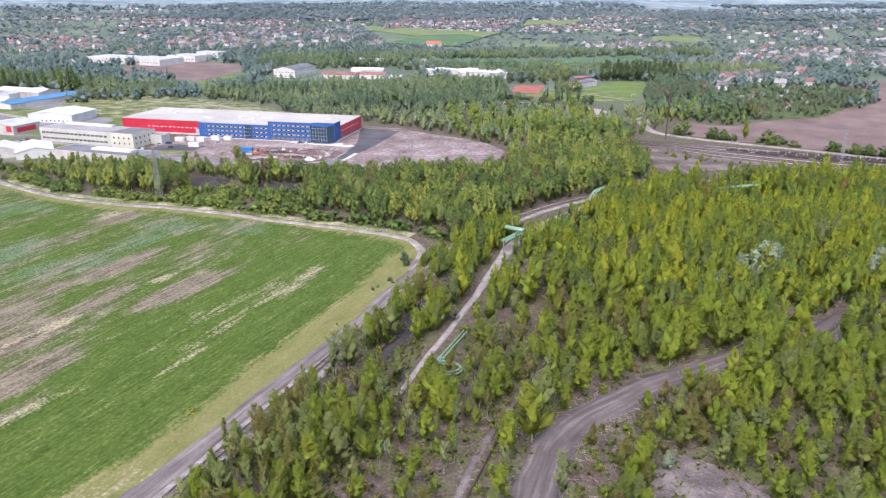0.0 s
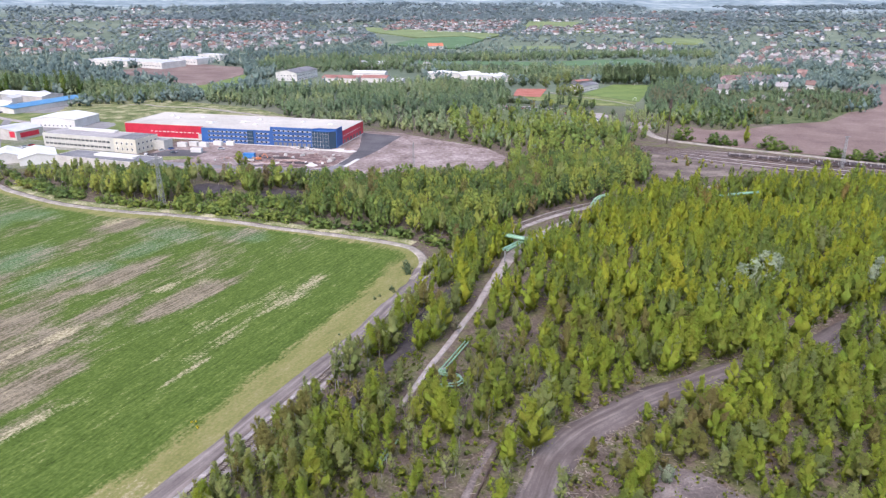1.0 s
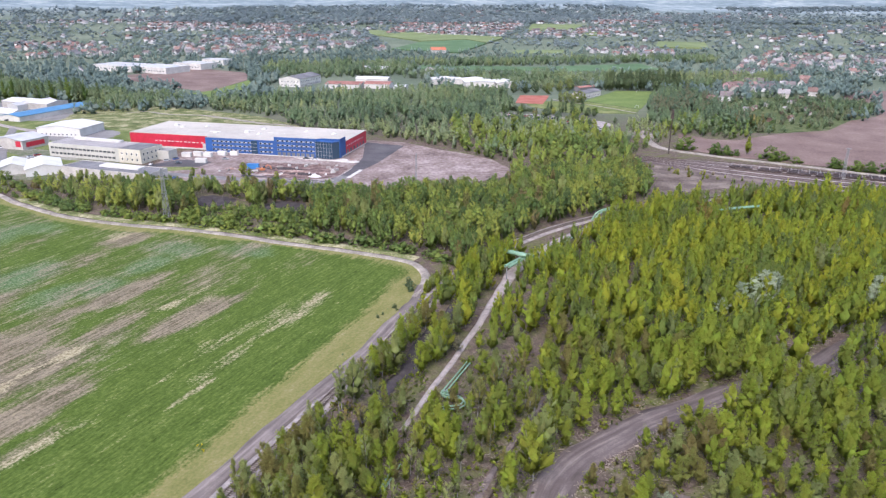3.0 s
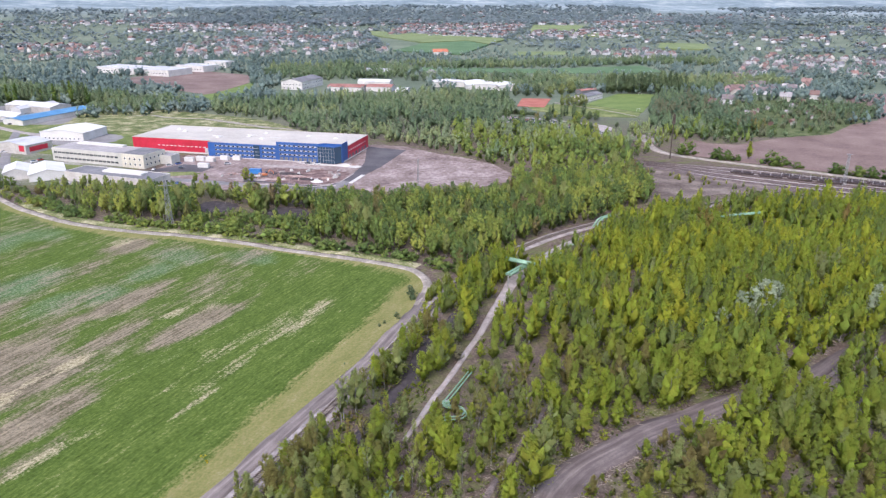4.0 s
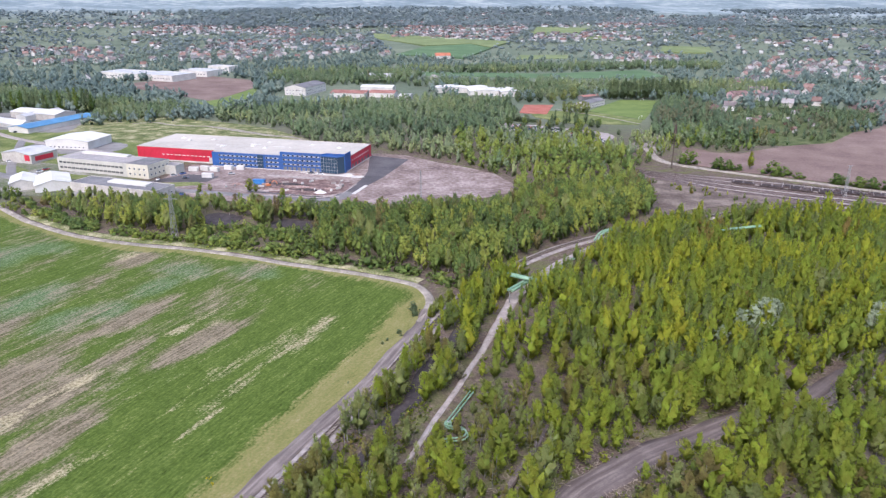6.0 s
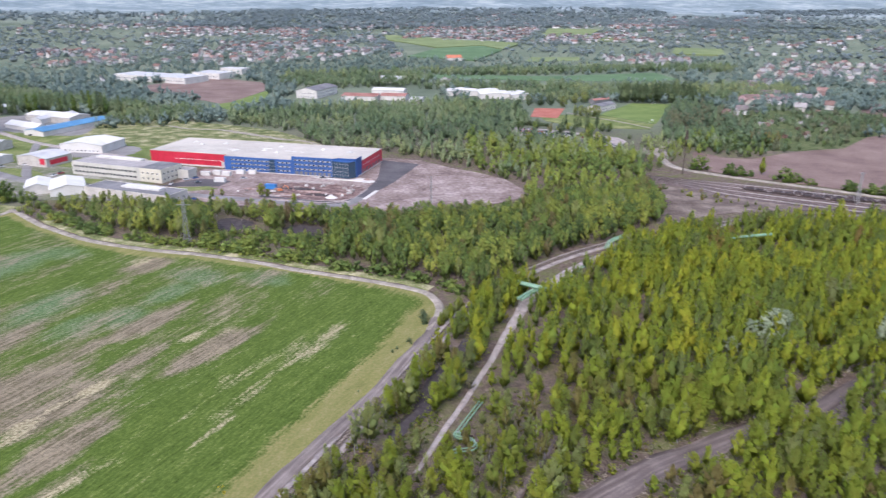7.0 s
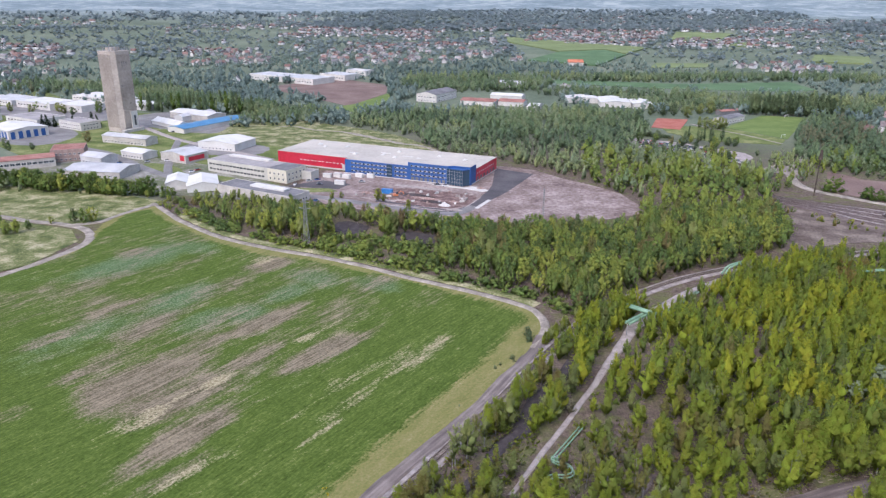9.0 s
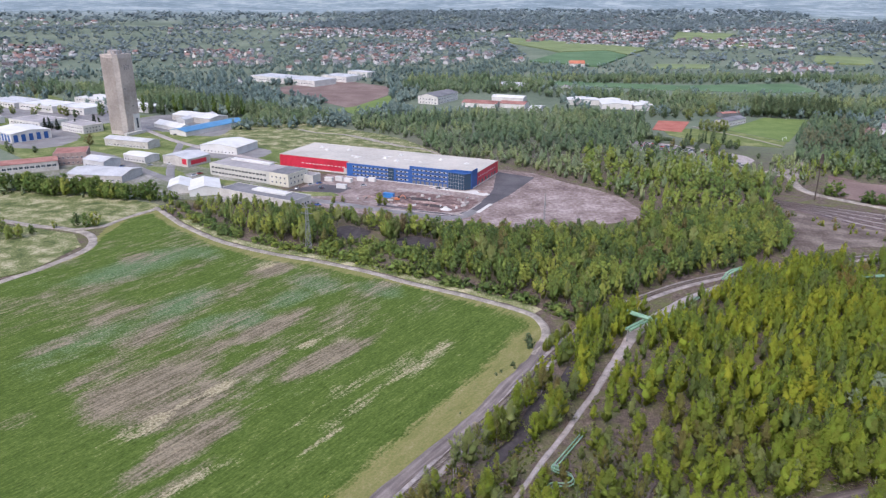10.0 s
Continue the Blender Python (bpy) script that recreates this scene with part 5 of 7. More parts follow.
# ---- buildings ----
M_RED = surface("red cladding", (0.36, 0.014, 0.03), (0.47, 0.02, 0.045), (0.54, 0.03, 0.06), 0.1, 1.0, 0.45, relief=0)
M_BLUE = surface("blue cladding", (0.012, 0.055, 0.18), (0.017, 0.077, 0.245), (0.025, 0.1, 0.3), 0.1, 1.0, 0.45, relief=0)
M_ROOF = surface("pale grey membrane roof", (0.330, 0.300, 0.256), (0.410, 0.379, 0.326), (0.480, 0.443, 0.381), 0.04, 0.4, 0.7, relief=0)
M_TIN = surface("weathered tin roof", (0.33, 0.328, 0.325), (0.43, 0.428, 0.422), (0.53, 0.527, 0.52), 0.1, 1.0, 0.5)
M_WHITE = surface("white render", (0.401, 0.389, 0.366), (0.506, 0.491, 0.457), (0.591, 0.575, 0.532), 0.15, 1.5, 0.85)
M_WHITETIN = surface("white sheet", (0.462, 0.453, 0.422), (0.559, 0.547, 0.510), (0.600, 0.600, 0.581), 0.1, 1.0, 0.6)
M_CREAM = surface("cream render", (0.360, 0.351, 0.317), (0.432, 0.423, 0.378), (0.504, 0.491, 0.440), 0.15, 1.5, 0.85)
M_PANEL = surface("grey panel wall", (0.340, 0.321, 0.290), (0.435, 0.413, 0.375), (0.529, 0.505, 0.452), 0.15, 1.2, 0.85)
M_FELT = surface("grey felt roof", (0.2, 0.19, 0.185), (0.28, 0.265, 0.26), (0.36, 0.345, 0.335), 0.08, 0.8, 0.9)
M_DARKFELT = surface("dark felt roof", (0.11, 0.11, 0.115), (0.16, 0.16, 0.165), (0.22, 0.22, 0.225), 0.08, 0.8, 0.9)
M_TILE = surface("red roof tiles", (0.1, 0.068, 0.06), (0.145, 0.1, 0.09), (0.2, 0.145, 0.13), 0.15, 2.0, 0.85, by_object=0.6)
M_BROWNTILE = surface("brown roof tiles", (0.1, 0.065, 0.05), (0.16, 0.105, 0.085), (0.24, 0.17, 0.14), 0.15, 2.0, 0.85, by_object=0.8)
M_RUSTROOF = surface("rusty red roof", (0.2, 0.09, 0.075), (0.28, 0.14, 0.115), (0.36, 0.2, 0.17), 0.1, 1.0, 0.85)
M_BLUEROOF = surface("bright blue roof", (0.04, 0.145, 0.27), (0.06, 0.19, 0.34), (0.09, 0.25, 0.41), 0.1, 1.0, 0.5)
M_TOWER = surface("streaked tower concrete", (0.302, 0.268, 0.237), (0.403, 0.358, 0.319), (0.504, 0.449, 0.402), 0.06, 0.5, 0.9)
M_FRAME = surface("white window frame", (0.6, 0.6, 0.6), (0.7, 0.7, 0.7), (0.78, 0.78, 0.78), 0.5, 4, 0.5, relief=0)
M_PIPE = surface("pale green pipe cladding", (0.109, 0.215, 0.129), (0.170, 0.296, 0.188), (0.245, 0.370, 0.258), 0.4, 3.0, 0.5)
M_STEEL = surface("grey galvanised steel", (0.25, 0.25, 0.25), (0.34, 0.34, 0.34), (0.44, 0.44, 0.43), 0.6, 5.0, 0.5, 0.6)
M_WAGON = surface("rust brown wagon", (0.045, 0.033, 0.033), (0.08, 0.058, 0.058), (0.14, 0.105, 0.1), 0.3, 3.0, 0.8, by_object=0.6)
M_WOODPOLE = surface("dark tarred timber", (0.04, 0.032, 0.027), (0.075, 0.06, 0.05), (0.12, 0.1, 0.08), 0.6, 5.0, 0.9)
m, n, l, b = nodes("window glass")
b.inputs["Base Color"].default_value = (0.03, 0.04, 0.05, 1)
b.inputs["Roughness"].default_value = 0.08
b.inputs["Specular IOR Level"].default_value = 0.8
M_GLASS = m


def place(a, c):
    """Pose with its origin at a and its x axis towards c; the length from a to c."""
    d = math.atan2(c[1] - a[1], c[0] - a[0])
    return pose(a[0], a[1], 0, 0, 0, math.degrees(d)), math.hypot(c[0] - a[0], c[1] - a[1])


WINDOWS = {}


def window(parent, x, y, z, w, h, face="front", frame=None):
    """A window: a frame that stands a little proud and a pane set back in it."""
    frame = frame or M_FRAME
    key = (round(w, 2), round(h, 2), frame.name)
    if key not in WINDOWS:
        t = 0.12
        g = Geo().box(-w / 2, w / 2, -0.08, 0.05, 0, t).box(-w / 2, w / 2, -0.08, 0.05, h - t, h).box(-w / 2, -w / 2 + t, -0.08, 0.05, t, h - t).box(w / 2 - t, w / 2, -0.08, 0.05, t, h - t)
        if w > 1.6:
            g.box(-t / 2, t / 2, -0.08, 0.05, t, h - t)
        WINDOWS[key] = (g.mesh("window", frame), Geo().box(-w / 2 + t, w / 2 - t, -0.03, 0.04, t, h - t).mesh("pane", M_GLASS))
    turn = {"front": 0, "right": 90, "back": 180, "left": 270}[face]
    ob = part("window", WINDOWS[key][0], frame, parent, m=pose(x, y, z, 0, 0, turn))
    part("pane", WINDOWS[key][1], M_GLASS, ob)
    return ob


def building(name, label, category, a, c, depth, height, wall, roof, rise=0.0, along="x", floors=0, win=(1.6, 1.4, 3.2), sides=("front",), group="", first=1.0, over=0.4, extra=None):
    """A block with walls, a flat or gabled roof, and rows of windows."""
    m0, w = place(a, c)
    ob = thing(name, label, category, m0, group)
    g = Geo().box(0, w, 0, depth, -0.3, height)
    if rise:
        g.gable_ends(0, w, 0, depth, height, rise, along)
    part("wall", g, wall, ob)
    if rise:
        part("roof", Geo().gable(0, w, 0, depth, height + 0.02, rise, over, along), roof, ob)
    else:
        rg = Geo().box(0.3, w - 0.3, 0.3, depth - 0.3, height + 0.003, height + 0.12)
        part("roof", rg, roof, ob)
        pg = Geo()
        for x0, x1, y0, y1 in ((0, w, 0, 0.3), (0, w, depth - 0.3, depth), (0, 0.3, 0.3, depth - 0.3), (w - 0.3, w, 0.3, depth - 0.3)):
            pg.box(x0 - 0.05, x1 + 0.05, y0 - 0.05, y1 + 0.05, height + 0.001, height + 0.35)
        part("parapet", pg, wall, ob)
    if floors:
        step = (height - first) / floors
        for s in sides:
            span = w if s in ("front", "back") else depth
            count = max(1, int((span - 1.5) / win[2]))
            for f in range(floors):
                for i in range(count):
                    p = span / 2 + (i - (count - 1) / 2) * win[2]
                    z = first + f * step
                    if s == "front":
                        window(ob, p, 0, z, win[0], win[1])
                    elif s == "right":
                        window(ob, w, p, z, win[0], win[1], "right")
                    elif s == "left":
                        window(ob, 0, p, z, win[0], win[1], "left")
    return ob


def gate(ob, x0, x1, h, mat, y=-0.06, label=""):
    return part("gate", Geo().box(x0, x1, y, 0.02, 0.05, h), mat, ob, label)


# the new hall: long pale roof, red sheet walls, blue office front with a glazed corner
A, C = (-224.0, 497.0), (-69.5, 461.5)
m0, LEN = place(A, C)
HH, HD, XB, XT = 9.3, 48.0, 62.0, LEN - 45.0
M_CYAN = nodes("blue green glazing")[0]
M_CYAN.node_tree.nodes["Principled BSDF"].inputs["Base Color"].default_value = (0.035, 0.065, 0.1, 1)
M_CYAN.node_tree.nodes["Principled BSDF"].inputs["Roughness"].default_value = 0.12
hall = thing("factory_hall", "long new factory hall with red walls and a blue office front", "factory", m0)
part("wall", Geo().box(0, LEN, 0, HD, -0.3, HH), M_RED, hall, "red sheet cladding")
part("roof", Geo().box(0.4, LEN - 0.4, 0.4, HD - 0.4, HH + 0.003, HH + 0.15), M_ROOF, hall, "pale grey flat roof")
pg = Geo()
for x0, x1, y0, y1 in ((0, LEN, 0, 0.4), (0, LEN, HD - 0.4, HD), (0, 0.4, 0.4, HD - 0.4), (LEN - 0.4, LEN, 0.4, HD - 0.4)):
    pg.box(x0 - 0.04, x1 + 0.04, y0 - 0.04, y1 + 0.04, HH + 0.002, HH + 0.35)
part("parapet", pg, M_ROOF, hall)
part("plinth", Geo().box(-0.1, LEN + 0.1, -0.1, HD + 0.1, -0.2, 0.9), M_WHITE, hall, "white concrete plinth")
part("office_block", Geo().box(XB, XT, -5, -0.05, 0.2, HH + 0.25), M_BLUE, hall, "blue office cladding")
part("office_roof", Geo().box(XB + 0.3, XT, -4.7, 0.3, HH + 0.36, HH + 0.45), M_ROOF, hall)
part("office_block", Geo().prism([(XT, -6.5), (LEN - 15, -6.5), (LEN - 12, -3.5), (LEN + 0.06, -3.5), (LEN + 0.06, 7), (XT, 6)], 0.2, 12.6), M_BLUE, hall, "taller blue office cladding")
part("office_roof", Geo().prism([(XT + 0.3, -6.2), (LEN - 15.2, -6.2), (LEN - 12.2, -3.2), (LEN - 0.3, -3.2), (LEN - 0.3, 6.6), (XT + 0.3, 5.7)], 12.603, 12.75), M_ROOF, hall)
part("office_plinth", Geo().box(XB - 0.1, LEN - 15, -7.0, -6.55, -0.2, 0.5), M_WHITE, hall, "white concrete plinth")
glz = part("glass_corner", Geo().prism([(LEN - 15.5, -7.2), (LEN - 3.5, -8.6), (LEN - 0.4, -3.6), (LEN - 12, -3.56)], 0.3, 11.2), M_CYAN, hall, "dark blue-grey glazed entrance corner")
for i in range(7):
    f = i / 6
    part("mullion", Geo().box(-0.06, 0.06, -0.08, 0.04, 0.3, 11.2), M_STEEL, glz, m=pose(LEN - 15.5 + 12 * f, -7.22 - 1.4 * f, 0, 0, 0, -6.7))
for k in range(4):
    part("transom", Geo().box(0, 12.08, -0.1, 0.04, 2.4 + 2.4 * k, 2.52 + 2.4 * k), M_STEEL, glz, m=pose(LEN - 15.5, -7.22, 0, 0, 0, -6.7))
part("glass_roof", Geo().prism([(LEN - 15.8, -7.4), (LEN - 3.3, -8.9), (LEN, -3.62), (LEN - 12, -3.58)], 11.205, 11.45), M_BLUE, glz)
PANEL = Geo().box(-0.7, 0.7, -0.07, 0.03, 0.35, 1.05).mesh("panel", M_PANEL)


def office_window(x, y, z):
    """A dark pane in a grey frame with a white panel beside it."""
    window(hall, x - 0.6, y, z, 1.5, 1.35, frame=M_STEEL)
    part("panel", PANEL, M_PANEL, hall, m=pose(x + 0.85, y, z))


for f in range(3):
    for i in range(9):
        office_window(XB + 6.5 + i * 3.3, -5, 1.3 + f * 2.75)
    for i in range(3):
        office_window(XT - 3.4 - 3.3 * i, -5, 1.3 + f * 2.75)
    for i in range(8):
        office_window(XT + 3.4 + i * 3.35, -6.5, 3.7 + f * 2.95)
# dark slabs stand for the shade inside the ground-floor openings
for i in range(8):
    part("loading_door", Geo().box(XT + 2.2 + i * 3.35, XT + 4.6 + i * 3.35, -6.58, -6.4, 0.55, 2.7), M_DARKFELT, hall, "dark slab for a shaded ground-floor opening")
part("glass_stair", Geo().box(XT - 17.5, XT - 13.2, -5.35, -4.9, 0.3, HH - 0.2), M_CYAN, hall, "blue-green glazed stair strip")
for k in range(3):
    part("stair_transom", Geo().box(XT - 17.5, XT - 13.2, -5.42, -5.36, 2.4 + 2.3 * k, 2.55 + 2.3 * k), M_STEEL, hall)
for i in range(12):
    part("wall_light", Geo().box(20 + i * 3.2, 21.6 + i * 3.2 + 0.5 * (i % 2), -0.09, 0.02, 4.3, 4.9), M_WHITETIN, hall, "pale window strip")
part("wall_panel", Geo().box(XB - 5.5, XB - 2.5, -0.1, 0.02, 0.95, 4.2), M_PANEL, hall, "grey gate panel")
for i in range(9):
    part("wall_light", Geo().box(LEN - 0.02, LEN + 0.09, 9 + i * 3.9, 10.6 + i * 3.9, 5.6, 6.3), M_WHITETIN, hall)
for i in range(6):
    part("side_door", Geo().box(LEN - 0.02, LEN + 0.1, 9 + i * 6.2, 12 + i * 6.2, 0.95, 3.3), M_DARKFELT, hall)
part("ramp", Geo().prism([(LEN - 30, -9.5), (LEN - 2, -10.5), (LEN + 2, -5), (LEN + 10, -5.5), (LEN + 16, -11), (LEN + 13, -15), (LEN - 2, -12.5), (LEN - 20, -12.8)], 0.1, 0.4), M_WHITE, hall, "white concrete forecourt")
for x, y in ((16, 34), (25, 27), (41, 34), (60, 13), (80, 20), (92, 15), (110, 17), (131, 14), (86, 34), (120, 32), (142, 28)):
    v = part("roof_vent", Geo().box(x - 1.5, x + 1.5, y - 1.5, y + 1.5, HH + 0.16, HH + 0.6), M_WHITETIN, hall, "white roof ventilator")
    part("cowl", Geo().tube([(x, y, HH + 0.6), (x, y, HH + 1.0), (x, y, HH + 1.3)], 1.2, 12, 0.45), M_WHITETIN, v)
for x, y in ((57, 17), (79, 26), (99, 22)):
    part("skylight", Geo().box(x - 4, x + 4, y - 0.7, y + 0.7, HH + 0.16, HH + 0.4), M_WHITETIN, hall, "white rooflight strip")

# the tall concrete winding tower
tower = thing("mine_tower", "tall grey ribbed concrete winding tower of a mine", "tower", pose(-420, 595, 0, 0, 0, 75))
TW, TD, TH = 18.4, 18.4, 71.0
part("shaft", Geo().prism([(-TW / 2, -TD / 2 + 3), (-TW / 2 + 3, -TD / 2), (TW / 2, -TD / 2), (TW / 2, TD / 2), (-TW / 2, TD / 2)], -0.3, TH), M_TOWER, tower)
rib_x = Geo().box(-0.26, 0.26, -0.5, 0, 4, TH - 1.5).mesh("rib", M_TOWER)
for i in range(14):
    part("rib", rib_x, M_TOWER, tower, m=pose(-TW / 2 + 3.6 + i * (TW - 4.2) / 13, -TD / 2 + 0.02, 0))
for i in range(14):
    part("rib", rib_x, M_TOWER, tower, m=pose(-TW / 2 + 0.02, -TD / 2 + 3.6 + i * (TD - 4.2) / 13, 0, 0, 0, 270))
part("parapet", Geo().prism([(-TW / 2 - 0.2, -TD / 2 + 2.9), (-TW / 2 + 2.9, -TD / 2 - 0.2), (TW / 2 + 0.2, -TD / 2 - 0.2), (TW / 2 + 0.2, TD / 2 + 0.2), (-TW / 2 - 0.2, TD / 2 + 0.2)], TH + 0.01, TH + 1.2), M_TOWER, tower)
for i, (x, y, hh) in enumerate([(-8.4, -5, 3.2), (-5, -8.4, 2.6), (-2, -8.4, 3.5), (3, -8.4, 2.5), (6, -8.4, 3.6), (8.4, -8.4, 3.0), (8.4, 3, 3.4), (0, 4, 5.5), (-8.4, 3, 4.0), (8, 8, 2.8)]):
    part("antenna", Geo().box(x - 0.35, x + 0.35, y - 0.35, y + 0.35, TH + 1.42, TH + 1.4 + hh), M_STEEL, tower)
part("lift_house", Geo().box(-4, 5, -3, 5, TH + 1.42, TH + 4.0), M_TOWER, tower)
for x, z, hh in ((-1, 58, 5), (1.2, 58, 5), (3.6, 58.5, 3.8)):
    part("opening", Geo().box(x, x + 1.3, -TD / 2 - 0.45, -TD / 2 + 0.1, z, z + hh), M_DARKFELT, tower, "dark narrow opening")
for x, z in ((-4.5, 41), (-3.2, 41), (2.2, 25), (3.8, 25)):
    part("opening", Geo().box(x, x + 0.9, -TD / 2 - 0.45, -TD / 2 + 0.1, z, z + 1.2), M_DARKFELT, tower)
part("entrance_wing", Geo().box(1, 8, -TD / 2 - 1.6, -TD / 2 - 0.45, 0.1, 18), M_WHITE, tower, "white rendered entrance strip")
part("entrance_glazing", Geo().box(3.6, 5.6, -TD / 2 - 1.75, -TD / 2 - 1.58, 5, 14.5), M_GLASS, tower)
part("base_block", Geo().box(-TW / 2 - 3, TW / 2 + 2, -TD / 2 - 5, -TD / 2 - 1.7, -0.2, 2.6), M_PANEL, tower, "low grey annexe")

# the works estate
b1 = building("office_building", "long cream office block with a grey flat roof", "office", (-263, 462), (-193, 439), 20, 8.4, M_CREAM, M_FELT)
part("roof_extension", Geo().box(6, 44, 15.5, 19.6, 8.55, 9.7), M_WHITETIN, b1, "white sheet roof extension")
M_BUTTER = surface("pale yellow render", (0.44, 0.42, 0.34), (0.53, 0.5, 0.41), (0.6, 0.57, 0.48), 0.2, 2.0, 0.85)
part("end_block", Geo().box(57, 73.95, -0.3, 20.3, -0.2, 8.78), M_BUTTER, b1, "pale yellow rendered end")
part("end_roof", Geo().box(57.3, 73.6, 0, 20, 8.783, 8.9), M_DARKFELT, b1)
for f in range(2):
    for i in range(16):
        window(b1, 3 + i * 3.3, 0, 1.6 + f * 3.5, 2.7, 1.5, frame=M_PANEL)
    for i in range(4):
        window(b1, 59.5 + i * 3.8, -0.3, 1.6 + f * 3.5, 1.5, 1.5)
    for i in range(5):
        window(b1, 73.95, 2.4 + i * 3.8, 1.6 + f * 3.5, 1.5, 1.5, "right")
building("annexe", "white box annexe beside the cream office block", "shed", (-191, 454), (-180, 451), 9, 5.6, M_CREAM, M_FELT)
b1 = building("workshop", "low grey workshop with a dark flat roof", "workshop", (-228, 409), (-169, 389), 17, 5.2, M_PANEL, M_DARKFELT, floors=1, sides=("right",), win=(1.5, 1.6, 2.6))
part("rooflight", Geo().box(22, 50, 7, 13, 5.35, 6.4), M_WHITETIN, b1, "white rooflight")
building("storage_tent", "white storage tent with a low pitched roof", "tent", (-246, 403), (-229, 413), 27, 4.2, M_WHITETIN, M_WHITETIN, 2.4, "y")
building("storage_shed", "white gabled storage shed", "shed", (-263, 406), (-251, 412), 22, 4.5, M_WHITE, M_WHITETIN, 2.2, "y", floors=1, sides=("right",))
b1 = building("white_hall", "white sheet-metal hall with a low gable", "hall", (-309, 531), (-274, 526), 30, 6.0, M_WHITETIN, M_WHITETIN, 2.2, "y", floors=1, sides=("front",), win=(1.4, 1.2, 3.4), first=1.0)
b1 = building("showroom", "grey showroom with a red glazed front", "showroom", (-316, 487), (-290, 478), 22, 6.2, M_PANEL, M_TIN, 1.8, "y")
part("red_front", Geo().box(21.5, 26.12, -0.15, 0.02, 2.0, 6.0), M_RED, b1, "red shop front")
part("red_side", Geo().box(26.4, 27.7, 3, 18, 1.6, 4.8), M_RED, b1, "red side glazing")
building("garage", "small white garage building", "garage", (-352, 490), (-329, 483), 14, 5.0, M_WHITE, M_WHITETIN, 1.2, "x", floors=1)
building("long_shed", "long grey shed with a tin roof", "shed", (-404, 540), (-357, 531), 14, 6.0, M_PANEL, M_TIN, 1.6, "x", floors=1, win=(2.2, 1.2, 3.6))
building("warehouse", "broad warehouse with a silver sheet roof", "warehouse", (-352, 424), (-310, 426), 26, 4.8, M_PANEL, M_TIN, 2.2, "x", floors=1, win=(2.4, 1.2, 4))
building("small_shed", "pale blue-grey gabled shed", "shed", (-370, 466), (-348, 460), 15, 5.5, M_TIN, M_TIN, 2.0, "x", floors=1)
building("brick_works", "long low works with a rusty red roof", "works", (-430, 408), (-380, 452), 18, 7.0, M_PANEL, M_RUSTROOF, 1.4, "x", floors=1, win=(3.0, 2.0, 3.6), first=3.0)
building("brick_works", "brick-red works block with a flat roof", "works", (-392, 462), (-372, 474), 24, 9.0, surface("dull brick", (0.22, 0.16, 0.14), (0.3, 0.22, 0.195), (0.37, 0.28, 0.25), 0.3, 3.0, 0.9), M_RUSTROOF, floors=2)
b1 = building("sports_shop", "white hall with blue glazed bays", "hall", (-524, 548), (-487, 529), 34, 8.0, M_WHITE, M_WHITETIN, 2.0, "x", floors=0)
for i in range(6):
    part("blue_bay", Geo().box(3 + i * 6.4, 6.4 + i * 6.4, -0.2, 0.02, 0.6, 6.8), M_BLUE, b1, "blue glazed bay")
for i in range(5):
    part("blue_bay", Geo().box(41.58, 41.85, 2 + i * 6.4, 5.5 + i * 6.4, 0.6, 6.8), M_BLUE, b1)
building("long_store", "long store with a bright blue roof", "store", (-356, 590), (-331, 661), 22, 4.2, M_WHITE, M_BLUEROOF, 1.6, "x", floors=0)
building("arched_store", "white low arched store", "store", (-414, 631), (-374, 609), 14, 3.4, M_WHITETIN, M_WHITETIN, 3.0, "x")
building("storage_hall", "pale storage hall with a white roof", "hall", (-419, 672), (-366, 652), 24, 5.6, M_PANEL, M_WHITETIN, 2.0, "x")
building("office_building", "white office block with ribbon windows", "office", (-488, 594), (-455, 581), 20, 7.4, M_WHITE, M_FELT, floors=2, sides=("front", "right"))
building("shed", "small white gabled shed near the tower", "shed", (-392, 650), (-378, 690), 12, 4.5, M_WHITETIN, M_TIN, 1.8)
for x, y, w, d, h, rf in ((-560, 610, 50, 30, 6, M_FELT), (-625, 700, 60, 34, 7, M_WHITETIN), (-568, 690, 45, 30, 7, M_WHITETIN), (-600, 760, 90, 34, 6, M_WHITETIN), (-690, 720, 60, 36, 6, M_TIN), (-640, 610, 60, 30, 6, M_FELT), (-515, 720, 50, 24, 6, M_WHITETIN)):
    building("warehouse", "pale flat-roofed warehouse beyond the tower", "warehouse", (x, y), (x + w * 0.95, y - w * 0.3), d, h, M_WHITE, rf, floors=1, win=(3, 1.5, 5), first=3.0, group="far warehouses")
building("white_works", "white works building with a grey gable roof", "works", (-196, 840), (-170, 832), 52, 9.0, M_WHITE, M_DARKFELT, 3.0, "y", floors=2, sides=("front", "right"), win=(2, 1.5, 4))
for x, y, w, d, mt in ((-140, 824, 42, 24, M_RUSTROOF), (-96, 826, 30, 20, M_RUSTROOF), (-112, 878, 40, 18, M_WHITETIN), (-60, 790, 12, 30, M_WHITETIN), (-132, 1003, 22, 40, M_TIN), (-108, 998, 22, 40, M_TIN)):
    building("works_shed", "low works shed with a sheet roof", "shed", (x, y), (x + w * 0.98, y - w * 0.15), d, 5.0, M_WHITE, mt, 2.0, group="sheds behind the woods")
for x, y, w, d in ((-19, 866, 36, 24), (20, 840, 34, 46), (56, 836, 22, 34)):
    building("white_works", "big white sheet-roofed works hall", "works", (x, y), (x + w, y + w * 0.1), d, 5.4, M_WHITE, M_WHITETIN, 1.6, "y")
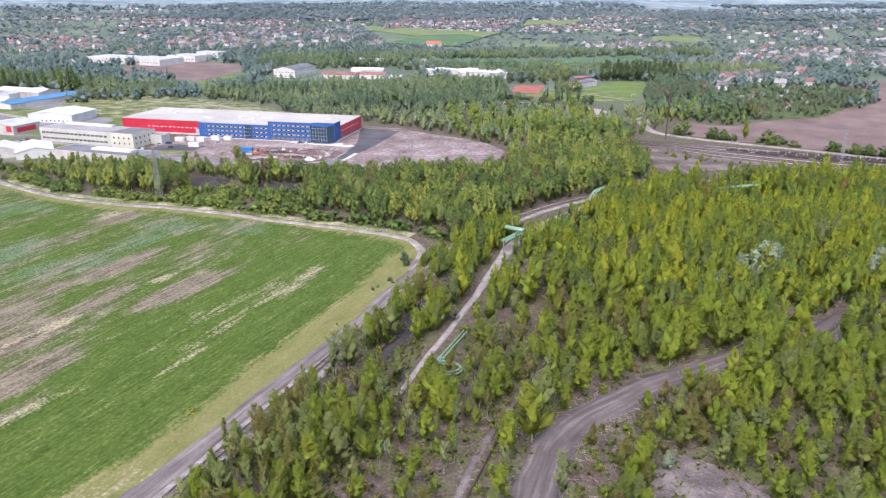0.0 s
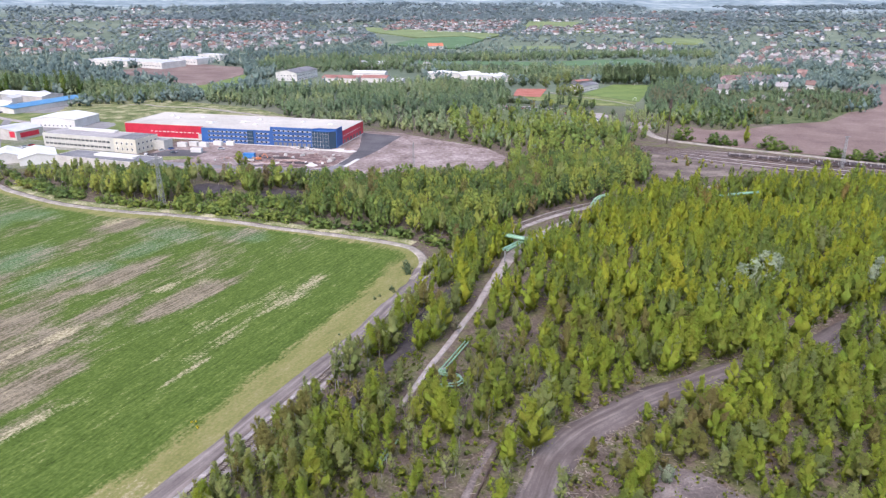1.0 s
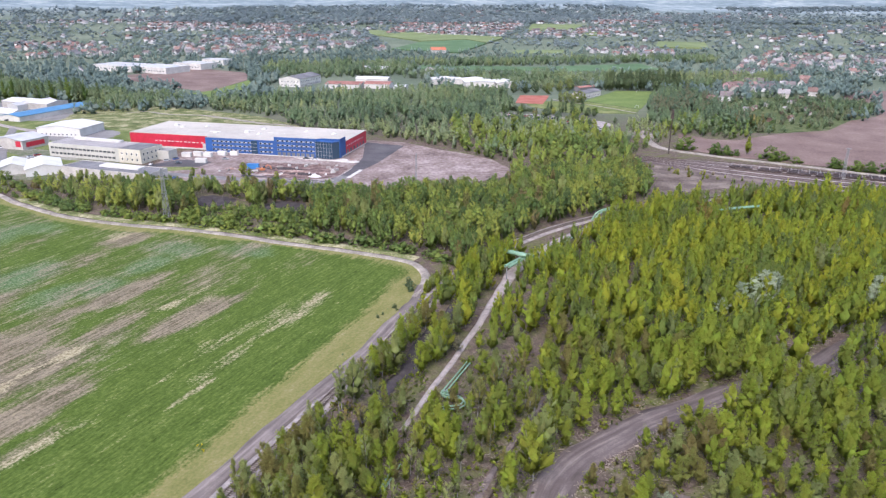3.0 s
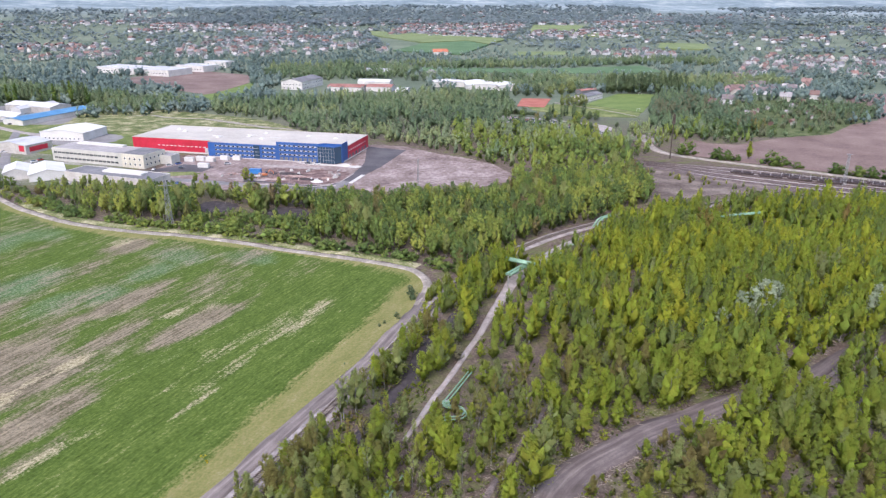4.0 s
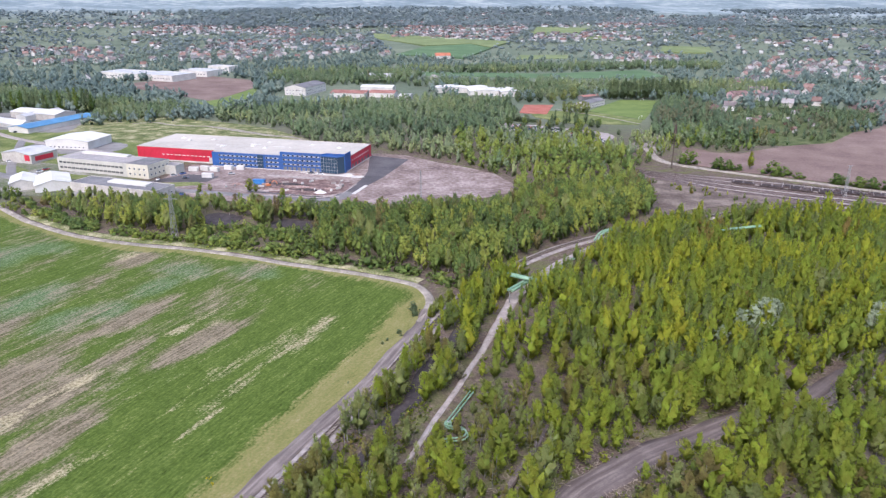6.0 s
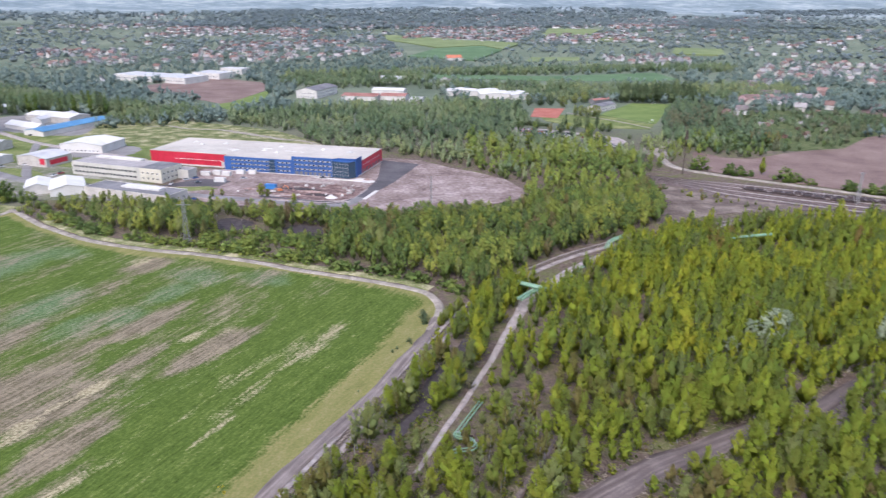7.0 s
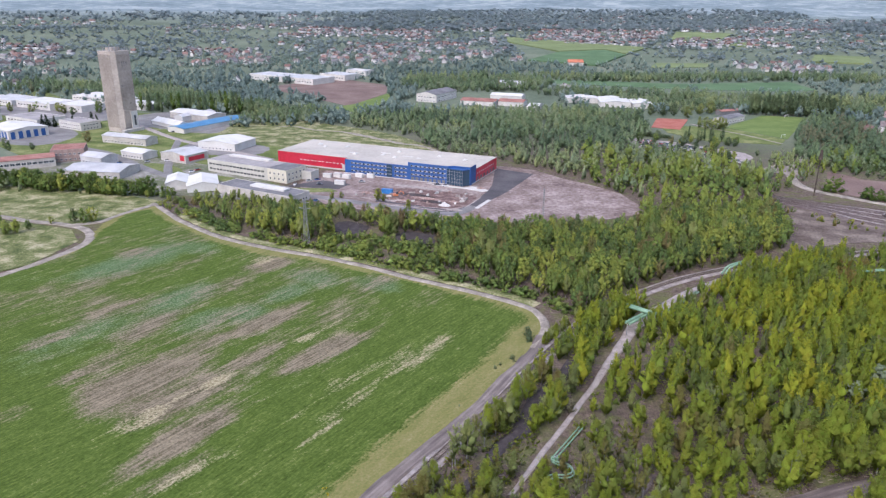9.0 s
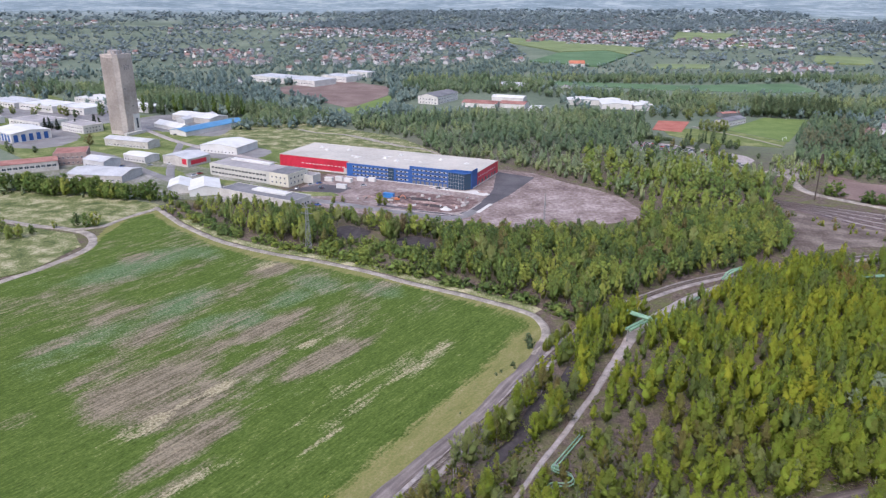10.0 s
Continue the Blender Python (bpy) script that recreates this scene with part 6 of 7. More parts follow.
for x, y, w, d in ((-493, 1012, 70, 40), (-428, 985, 60, 44), (-392, 1040, 50, 34), (-372, 1105, 40, 20)):
    building("warehouse", "long white warehouse behind the ploughed field", "warehouse", (x, y), (x + w * 0.92, y - w * 0.4), d, 8.0, M_WHITE, M_TIN, floors=1, win=(3, 1.4, 5), first=3, group="far warehouses")
building("clubhouse", "white clubhouse with a dark roof beside the pitch", "clubhouse", (141, 748), (164, 777), 14, 5.0, M_WHITE, M_DARKFELT, 1.6, "x", floors=1)
building("clubhouse", "dark red roofed stand behind the clubhouse", "clubhouse", (146, 806), (170, 822), 9, 4.0, M_DARKFELT, M_RUSTROOF, 1.2, "x")
building("villa", "pink villa with a white wing beside the gardens", "house", (312, 803), (330, 808), 14, 8.0, surface("pink render", (0.5, 0.3, 0.3), (0.6, 0.4, 0.39), (0.68, 0.48, 0.46), 0.2, 2.0, 0.85), M_TILE, 3.0, "x", floors=2)
building("farmhouse", "lone white house with an orange roof", "house", (-31, 1336), (-4, 1342), 14, 6.0, M_WHITE, surface("orange tiles", (0.3, 0.1, 0.06), (0.38, 0.14, 0.085), (0.46, 0.19, 0.12), 0.2, 2, 0.85), 4.5, "x")

# houses of the villages; render and tile colours are muted for distance haze
M_RENDER = surface("muted house render", (0.36, 0.36, 0.355), (0.47, 0.465, 0.46), (0.58, 0.575, 0.565), 0.2, 1.5, 0.85, by_object=0.5)
M_WARM = surface("warm house render", (0.36, 0.34, 0.3), (0.44, 0.415, 0.37), (0.54, 0.51, 0.46), 0.2, 1.5, 0.85, by_object=0.4)
M_MUTEDTILE = surface("muted red roof tiles", (0.135, 0.085, 0.073), (0.19, 0.125, 0.108), (0.25, 0.17, 0.15), 0.15, 2.0, 0.85, by_object=0.6)
M_GREYTILE = surface("grey brown roof tiles", (0.085, 0.075, 0.074), (0.13, 0.113, 0.11), (0.185, 0.165, 0.16), 0.15, 2.0, 0.85, by_object=0.6)
HOUSES = []
for wm, rm in ((M_WHITE, M_MUTEDTILE), (M_WARM, M_MUTEDTILE), (M_RENDER, M_GREYTILE), (M_WARM, M_FELT), (M_RENDER, M_GREYTILE), (M_RENDER, M_DARKFELT)):
    HOUSES.append((Geo().box(-5.5, 5.5, -4.5, 4.5, -1.5, 5.2).gable_ends(-5.5, 5.5, -4.5, 4.5, 5.2, 3.8).mesh("wall", wm), Geo().gable(-5.5, 5.5, -4.5, 4.5, 5.22, 3.8, 0.6).mesh("roof", rm),
                   Geo().box(1.5, 2.2, 0.6, 1.3, 7.0, 10.2).mesh("chimney", M_BROWNTILE)))
HLABEL = ["white house with a red tiled roof", "cream house with a red tiled roof", "white house with a brown tiled roof", "cream house with a grey roof", "grey house with a brown tiled roof", "grey house with a dark felt roof"]
spots_h = []
for w in VILLAGE:
    p = scatter(w, 25)
    p = p[(rng.uniform(0, 1, len(p)) < 0.75) & (rough_noise(p[:, 0], p[:, 1], 90, 34) > 0.36)]
    spots_h += [tuple(q) for q in p]
loose = np.stack([rng.uniform(-1300, 1300, 420), rng.uniform(960, 2400, 420)], 1)
for w in KEEP_OUT + WOODS_NEAR + GREENS:
    loose = loose[~inside(loose, w)]
spots_h += [tuple(q) for q in loose[rough_noise(loose[:, 0], loose[:, 1], 170, 31) > 0.5]]
spots_h.sort(key=lambda q: math.hypot(*q))
near_house = np.array(spots_h)[rng.integers(len(spots_h), size=5200)] + rng.normal(0, 15, (5200, 2))
near_house = near_house[np.hypot(near_house[:, 0], near_house[:, 1]) > 780]
# garden leaves share the palette that has haze painted in
wood("garden_trees", "garden trees and hedges between the village houses", TINY, near_house, rng.uniform(4.5, 10, len(near_house)), foliage("hazed garden leaves", MID_HAZED, True, 0.5, 0.45, 0.1), M_BARK, rng.uniform(0, 0.8, len(near_house)), rng.uniform(1.0, 1.7, len(near_house)))
for x, y in spots_h[:300]:
    k = int(rng.choice(6, p=[0.2, 0.14, 0.2, 0.17, 0.14, 0.15]))
    ob = thing("house", HLABEL[k] + " in the village", "house", pose(x, y, float(hills(x, y)), 0, 0, rng.uniform(0, 180)) @ Matrix.Diagonal((*(rng.uniform(0.75, 1.2, 2)), rng.uniform(0.75, 1.05), 1)), "village houses")
    for nm, me, mt in zip(("wall", "roof", "chimney"), HOUSES[k], (None, None, None)):
        part(nm, me, mt, ob)
V, Q, I = [], [], []
n = 900
az, r = rng.uniform(-0.8, 0.62, n), rng.uniform(2450, 3400, n)
hx, hy = r * np.sin(az), r * np.cos(az)
town = rough_noise(hx, hy, 380, 33) > 0.6
hx, hy = np.r_[hx[town], [q[0] for q in spots_h[300:]]], np.r_[hy[town], [q[1] for q in spots_h[300:]]]
ok = np.ones(len(hx), bool)
g = Geo().box(-6, 6, -5, 5, -3, 5).gable(-6, 6, -5, 5, 5.1, 4, 0.5)
gv, gq = np.array(g.v), np.array([q for q in g.f if len(q) == 4])
gi = np.array([0 if i < 6 else 1 for i in range(len(gq))])
for x, y in zip(hx[ok], hy[ok]):
    a, s = rng.uniform(0, 3.14), rng.uniform(0.7, 1.3)
    c, sn = math.cos(a) * s, math.sin(a) * s
    k0 = sum(len(q) for q in V)
    V.append(np.stack([gv[:, 0] * c - gv[:, 1] * sn + x, gv[:, 0] * sn + gv[:, 1] * c + y, gv[:, 2] + float(hills(x, y))], 1))
    Q.append(gq + k0)
    I.append(gi * int(rng.choice([1, 2, 3], p=[0.4, 0.25, 0.35])))
tagged(new("far_houses", quads("far_houses", np.concatenate(V), np.concatenate(Q), [M_RENDER, M_MUTEDTILE, M_FELT, M_GREYTILE], np.concatenate(I))), "scattered far village houses with red and grey roofs", "houses", kind="stuff")


# ---- rails, pipes, poles ----
def offset(line, d):
    c = np.asarray(line)
    t = np.gradient(c, axis=0)
    t /= np.linalg.norm(t, axis=1)[:, None]
    return c + np.stack([t[:, 1], -t[:, 0]], 1) * d


SLEEPER = Geo().box(-1.3, 1.3, -0.13, 0.13, 0, 0.16).mesh("sleeper", M_SLEEPER)


def rail_track(name, label, line, z, bed, bed_w, sleepers, first=0.0, group=""):
    c = smooth_line(line, 1.5)
    ob = thing(name, label, "railway track", group=group)
    ribbon("ballast_bed", line, bed_w, bed, z - 0.2, 0.12, parent=ob, crown=0.1)
    for d in (-0.75, 0.75):
        q = offset(c, d)
        g = Geo()
        L = np.column_stack([q, np.full(len(q), z + 0.1)])
        k = []
        nrm = offset(c, d + 0.06) - q
        for p, nn in zip(L, nrm):
            k += [(p[0] - nn[0], p[1] - nn[1], p[2]), (p[0] + nn[0], p[1] + nn[1], p[2]), (p[0] + nn[0], p[1] + nn[1], p[2] + 0.16), (p[0] - nn[0], p[1] - nn[1], p[2] + 0.16)]
        fs = [(4 * i + a, 4 * i + (a + 1) % 4, 4 * i + 4 + (a + 1) % 4, 4 * i + 4 + a) for i in range(len(L) - 1) for a in range(4)]
        part("rail", g.face_set(k, fs), M_RAIL, ob)
    if sleepers:
        seg = np.r_[0, np.cumsum(np.linalg.norm(np.diff(c, axis=0), axis=1))]
        rest = Geo()
        for i, s in enumerate(np.arange(first, seg[-1], 0.65)):
            x, y = np.interp(s, seg, c[:, 0]), np.interp(s, seg, c[:, 1])
            x2, y2 = np.interp(s + 0.5, seg, c[:, 0]), np.interp(s + 0.5, seg, c[:, 1])
            mm = pose(x, y, z - 0.05, 0, 0, math.degrees(math.atan2(y2 - y, x2 - x)) - 90)
            if i < sleepers:
                part("sleeper", SLEEPER, M_SLEEPER, ob, m=mm)
            else:
                rest.face_set([mm @ v.co for v in SLEEPER.vertices], [tuple(p.vertices) for p in SLEEPER.polygons])
        if rest.v:
            o = part("sleeper_row", rest, M_SLEEPER, ob)
            o["kind"] = "stuff"
    return ob


rail_track("railway_track", "single overgrown railway track on grey ballast", RAIL_LINE, 0.45, M_BALLAST, 5.6, 300, 20.0)
FAN = ([(108, 480), (129, 469), (153, 460), (185, 448), (214, 434), (234, 424), (259, 411), (340, 368)], [(105, 468), (120, 460), (141, 444), (159, 424), (186, 407), (212, 393), (242, 380), (330, 344)])
top_line, low_line = (np.array(q, float) for q in FAN)
for i in range(8):
    f = i / 7
    rail_track("yard_track", "rusty siding on dark ballast in the railway yard", [tuple(q) for q in top_line * (1 - f) + low_line * f], 0.4, M_YARDBED if i % 2 else M_BALLAST, 3.0, 0, group="sidings of the railway yard")


def on_siding(f, x):
    """A place on the siding that lies at the share f between the outer ones, and its bearing."""
    c = smooth_line([tuple(q) for q in top_line * (1 - f) + low_line * f], 1.0)
    k = int(np.argmin(np.abs(c[:, 0] - x)))
    d = c[min(k + 6, len(c) - 1)] - c[max(k - 6, 0)]
    return c[k], math.degrees(math.atan2(d[1], d[0]))


wag = thing("flat_wagon", "rust-brown four-axle flat wagon on the siding", "wagon", pose(0, 0, -50), "row of flat wagons")
part("deck", Geo().box(-7, 7, -1.4, 1.4, 1.05, 1.4), M_WAGON, wag)
part("side_frame", Geo().box(-6.8, 6.8, -1.3, -1.1, 0.7, 1.04).box(-6.8, 6.8, 1.1, 1.3, 0.7, 1.04), M_WAGON, wag)
for x in (-6.9, 6.7):
    part("end_board", Geo().box(x, x + 0.2, -1.35, 1.35, 1.41, 2.5), M_WAGON, wag)
for y in (-1.4, 1.3):
    for k in (0, 2, 4):
        part("stake", Geo().box(-6.0 + k * 2.9, -5.8 + k * 2.9, y, y + 0.1, 1.41, 2.6), M_STEEL, wag)
part("load", Geo().box(-5.4, -0.6, -1.1, 1.1, 1.41, 1.75).box(0.8, 5.6, -1.0, 1.0, 1.41, 1.7), M_BLACK, wag, "dark load on the deck")
whl = Geo().tube([(0, -0.07, 0), (0, 0.07, 0)], 0.46, 14).mesh("wheel", M_RAIL)
for x in (-5.6, -3.8, 3.8, 5.6):
    for y in (-0.75, 0.75):
        part("wheel", whl, M_RAIL, wag, m=pose(x, y, 0.62 + 0.4 - 0.26))
for x in (-4.7, 4.7):
    part("bogie", Geo().box(x - 1.6, x + 1.6, -1.0, 1.0, 0.5, 0.75), M_WAGON, wag)
berths = [(3 / 7, 182 + 14.2 * k) for k in range(4)] + [(2 / 7, 209 + 14.2 * k) for k in range(5)] + [(1 / 7, 238 + 14.2 * k) for k in range(3)]
for i, (f, x) in enumerate(berths):
    q, turn = on_siding(f, x)
    mm = pose(q[0], q[1], 0.45, 0, 0, turn)
    if i == 0:
        wag.matrix_basis = mm
    else:
        copy_thing(wag, mm)


def pipe_run(name, label, paths, r, posts=()):
    ob = thing(name, label, "pipeline")
    for p in paths:
        part("pipe", Geo().tube(p, r, 12), M_PIPE, ob)
    for x, y, h in posts:
        part("support", Geo().box(x - 0.2, x + 0.2, y - 0.2, y + 0.2, -0.2, h), M_STEEL, ob)
    return ob


def along(p, q, z, n=6):
    return [(p[0] + (q[0] - p[0]) * i / n, p[1] + (q[1] - p[1]) * i / n, z) for i in range(n + 1)]


pipe_run("green_pipeline", "pair of pale green district heating pipes beside the path", [along((-1.0 + d, 167.2 - d * 0.4), (6.0 + d, 183.5 - d * 0.4), 1.0, 8) for d in (0.0, 0.95)], 0.22, [(0.2, 168.6, 0.8), (3.0, 175, 0.8), (6.0, 182, 0.8)])
loop = smooth_line([(-1.0, 167.2), (-1.3, 165.6), (0.3, 164.9), (3.2, 164.4), (4.5, 162.6), (4.0, 160.6), (2.2, 159.6), (-0.8, 159.1), (-2.2, 157.4), (-3.6, 154.4)], 0.6)
pipe_run("pipe_loop", "bent pale green expansion loop of the heating pipes", [[(x, y, 1.3) for x, y in loop], [(x + 0.5, y - 0.95, 1.1) for x, y in loop]], 0.22, [(3.4, 163.4, 1.0), (-0.6, 158.8, 1.0)])
valve = thing("pipe_valve", "pale green valve block on the heating pipes", "valve", pose(-0.8, 166.6, 1.0))
part("body", Geo().box(-0.5, 1.4, -0.35, 0.35, -1.0, 0.5), M_PIPE, valve)
part("handwheel", Geo().box(0.2, 0.7, -0.25, 0.25, 0.5, 0.75), M_STEEL, valve)
pipe_run("green_pipeline", "pale green heating pipes half hidden by bushes", [along((-14.6 + d, 126 - d * 0.4), (-11.2 + d, 136 - d * 0.4), 0.8, 6) for d in (0.0, 0.9)], 0.22, [(-12.4, 133, 0.6), (-14.2, 127.5, 0.6)])
pipe_run("pipe_bridge", "pale green pipes crossing over the railway on posts", [along((22.5, 263.0), (33.0, 256.5), 6.6), along((22.9, 264.4), (33.6, 257.8), 6.6), along((22.0, 250.5), (31.0, 262.5), 5.2), along((23.3, 249.6), (32.2, 261.5), 5.2)], 0.55,
         [(22.6, 263.6, 6.0), (33.2, 257.2, 6.0), (22.6, 250.1, 4.6), (31.5, 261.9, 4.6)])
pipe_run("green_pipeline", "pale green heating pipes running into the young wood", [along((32, 262), (54, 297), 1.3, 8), along((33.0, 261.4), (55.0, 296.4), 1.3, 8)], 0.34, [(38, 271, 1.0), (46, 284, 1.0), (53, 295.5, 1.0)])
pipe_run("pipe_gantry", "raised pale green pipe gantry over the track", [[(66.5, 313, 4.0), (68.5, 314.5, 6.8)] + along((70.5, 316), (81.5, 326), 7.6), [(67.7, 312.2, 4.0), (69.7, 313.7, 6.8)] + along((71.7, 315.2), (82.7, 325.2), 7.6)], 0.45, [(68.5, 314, 6.2), (82, 325.6, 7.0)])
pipe_run("pipe_gantry", "pale green pipe run between the trees", [along((124, 322), (150, 330), 6.6), along((124.4, 320.8), (150.4, 328.8), 6.6)], 0.42, [(126, 322, 6.2), (148, 329, 6.2)])


def lattice_mast(x, y, h, w0, w1, label, arms=()):
    ob = thing("lattice_mast", label, "pylon", pose(x, y, 0))
    for sx in (-1, 1):
        for sy in (-1, 1):
            part("leg", Geo().tube([(sx * w0, sy * w0, -0.2), (sx * w1, sy * w1, h)], 0.09, 4), M_STEEL, ob)
    n = max(4, int(h / (w0 * 2.2)))
    for i in range(n):
        z0, z1 = h * i / n, h * (i + 1) / n
        a, c = w0 + (w1 - w0) * i / n, w0 + (w1 - w0) * (i + 1) / n
        g = Geo()
        for (sx, sy), (tx, ty) in (((-1, -1), (1, -1)), ((1, -1), (1, 1)), ((1, 1), (-1, 1)), ((-1, 1), (-1, -1))):
            g.tube([(sx * a, sy * a, z0), (tx * c, ty * c, z1)], 0.05, 4)
            g.tube([(tx * a, ty * a, z0), (sx * c, sy * c, z1)], 0.05, 4)
        part("brace", g, M_STEEL, ob)
    for z, L in arms:
        part("crossarm", Geo().box(-L, L, -0.15, 0.15, z, z + 0.25), M_STEEL, ob)
    return ob


lattice_mast(-133, 322, 25, 1.3, 0.35, "tall grey lattice power pylon at the field edge", ((20, 3.2), (23, 2.4)))
lattice_mast(231, 407, 19, 0.8, 0.4, "grey lattice lighting mast in the railway yard", ((18.6, 1.6),))
lattice_mast(-18, 400, 16, 0.5, 0.25, "slim grey mast on the gravel yard", ())
pole = thing("signal_mast", "dark timber mast overgrown beside the railway", "pole", pose(150, 478, 0))
part("shaft", Geo().tube([(0, 0, -0.2), (0, 0, 24)], 0.5, 8, 0.35), M_WOODPOLE, pole)
part("head", Geo().tube([(0, 0, 24), (0, 0, 30)], 1.3, 8, 0.7), M_WOODPOLE, pole)

for i in range(64):
    x, y = -385 + i * 2.15 + rng.uniform(-1, 1), 390 + rng.uniform(-3, 8)
    LINDEN.plant(x, y, rng.uniform(10, 15) * (1.0 if i < 56 else 0.5), "dark leafy tree in the row before the works", "tree row before the works", rng.uniform(0.9, 1.25), G_DEEP if i % 4 else None)

for i in range(34):
    f = i / 33
    x, y = 176 + 90 * f + rng.uniform(-2, 2), 812 + 14 * f
    ASPEN2.plant(x, y + rng.uniform(-4, 8), rng.uniform(17, 25), "tall dark poplar in the row behind the pitch", "poplars behind the pitch", 1.4, L_DARK)

# growth where the farm track meets the rails
for k in range(40):
    f, g = rng.uniform(0, 1), rng.uniform(-1, 1)
    x, y = -7.5 + 17 * f + g * (1.2 + 2.4 * f), 236 + 34 * f + g * 2.0
    if away(np.array([[x, y]]), RAIL_LINE)[0] < 2.6 or away(np.array([[x, y]]), FIELD_TRACK[:13])[0] < 2.8:
        continue
    h = rng.uniform(2.2, 6.5)
    if h < 4.2:
        SHRUB.plant(x, y, h * 0.7, "bushy green shrub beside the rails", "shrubs by the track bend", 0.9, G_FRESH if k % 2 else G_OLIVE)
    else:
        SLIM2.plant(x, y, h, "slender young birch beside the track bend", "young birches", rng.uniform(1.0, 1.4), G_FRESH if k % 3 else G_GREY)

for x, y, h in ((-121, 411, 9), (-117, 409, 6), (-145, 411, 5), (-98, 396, 7), (-150, 408, 6)):
    LINDEN.plant(x, y, h, "small yellow-green tree at the edge of the building site", "trees by the building site", 1.0, G_FRESH)
for x, y in scatter([(-252, 376), (-244, 392), (-226, 384), (-208, 362), (-214, 352), (-228, 358)], 6.0):
    HEDGE.plant(x, y, rng.uniform(2.0, 4.5), "rounded green bush at the corner of the farm track", "bushes at the track corner", rng.uniform(0.9, 1.3), L_WOODS)
# leafless thickets among the young trees
TWIGGY = Kind("bare_shrub", "bush", 4, 14, 60, 0.04, 0.0, G_GREY, M_STICK, 0.04, 0)
for x, y in ((-30, 131), (-28, 133), (-32, 127), (-27, 129), (-34, 125), (-25, 136), (-33, 130), (-22, 126), (-12, 132), (-10, 136), (4, 168), (6, 172), (9, 160), (74, 172), (77, 175), (80, 178), (-18, 118), (-38, 122), (-30, 121)):
    TWIGGY.plant(x, y, rng.uniform(3.0, 5.5), "leafless grey thicket with thin pale stems", "bare thickets", rng.uniform(0.7, 1.0))
for x, y, h, leaf in ((1.6, 162.0, 5.5, G_OLIVE), (-2.6, 160.6, 6.5, G_OLIVE), (2.6, 166.6, 4.5, G_FRESH), (6.4, 172.0, 5.0, G_GREY), (-3.0, 156.0, 5.5, G_FRESH), (6.2, 160.0, 5.0, G_FRESH), (-15.8, 124.5, 6.5, G_YELLOW), (-11.2, 130.6, 6.0, G_OLIVE), (-14.6, 130.2, 5.0, G_FRESH), (-17.5, 128, 6.5, G_OLIVE)):
    SLIM.plant(x, y, h, "slender young birch close beside the heating pipes", "young birches", rng.uniform(1.2, 1.6), leaf)

# single trees and shrubs that stand out
for x, y, h, w in ((107, 222, 17, 1.1), (113, 226, 15, 1.1), (100, 223, 12, 1.1), (152, 230, 12, 1.1), (146, 224, 11, 1.1), (91, 215, 9, 1.0), (72, 196, 8, 1.0), (120, 160, 7, 1.3), (128, 186, 8, 1.2)):
    WILLOW.plant(x, y, h, "broad silver-grey willow among young trees", "silver willows", w)
WILLOW.plant(46, 122, 5, "small silvery willow in the spoil clearing", "silver willows", 1.1)
BLOSSOM.plant(-24.2, 177, 6.5, "cream blossoming tree beside the railway", "blossoming trees", 0.9)
BLOSSOM.plant(3, 192, 6.0, "cream blossoming bush tree beside the path", "blossoming trees", 1.2)
for x, y, h in ((-276, 334, 9), (-269, 333, 10), (-266, 336, 10), (-296, 306, 8), (-293, 310, 9), (-299, 310, 8), (-303, 304, 7), (-290, 316, 7), (-286, 328, 5), (-308, 312, 8), (-315, 322, 8), (-320, 314, 9), (-246, 372, 4), (-241, 370, 3.5), (-236, 366, 3)):
    LINDEN.plant(x, y, h, "small round tree in the rough meadow", "meadow trees", 1.1)
for x, y, h in ((165, 493, 9), (182, 478, 7), (188, 475, 6), (194, 474, 4), (212, 461, 8), (218, 459, 6), (225, 452, 4), (242, 439, 6), (246, 436, 5), (252, 431, 6), (259, 428, 6), (266, 424, 6)):
    HEDGE.plant(x, y, h * 1.25, "large rounded bush at the edge of the brown field", "bushes beside the field", 1.35, G_DEEP)
ASPEN.plant(203, 478, 13, "single yellow-green tree at the edge of the brown field", "bushes beside the field", 1.6)
for x, y, h in ((-511, 599, 13), (-503, 597, 14), (-494, 595, 13), (-480, 603, 12), (-463, 609, 16), (-456, 607, 14), (41, 561, 12)):
    SPRUCE.plant(x, y, h, "dark green conical spruce beside the works", "spruces by the works", 1.1)
for x, y, h, lf in ((-553, 676, 12, G_GREY), (-540, 668, 11, None), (-524, 660, 10, L_DARK), (-504, 676, 16, None), (-606, 668, 11, G_GREY), (-575, 662, 11, G_GREY), (-590, 690, 10, None), (-619, 665, 12, L_DARK), (-640, 672, 12, None), (-573, 686, 9, None), (-660, 690, 12, L_DARK),
                    (-470, 505, 9, L_DARK), (-480, 497, 10, L_DARK), (-455, 492, 8, None), (-500, 510, 10, L_DARK), (-512, 520, 10, None), (-440, 500, 7, L_DARK)):
    LINDEN.plant(x, y, h, "leafy tree between the works buildings", "trees on the works estate", 1.2, lf)
for i in range(26):
    x, y = 47 + i * 1.25, 673 - i * 0.5 + rng.uniform(-1, 1)
    HEDGE.plant(x, y, rng.uniform(3, 4.5), "dark clipped hedge bush beside the clay court", "hedge by the court", 1.0, L_DARK)
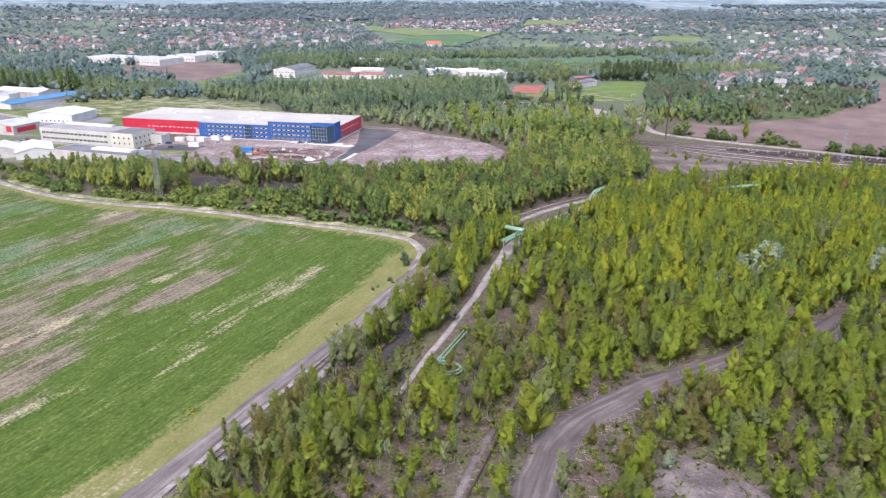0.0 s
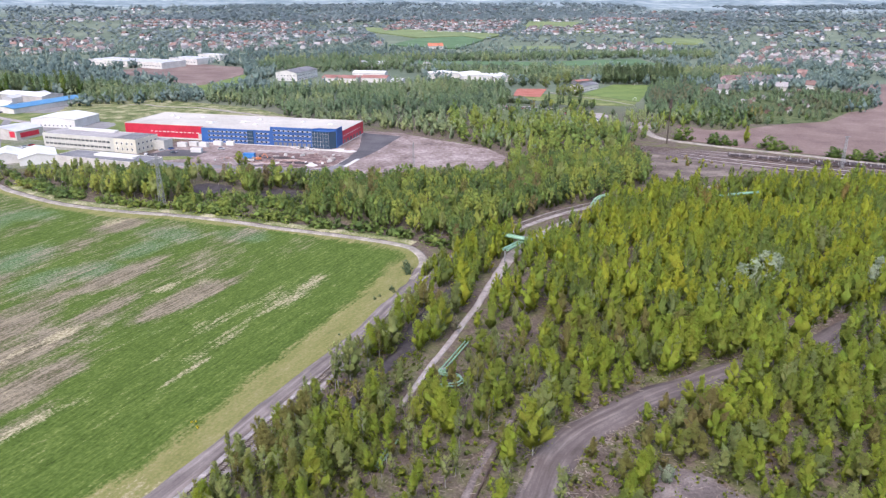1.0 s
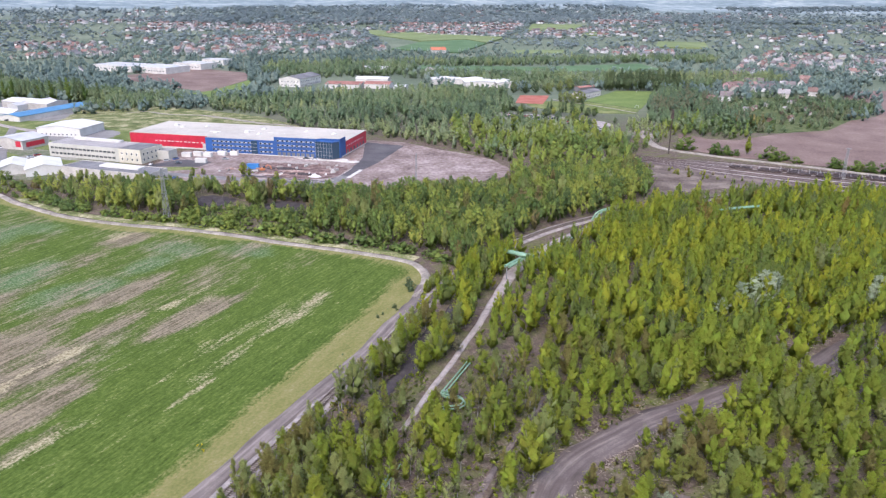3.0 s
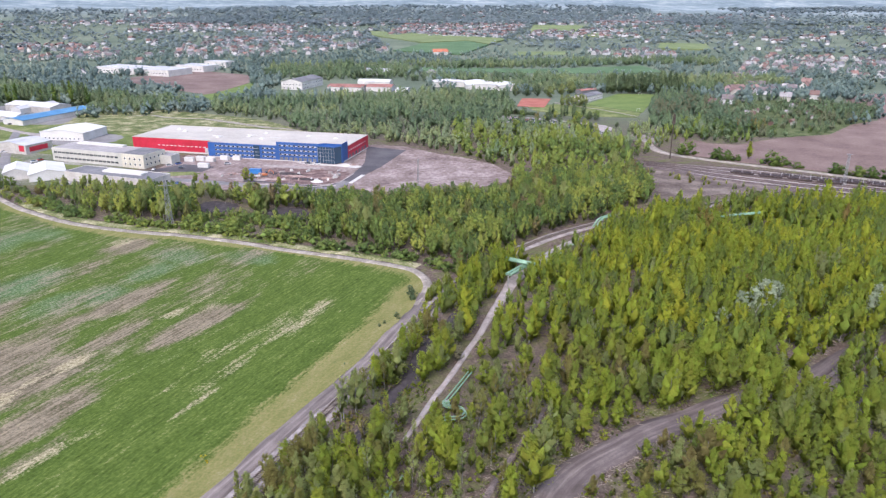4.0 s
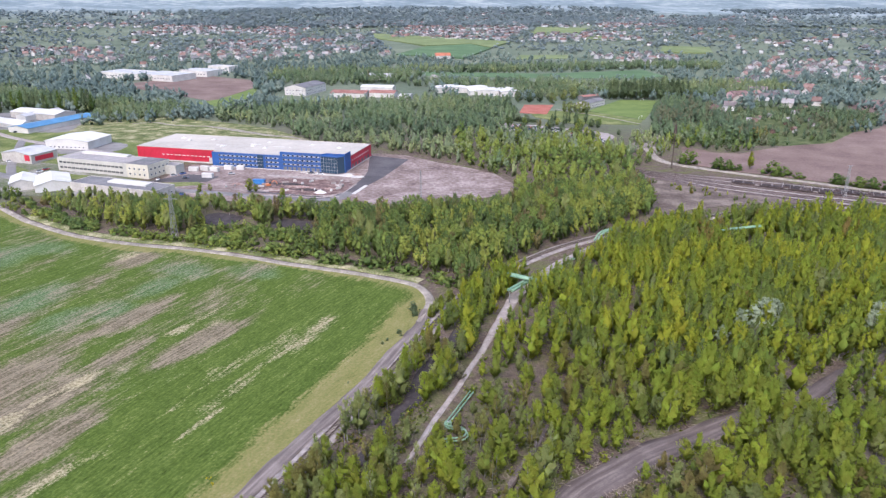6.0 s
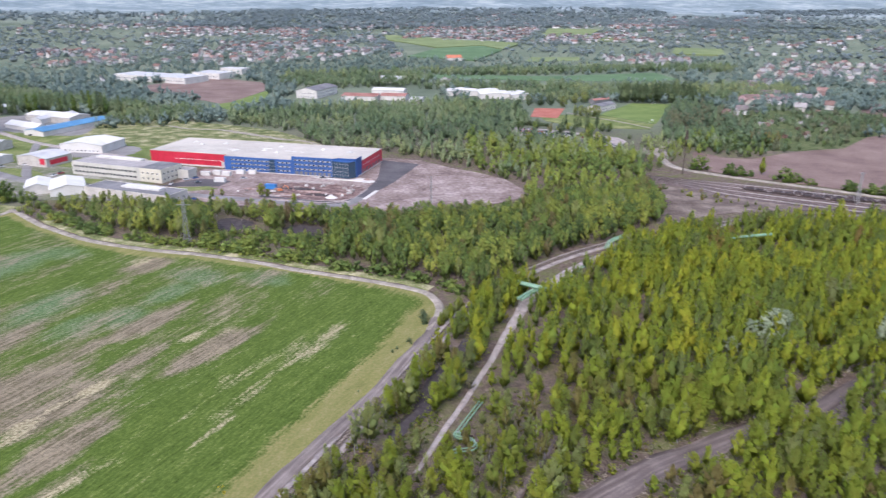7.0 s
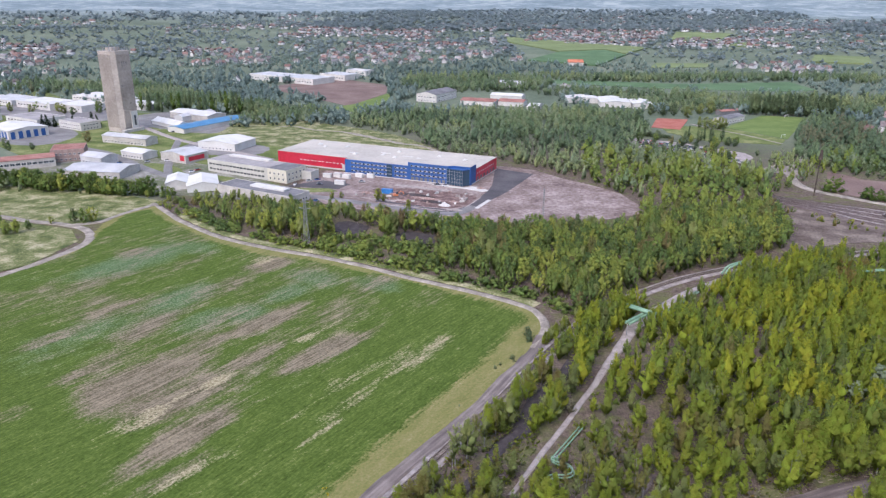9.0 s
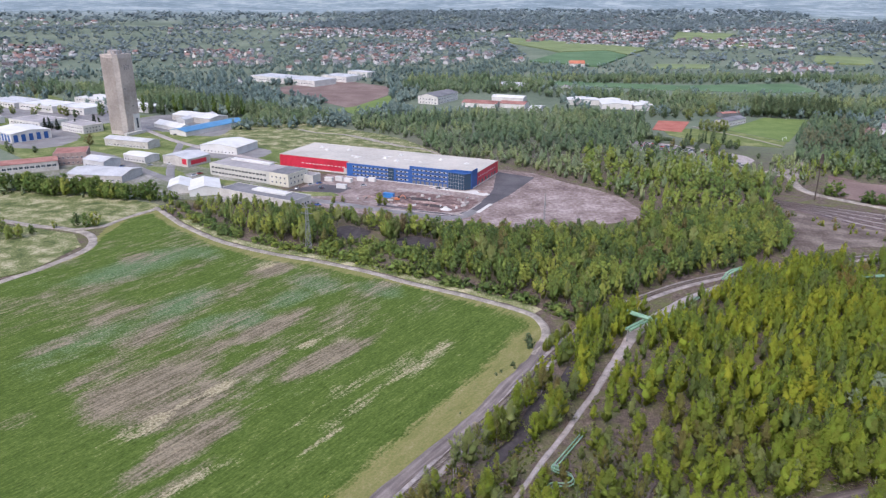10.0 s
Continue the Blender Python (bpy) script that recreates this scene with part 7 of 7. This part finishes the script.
for x, y, h in ((113, 724, 12), (118, 718, 13), (124, 712, 13), (130, 716, 14), (135, 722, 12), (60, 700, 11), (55, 712, 12), (52, 722, 11), (108, 780, 14), (96, 790, 15), (84, 786, 14), (72, 790, 15), (124, 806, 14), (136, 812, 16)):
    LINDEN.plant(x, y, h, "grey-green tree beside the sports ground", "trees at the sports ground", 1.1, G_GREY if x > 100 else L_DARK)
for x, y in ((95, 661), (100, 641), (104, 650), (116, 665), (108, 658), (122, 652), (90, 648), (110, 636)):
    ASPEN2.plant(x, y, rng.uniform(10, 15), "slim dark poplar beside the scrapyard", "poplars by the scrapyard", 1.3, L_DARK)
LINDEN.plant(-416, 537, 11, "dark round tree on the works lawn", "meadow trees", 1.3)
for i in range(24):
    x, y = -470 + i * 5.6, 700 + rng.uniform(-8, 18)
    ASPEN2.plant(x, y, rng.uniform(17, 25), "tall poplar in a row behind the works", "poplar row", 1.35, L_DARK if i % 3 else G_DEEP)


# ---- clutter of the yards, cars, gardens ----
CARS = {}


def car(x, y, turn, paint, label, group="parked cars"):
    """A parked car: body, cabin glass, four wheels."""
    if not CARS:
        CARS["wheel"] = Geo().tube([(0, -0.11, 0), (0, 0.11, 0)], 0.32, 12).mesh("wheel", M_DARKFELT)
        side = [(-2.1, 0.3), (2.1, 0.3), (2.15, 0.72), (1.1, 0.9), (-1.9, 0.95), (-2.15, 0.8)]
        CARS["side"] = side
        CARS["cabin"] = Geo().face_set([(-1.7, -0.78, 0.96), (1.05, -0.78, 0.92), (1.05, 0.78, 0.92), (-1.7, 0.78, 0.96), (-1.3, -0.62, 1.42), (0.4, -0.62, 1.42), (0.4, 0.62, 1.42), (-1.3, 0.62, 1.42)],
                                       [(0, 1, 5, 4), (1, 2, 6, 5), (2, 3, 7, 6), (3, 0, 4, 7), (4, 5, 6, 7)]).mesh("cabin", M_GLASS)
    if paint.name not in CARS:
        s = CARS["side"]
        n = len(s)
        CARS[paint.name] = Geo().face_set([(a, -0.85, c) for a, c in s] + [(a, 0.85, c) for a, c in s],
                                          [tuple(range(n)), tuple(reversed(range(n, 2 * n)))] + [((i + 1) % n, i, n + i, n + (i + 1) % n) for i in range(n)]).mesh("body", paint)
    ob = thing("car", label, "car", pose(x, y, 0.2, 0, 0, turn), group)
    part("body", CARS[paint.name], paint, ob)
    part("cabin", CARS["cabin"], M_GLASS, ob)
    for wx in (-1.35, 1.35):
        for wy in (-0.78, 0.78):
            part("wheel", CARS["wheel"], M_DARKFELT, ob, m=pose(wx, wy, 0.32))
    return ob


def paint(name, c):
    m, n, l, b = nodes(name)
    b.inputs["Base Color"].default_value = (*c, 1)
    b.inputs["Roughness"].default_value = 0.3
    b.inputs["Coat Weight"].default_value = 0.4
    return m


PAINTS = [(paint("white paint", (0.65, 0.65, 0.65)), "white"), (paint("silver paint", (0.35, 0.36, 0.37)), "silver"), (paint("dark paint", (0.03, 0.035, 0.045)), "dark"), (paint("red paint", (0.35, 0.02, 0.02)), "red"), (paint("blue paint", (0.03, 0.08, 0.25)), "blue")]
for i, (x, y, t) in enumerate([(-309, 484, 20), (-271, 461, 60), (-144, 452, 10), (-158, 401, -10), (-369, 594, 70), (-272, 455, 50), (-358, 538, 10), (-180, 447, 30), (-176, 452, 60), (-170, 440, 20), (-186, 436, 100), (-300, 492, 0), (-322, 478, 40), (-340, 470, 80), (-92, 455, 0), (-86, 453, 5)]):
    p, nm = PAINTS[(i * 3) % 5]
    car(x, y, t, p, nm + " car parked in the works estate")
for i in range(90):
    f = rng.uniform()
    x, y = 52 + 72 * f + rng.uniform(-6, 6), 648 - 52 * f + rng.uniform(-30, 4)
    p, nm = PAINTS[int(rng.choice(5, p=[0.4, 0.15, 0.1, 0.25, 0.1]))]
    car(x, y, rng.uniform(0, 180), p, nm + " old car in the scrapyard", "scrapyard cars")


def crate(name, label, x, y, w, d, h, turn, mat, category, group=""):
    """A box with ribs and an edge frame: containers, cabins and stacks."""
    ob = thing(name, label, category, pose(x, y, 0.1, 0, 0, turn), group)
    part("body", Geo().box(-w / 2, w / 2, -d / 2, d / 2, 0.12, h), mat, ob)
    part("skid", Geo().box(-w / 2 - 0.05, w / 2 + 0.05, -d / 2 - 0.05, d / 2 + 0.05, 0, 0.115), M_STEEL, ob)
    part("lid", Geo().box(-w / 2 - 0.08, w / 2 + 0.08, -d / 2 - 0.08, d / 2 + 0.08, h + 0.003, h + 0.12), mat, ob)
    for i in range(5):
        part("rib", Geo().box(-w / 2 + (i + 0.5) * w / 5 - 0.06, -w / 2 + (i + 0.5) * w / 5 + 0.06, -d / 2 - 0.07, -d / 2 - 0.002, 0.15, h - 0.02), mat, ob)
    return ob


M_CONT = surface("blue container paint", (0.02, 0.12, 0.32), (0.03, 0.17, 0.42), (0.05, 0.22, 0.5), 0.4, 3, 0.5)
M_ORANGE = surface("orange machine paint", (0.4, 0.13, 0.05), (0.52, 0.18, 0.07), (0.6, 0.24, 0.1), 0.4, 3, 0.5)
crate("container", "bright blue site container on the gravel yard", -119.5, 427.5, 7.2, 2.6, 3.0, -6, M_CONT, "container")
for x, y, w, d, h in ((-172, 461, 6, 2.6, 2.6), (-165, 463, 6, 2.6, 2.8), (-158, 461, 6, 2.6, 2.6), (-157, 444, 7, 2.6, 2.6), (-150, 466, 6, 2.6, 2.6), (-142, 466, 5, 2.4, 2.6)):
    crate("site_cabin", "white site cabin beside the new hall", x, y, w, d, h, -12 + rng.uniform(-8, 8), M_WHITETIN, "cabin", "site cabins")
exc = thing("excavator", "small orange excavator on the gravel yard", "excavator", pose(-112, 421, 0.1, 0, 0, 30))
for yy in (-1.0, 0.6):
    part("track", Geo().box(-1.8, 1.8, yy, yy + 0.5, 0, 0.8), M_DARKFELT, exc)
part("body", Geo().box(-1.7, 1.2, -1.1, 1.1, 0.85, 2.1), M_ORANGE, exc)
part("cab", Geo().box(0.1, 1.4, -1.1, 0.1, 2.12, 3.1), M_GLASS, exc)
part("boom", Geo().tube([(1.2, 0.5, 1.8), (3.4, 0.5, 3.6), (5.0, 0.5, 2.6), (5.4, 0.5, 1.0)], 0.25, 6), M_ORANGE, exc)
part("bucket", Geo().box(4.9, 5.9, 0, 1, 0.2, 1.0), M_DARKFELT, exc)


def heap(name, label, x, y, r, h, turn, mat, long=1.0, group=""):
    """An uneven heap of loose material."""
    g = Geo()
    rings, seg = 5, 14
    pts = []
    for i in range(rings):
        f = i / (rings - 1)
        for s in range(seg):
            w = 2 * math.pi * s / seg
            k = (1 - f * 0.92) * r * (0.85 + 0.3 * rng.uniform())
            pts.append((math.cos(w) * k * long, math.sin(w) * k, -0.1 + (h + 0.1) * f ** 0.8 * (0.9 + 0.2 * rng.uniform())))
    fs = [(i * seg + s, i * seg + (s + 1) % seg, (i + 1) * seg + (s + 1) % seg, (i + 1) * seg + s) for i in range(rings - 1) for s in range(seg)]
    fs.append(tuple((rings - 1) * seg + s for s in range(seg)))
    ob = part(name, g.face_set(pts, fs), mat)
    ob.matrix_basis = pose(x, y, 0.08, 0, 0, turn)
    return tagged(ob, label, "heap", group)


M_RUBBLE = surface("brick rubble", (0.16, 0.1, 0.085), (0.27, 0.19, 0.165), (0.42, 0.36, 0.33), 0.5, 3.0, 0.95, relief=0.2)
for x, y, r, h, lg, mt, nm in ((-100, 427, 2.4, 1.2, 6, M_BLACK, "long low bank of dark spoil on the yard"), (-92, 421, 2.2, 1.0, 6, M_RUBBLE, "long low bank of brown soil on the yard"), (-86, 414, 2.2, 1.1, 5, M_BLACK, "low bank of dark spoil on the yard"),
                               (-104, 414, 2.0, 0.9, 6, M_RUBBLE, "low bank of reddish rubble on the yard"), (-78, 408, 3.0, 1.6, 1.4, M_WHITE, "white gravel heap on the yard"), (-74, 417, 2.0, 1.0, 2, M_RUBBLE, "rubble heap on the yard"),
                               (-133, 427, 2.4, 1.0, 2, M_RUBBLE, "rubble heap on the yard"), (-116, 412, 1.8, 0.9, 4, M_CONCRETE, "low heap of pale rubble"), (-62, 452, 2.6, 1.2, 1.6, M_RUBBLE, "earth heap beside the hall corner"),
                               (-70, 400, 2.0, 0.8, 3, M_CONCRETE, "low heap of pale rubble")):
    heap("earth_mound", nm, x, y, r, h, -12, mt, lg, "heaps on the yard")
for x, y, w, d, t, mt in ((-55.5, 416, 21, 2.4, 75, M_WHITE), (-93, 399.5, 40, 1.4, -8, M_CONCRETE), (-62, 418, 24, 0.7, 76, M_CONCRETE), (-100, 446, 40, 4, -12, M_CONCRETE), (-84, 402, 24, 0.6, -4, M_CONCRETE), (-118, 413.5, 30, 1.2, -6, M_CONCRETE)):
    ob = part("paving_strip", Geo().box(-w / 2, w / 2, -d / 2, d / 2, -0.2, 0.06), mt)
    ob.matrix_basis = pose(x, y, 0.18, 0, 0, t)
    tagged(ob, "pale concrete strip laid on the yard", "paving", kind="structure")
plot("site_ground", [(-132, 434), (-121, 442), (-88, 440), (-64, 432), (-63, 420), (-66, 410), (-80, 402), (-115, 412)], surface("churned site soil", (0.075, 0.05, 0.045), (0.15, 0.1, 0.09), (0.29, 0.22, 0.2), 0.25, 1.2, 0.95, relief=0.2), "churned brown soil of the building site", "yard", 0.16, True)
STACK = [Geo().box(-1.2, 1.2, -0.5, 0.5, 0, 0.5).box(-1.1, 1.1, -0.4, 0.4, 0.503, 0.9).mesh("stack", mt) for mt in (M_WHITE, M_RUBBLE, M_CONCRETE)]
for i in range(46):
    x, y = rng.uniform(-140, -64), rng.uniform(402, 446)
    if y > 470 + 0.35 * x or not inside(np.array([[x, y]]), [(-142, 436), (-121, 446), (-88, 444), (-62, 434), (-62, 420), (-66, 410), (-80, 402), (-115, 412), (-140, 420)])[0]:
        continue
    k = int(rng.choice(3, p=[0.4, 0.35, 0.25]))
    ob = part("pallet", STACK[k], None)
    ob.matrix_basis = pose(x, y, 0.16, 0, 0, rng.uniform(0, 180)) @ Matrix.Diagonal((rng.uniform(0.5, 1.6), rng.uniform(0.6, 1.4), rng.uniform(0.6, 1.5), 1))
    tagged(ob, ("low white stack of building material on the soil", "low stack of reddish bricks on the soil", "low stack of grey slabs on the soil")[k], "stack", "stacks on the building site")
plot("lawn_strip", [(-190, 428), (-160, 432), (-152, 426), (-170, 420), (-188, 422)], M_MEADOW, "green grass strip beside the car park", "lawn", 0.15)
plot("parking", [(-192, 432), (-172, 452), (-150, 446), (-154, 432)], M_ASPHALT, "grey asphalt parking place", "pavement", 0.13)

# garden huts and villas by the allotments
for x, y, k in ((313, 798, 1), (347, 831, 0), (391, 833, 2), (393, 780, 0), (354, 764, 3), (260, 716, 1), (285, 742, 2), (420, 860, 0), (440, 900, 1), (370, 870, 4)):
    ob = thing("house", HLABEL[k] + " beside the gardens", "house", pose(x, y, 0, 0, 0, rng.uniform(0, 180)), "houses by the gardens")
    for nm, me in zip(("wall", "roof", "chimney"), HOUSES[k]):
        part(nm, me, None, ob)
HUT = [(Geo().box(-2.2, 2.2, -1.7, 1.7, -0.2, 2.3).gable_ends(-2.2, 2.2, -1.7, 1.7, 2.3, 1.1).mesh("wall", w), Geo().gable(-2.2, 2.2, -1.7, 1.7, 2.32, 1.1, 0.35, thick=0.12).mesh("roof", r)) for w, r in ((M_PANEL, M_FELT), (M_BROWNTILE, M_BROWNTILE), (M_PANEL, M_TILE))]
for i in range(46):
    x, y = rng.uniform(225, 400), rng.uniform(585, 760)
    if not (y > 0.95 * x + 330 and y < 1.05 * x + 420 + 30):
        continue
    w, r = HUT[i % 3]
    ob = thing("garden_hut", "small gabled garden hut on an allotment", "hut", pose(x, y, 0, 0, 0, rng.uniform(0, 180)), "allotment huts")
    part("wall", w, None, ob)
    part("roof", r, None, ob)
plot("allotments", [(200, 560), (300, 566), (368, 632), (432, 735), (380, 755), (310, 770), (250, 700), (200, 620)], M_GARDEN, "green allotment gardens", "garden", 0.08, True)

# an old pipe, shrubs on the verge, and goal frames
op = thing("old_pipe", "long rusty old pipe lying between the trees", "pipe")
part("pipe", Geo().tube([(4, 111, 0.35), (9, 124, 0.35), (14.5, 139, 0.35), (20.5, 153, 0.35)], 0.28, 8), M_RAIL, op)
for x, y, h in ((-23, 215, 1.6), (-21.5, 217.5, 1.3), (-18, 223, 2.0), (-17, 221, 1.4), (-31, 189, 0.9), (-14, 243, 4.0), (-13, 238, 4.5)):
    HEDGE.plant(x, y, h, "dark bushy shrub on the field verge", "shrubs on the verge", 0.8, L_DARK)
L_YELLOW = foliage("yellow flowers", [(0.0, (0.5, 0.4, 0.02)), (1.0, (0.6, 0.5, 0.03))])
FLOWER = Kind("flowering_shrub", "bush", 2, 8, 120, 0.1, 0.0, L_YELLOW, M_BARK, 0.4, 0)
for x, y, h in ((-57, 141, 0.8), (-59, 143, 0.7), (-58.2, 143.5, 0.5)):
    FLOWER.plant(x, y, h, "low yellow-flowering broom on the verge", "flowering shrubs", 1.2)
for x, y, t in ((205, 686, 52), (212, 808, 52)):
    gl = thing("goal", "white football goal frame", "goal", pose(x - 25 * (y < 700), y, 0.12, 0, 0, t))
    for px in (-3.66, 3.66):
        part("post", Geo().tube([(px, 0, 0), (px, 0, 2.44)], 0.12, 6), M_FRAME, gl)
    part("crossbar", Geo().tube([(-3.66, 0, 2.44), (3.66, 0, 2.44)], 0.12, 6), M_FRAME, gl)
for i in range(40):
    x = rng.uniform(112, 250)
    y = 452 - 0.62 * (x - 118) - rng.uniform(3, 30)
    SHRUB.plant(x, y, rng.uniform(1.5, 4.5), "yellow-green sapling clump on trackside waste ground", "trackside saplings", rng.uniform(0.6, 0.9))
for i in range(46):
    x, y = rng.uniform(48, 140), rng.uniform(565, 655)
    LINDEN.plant(x, y, rng.uniform(5, 11), "leafy tree between the scrapyard cars", "scrapyard trees", 1.1, L_DARK if i % 2 else None)
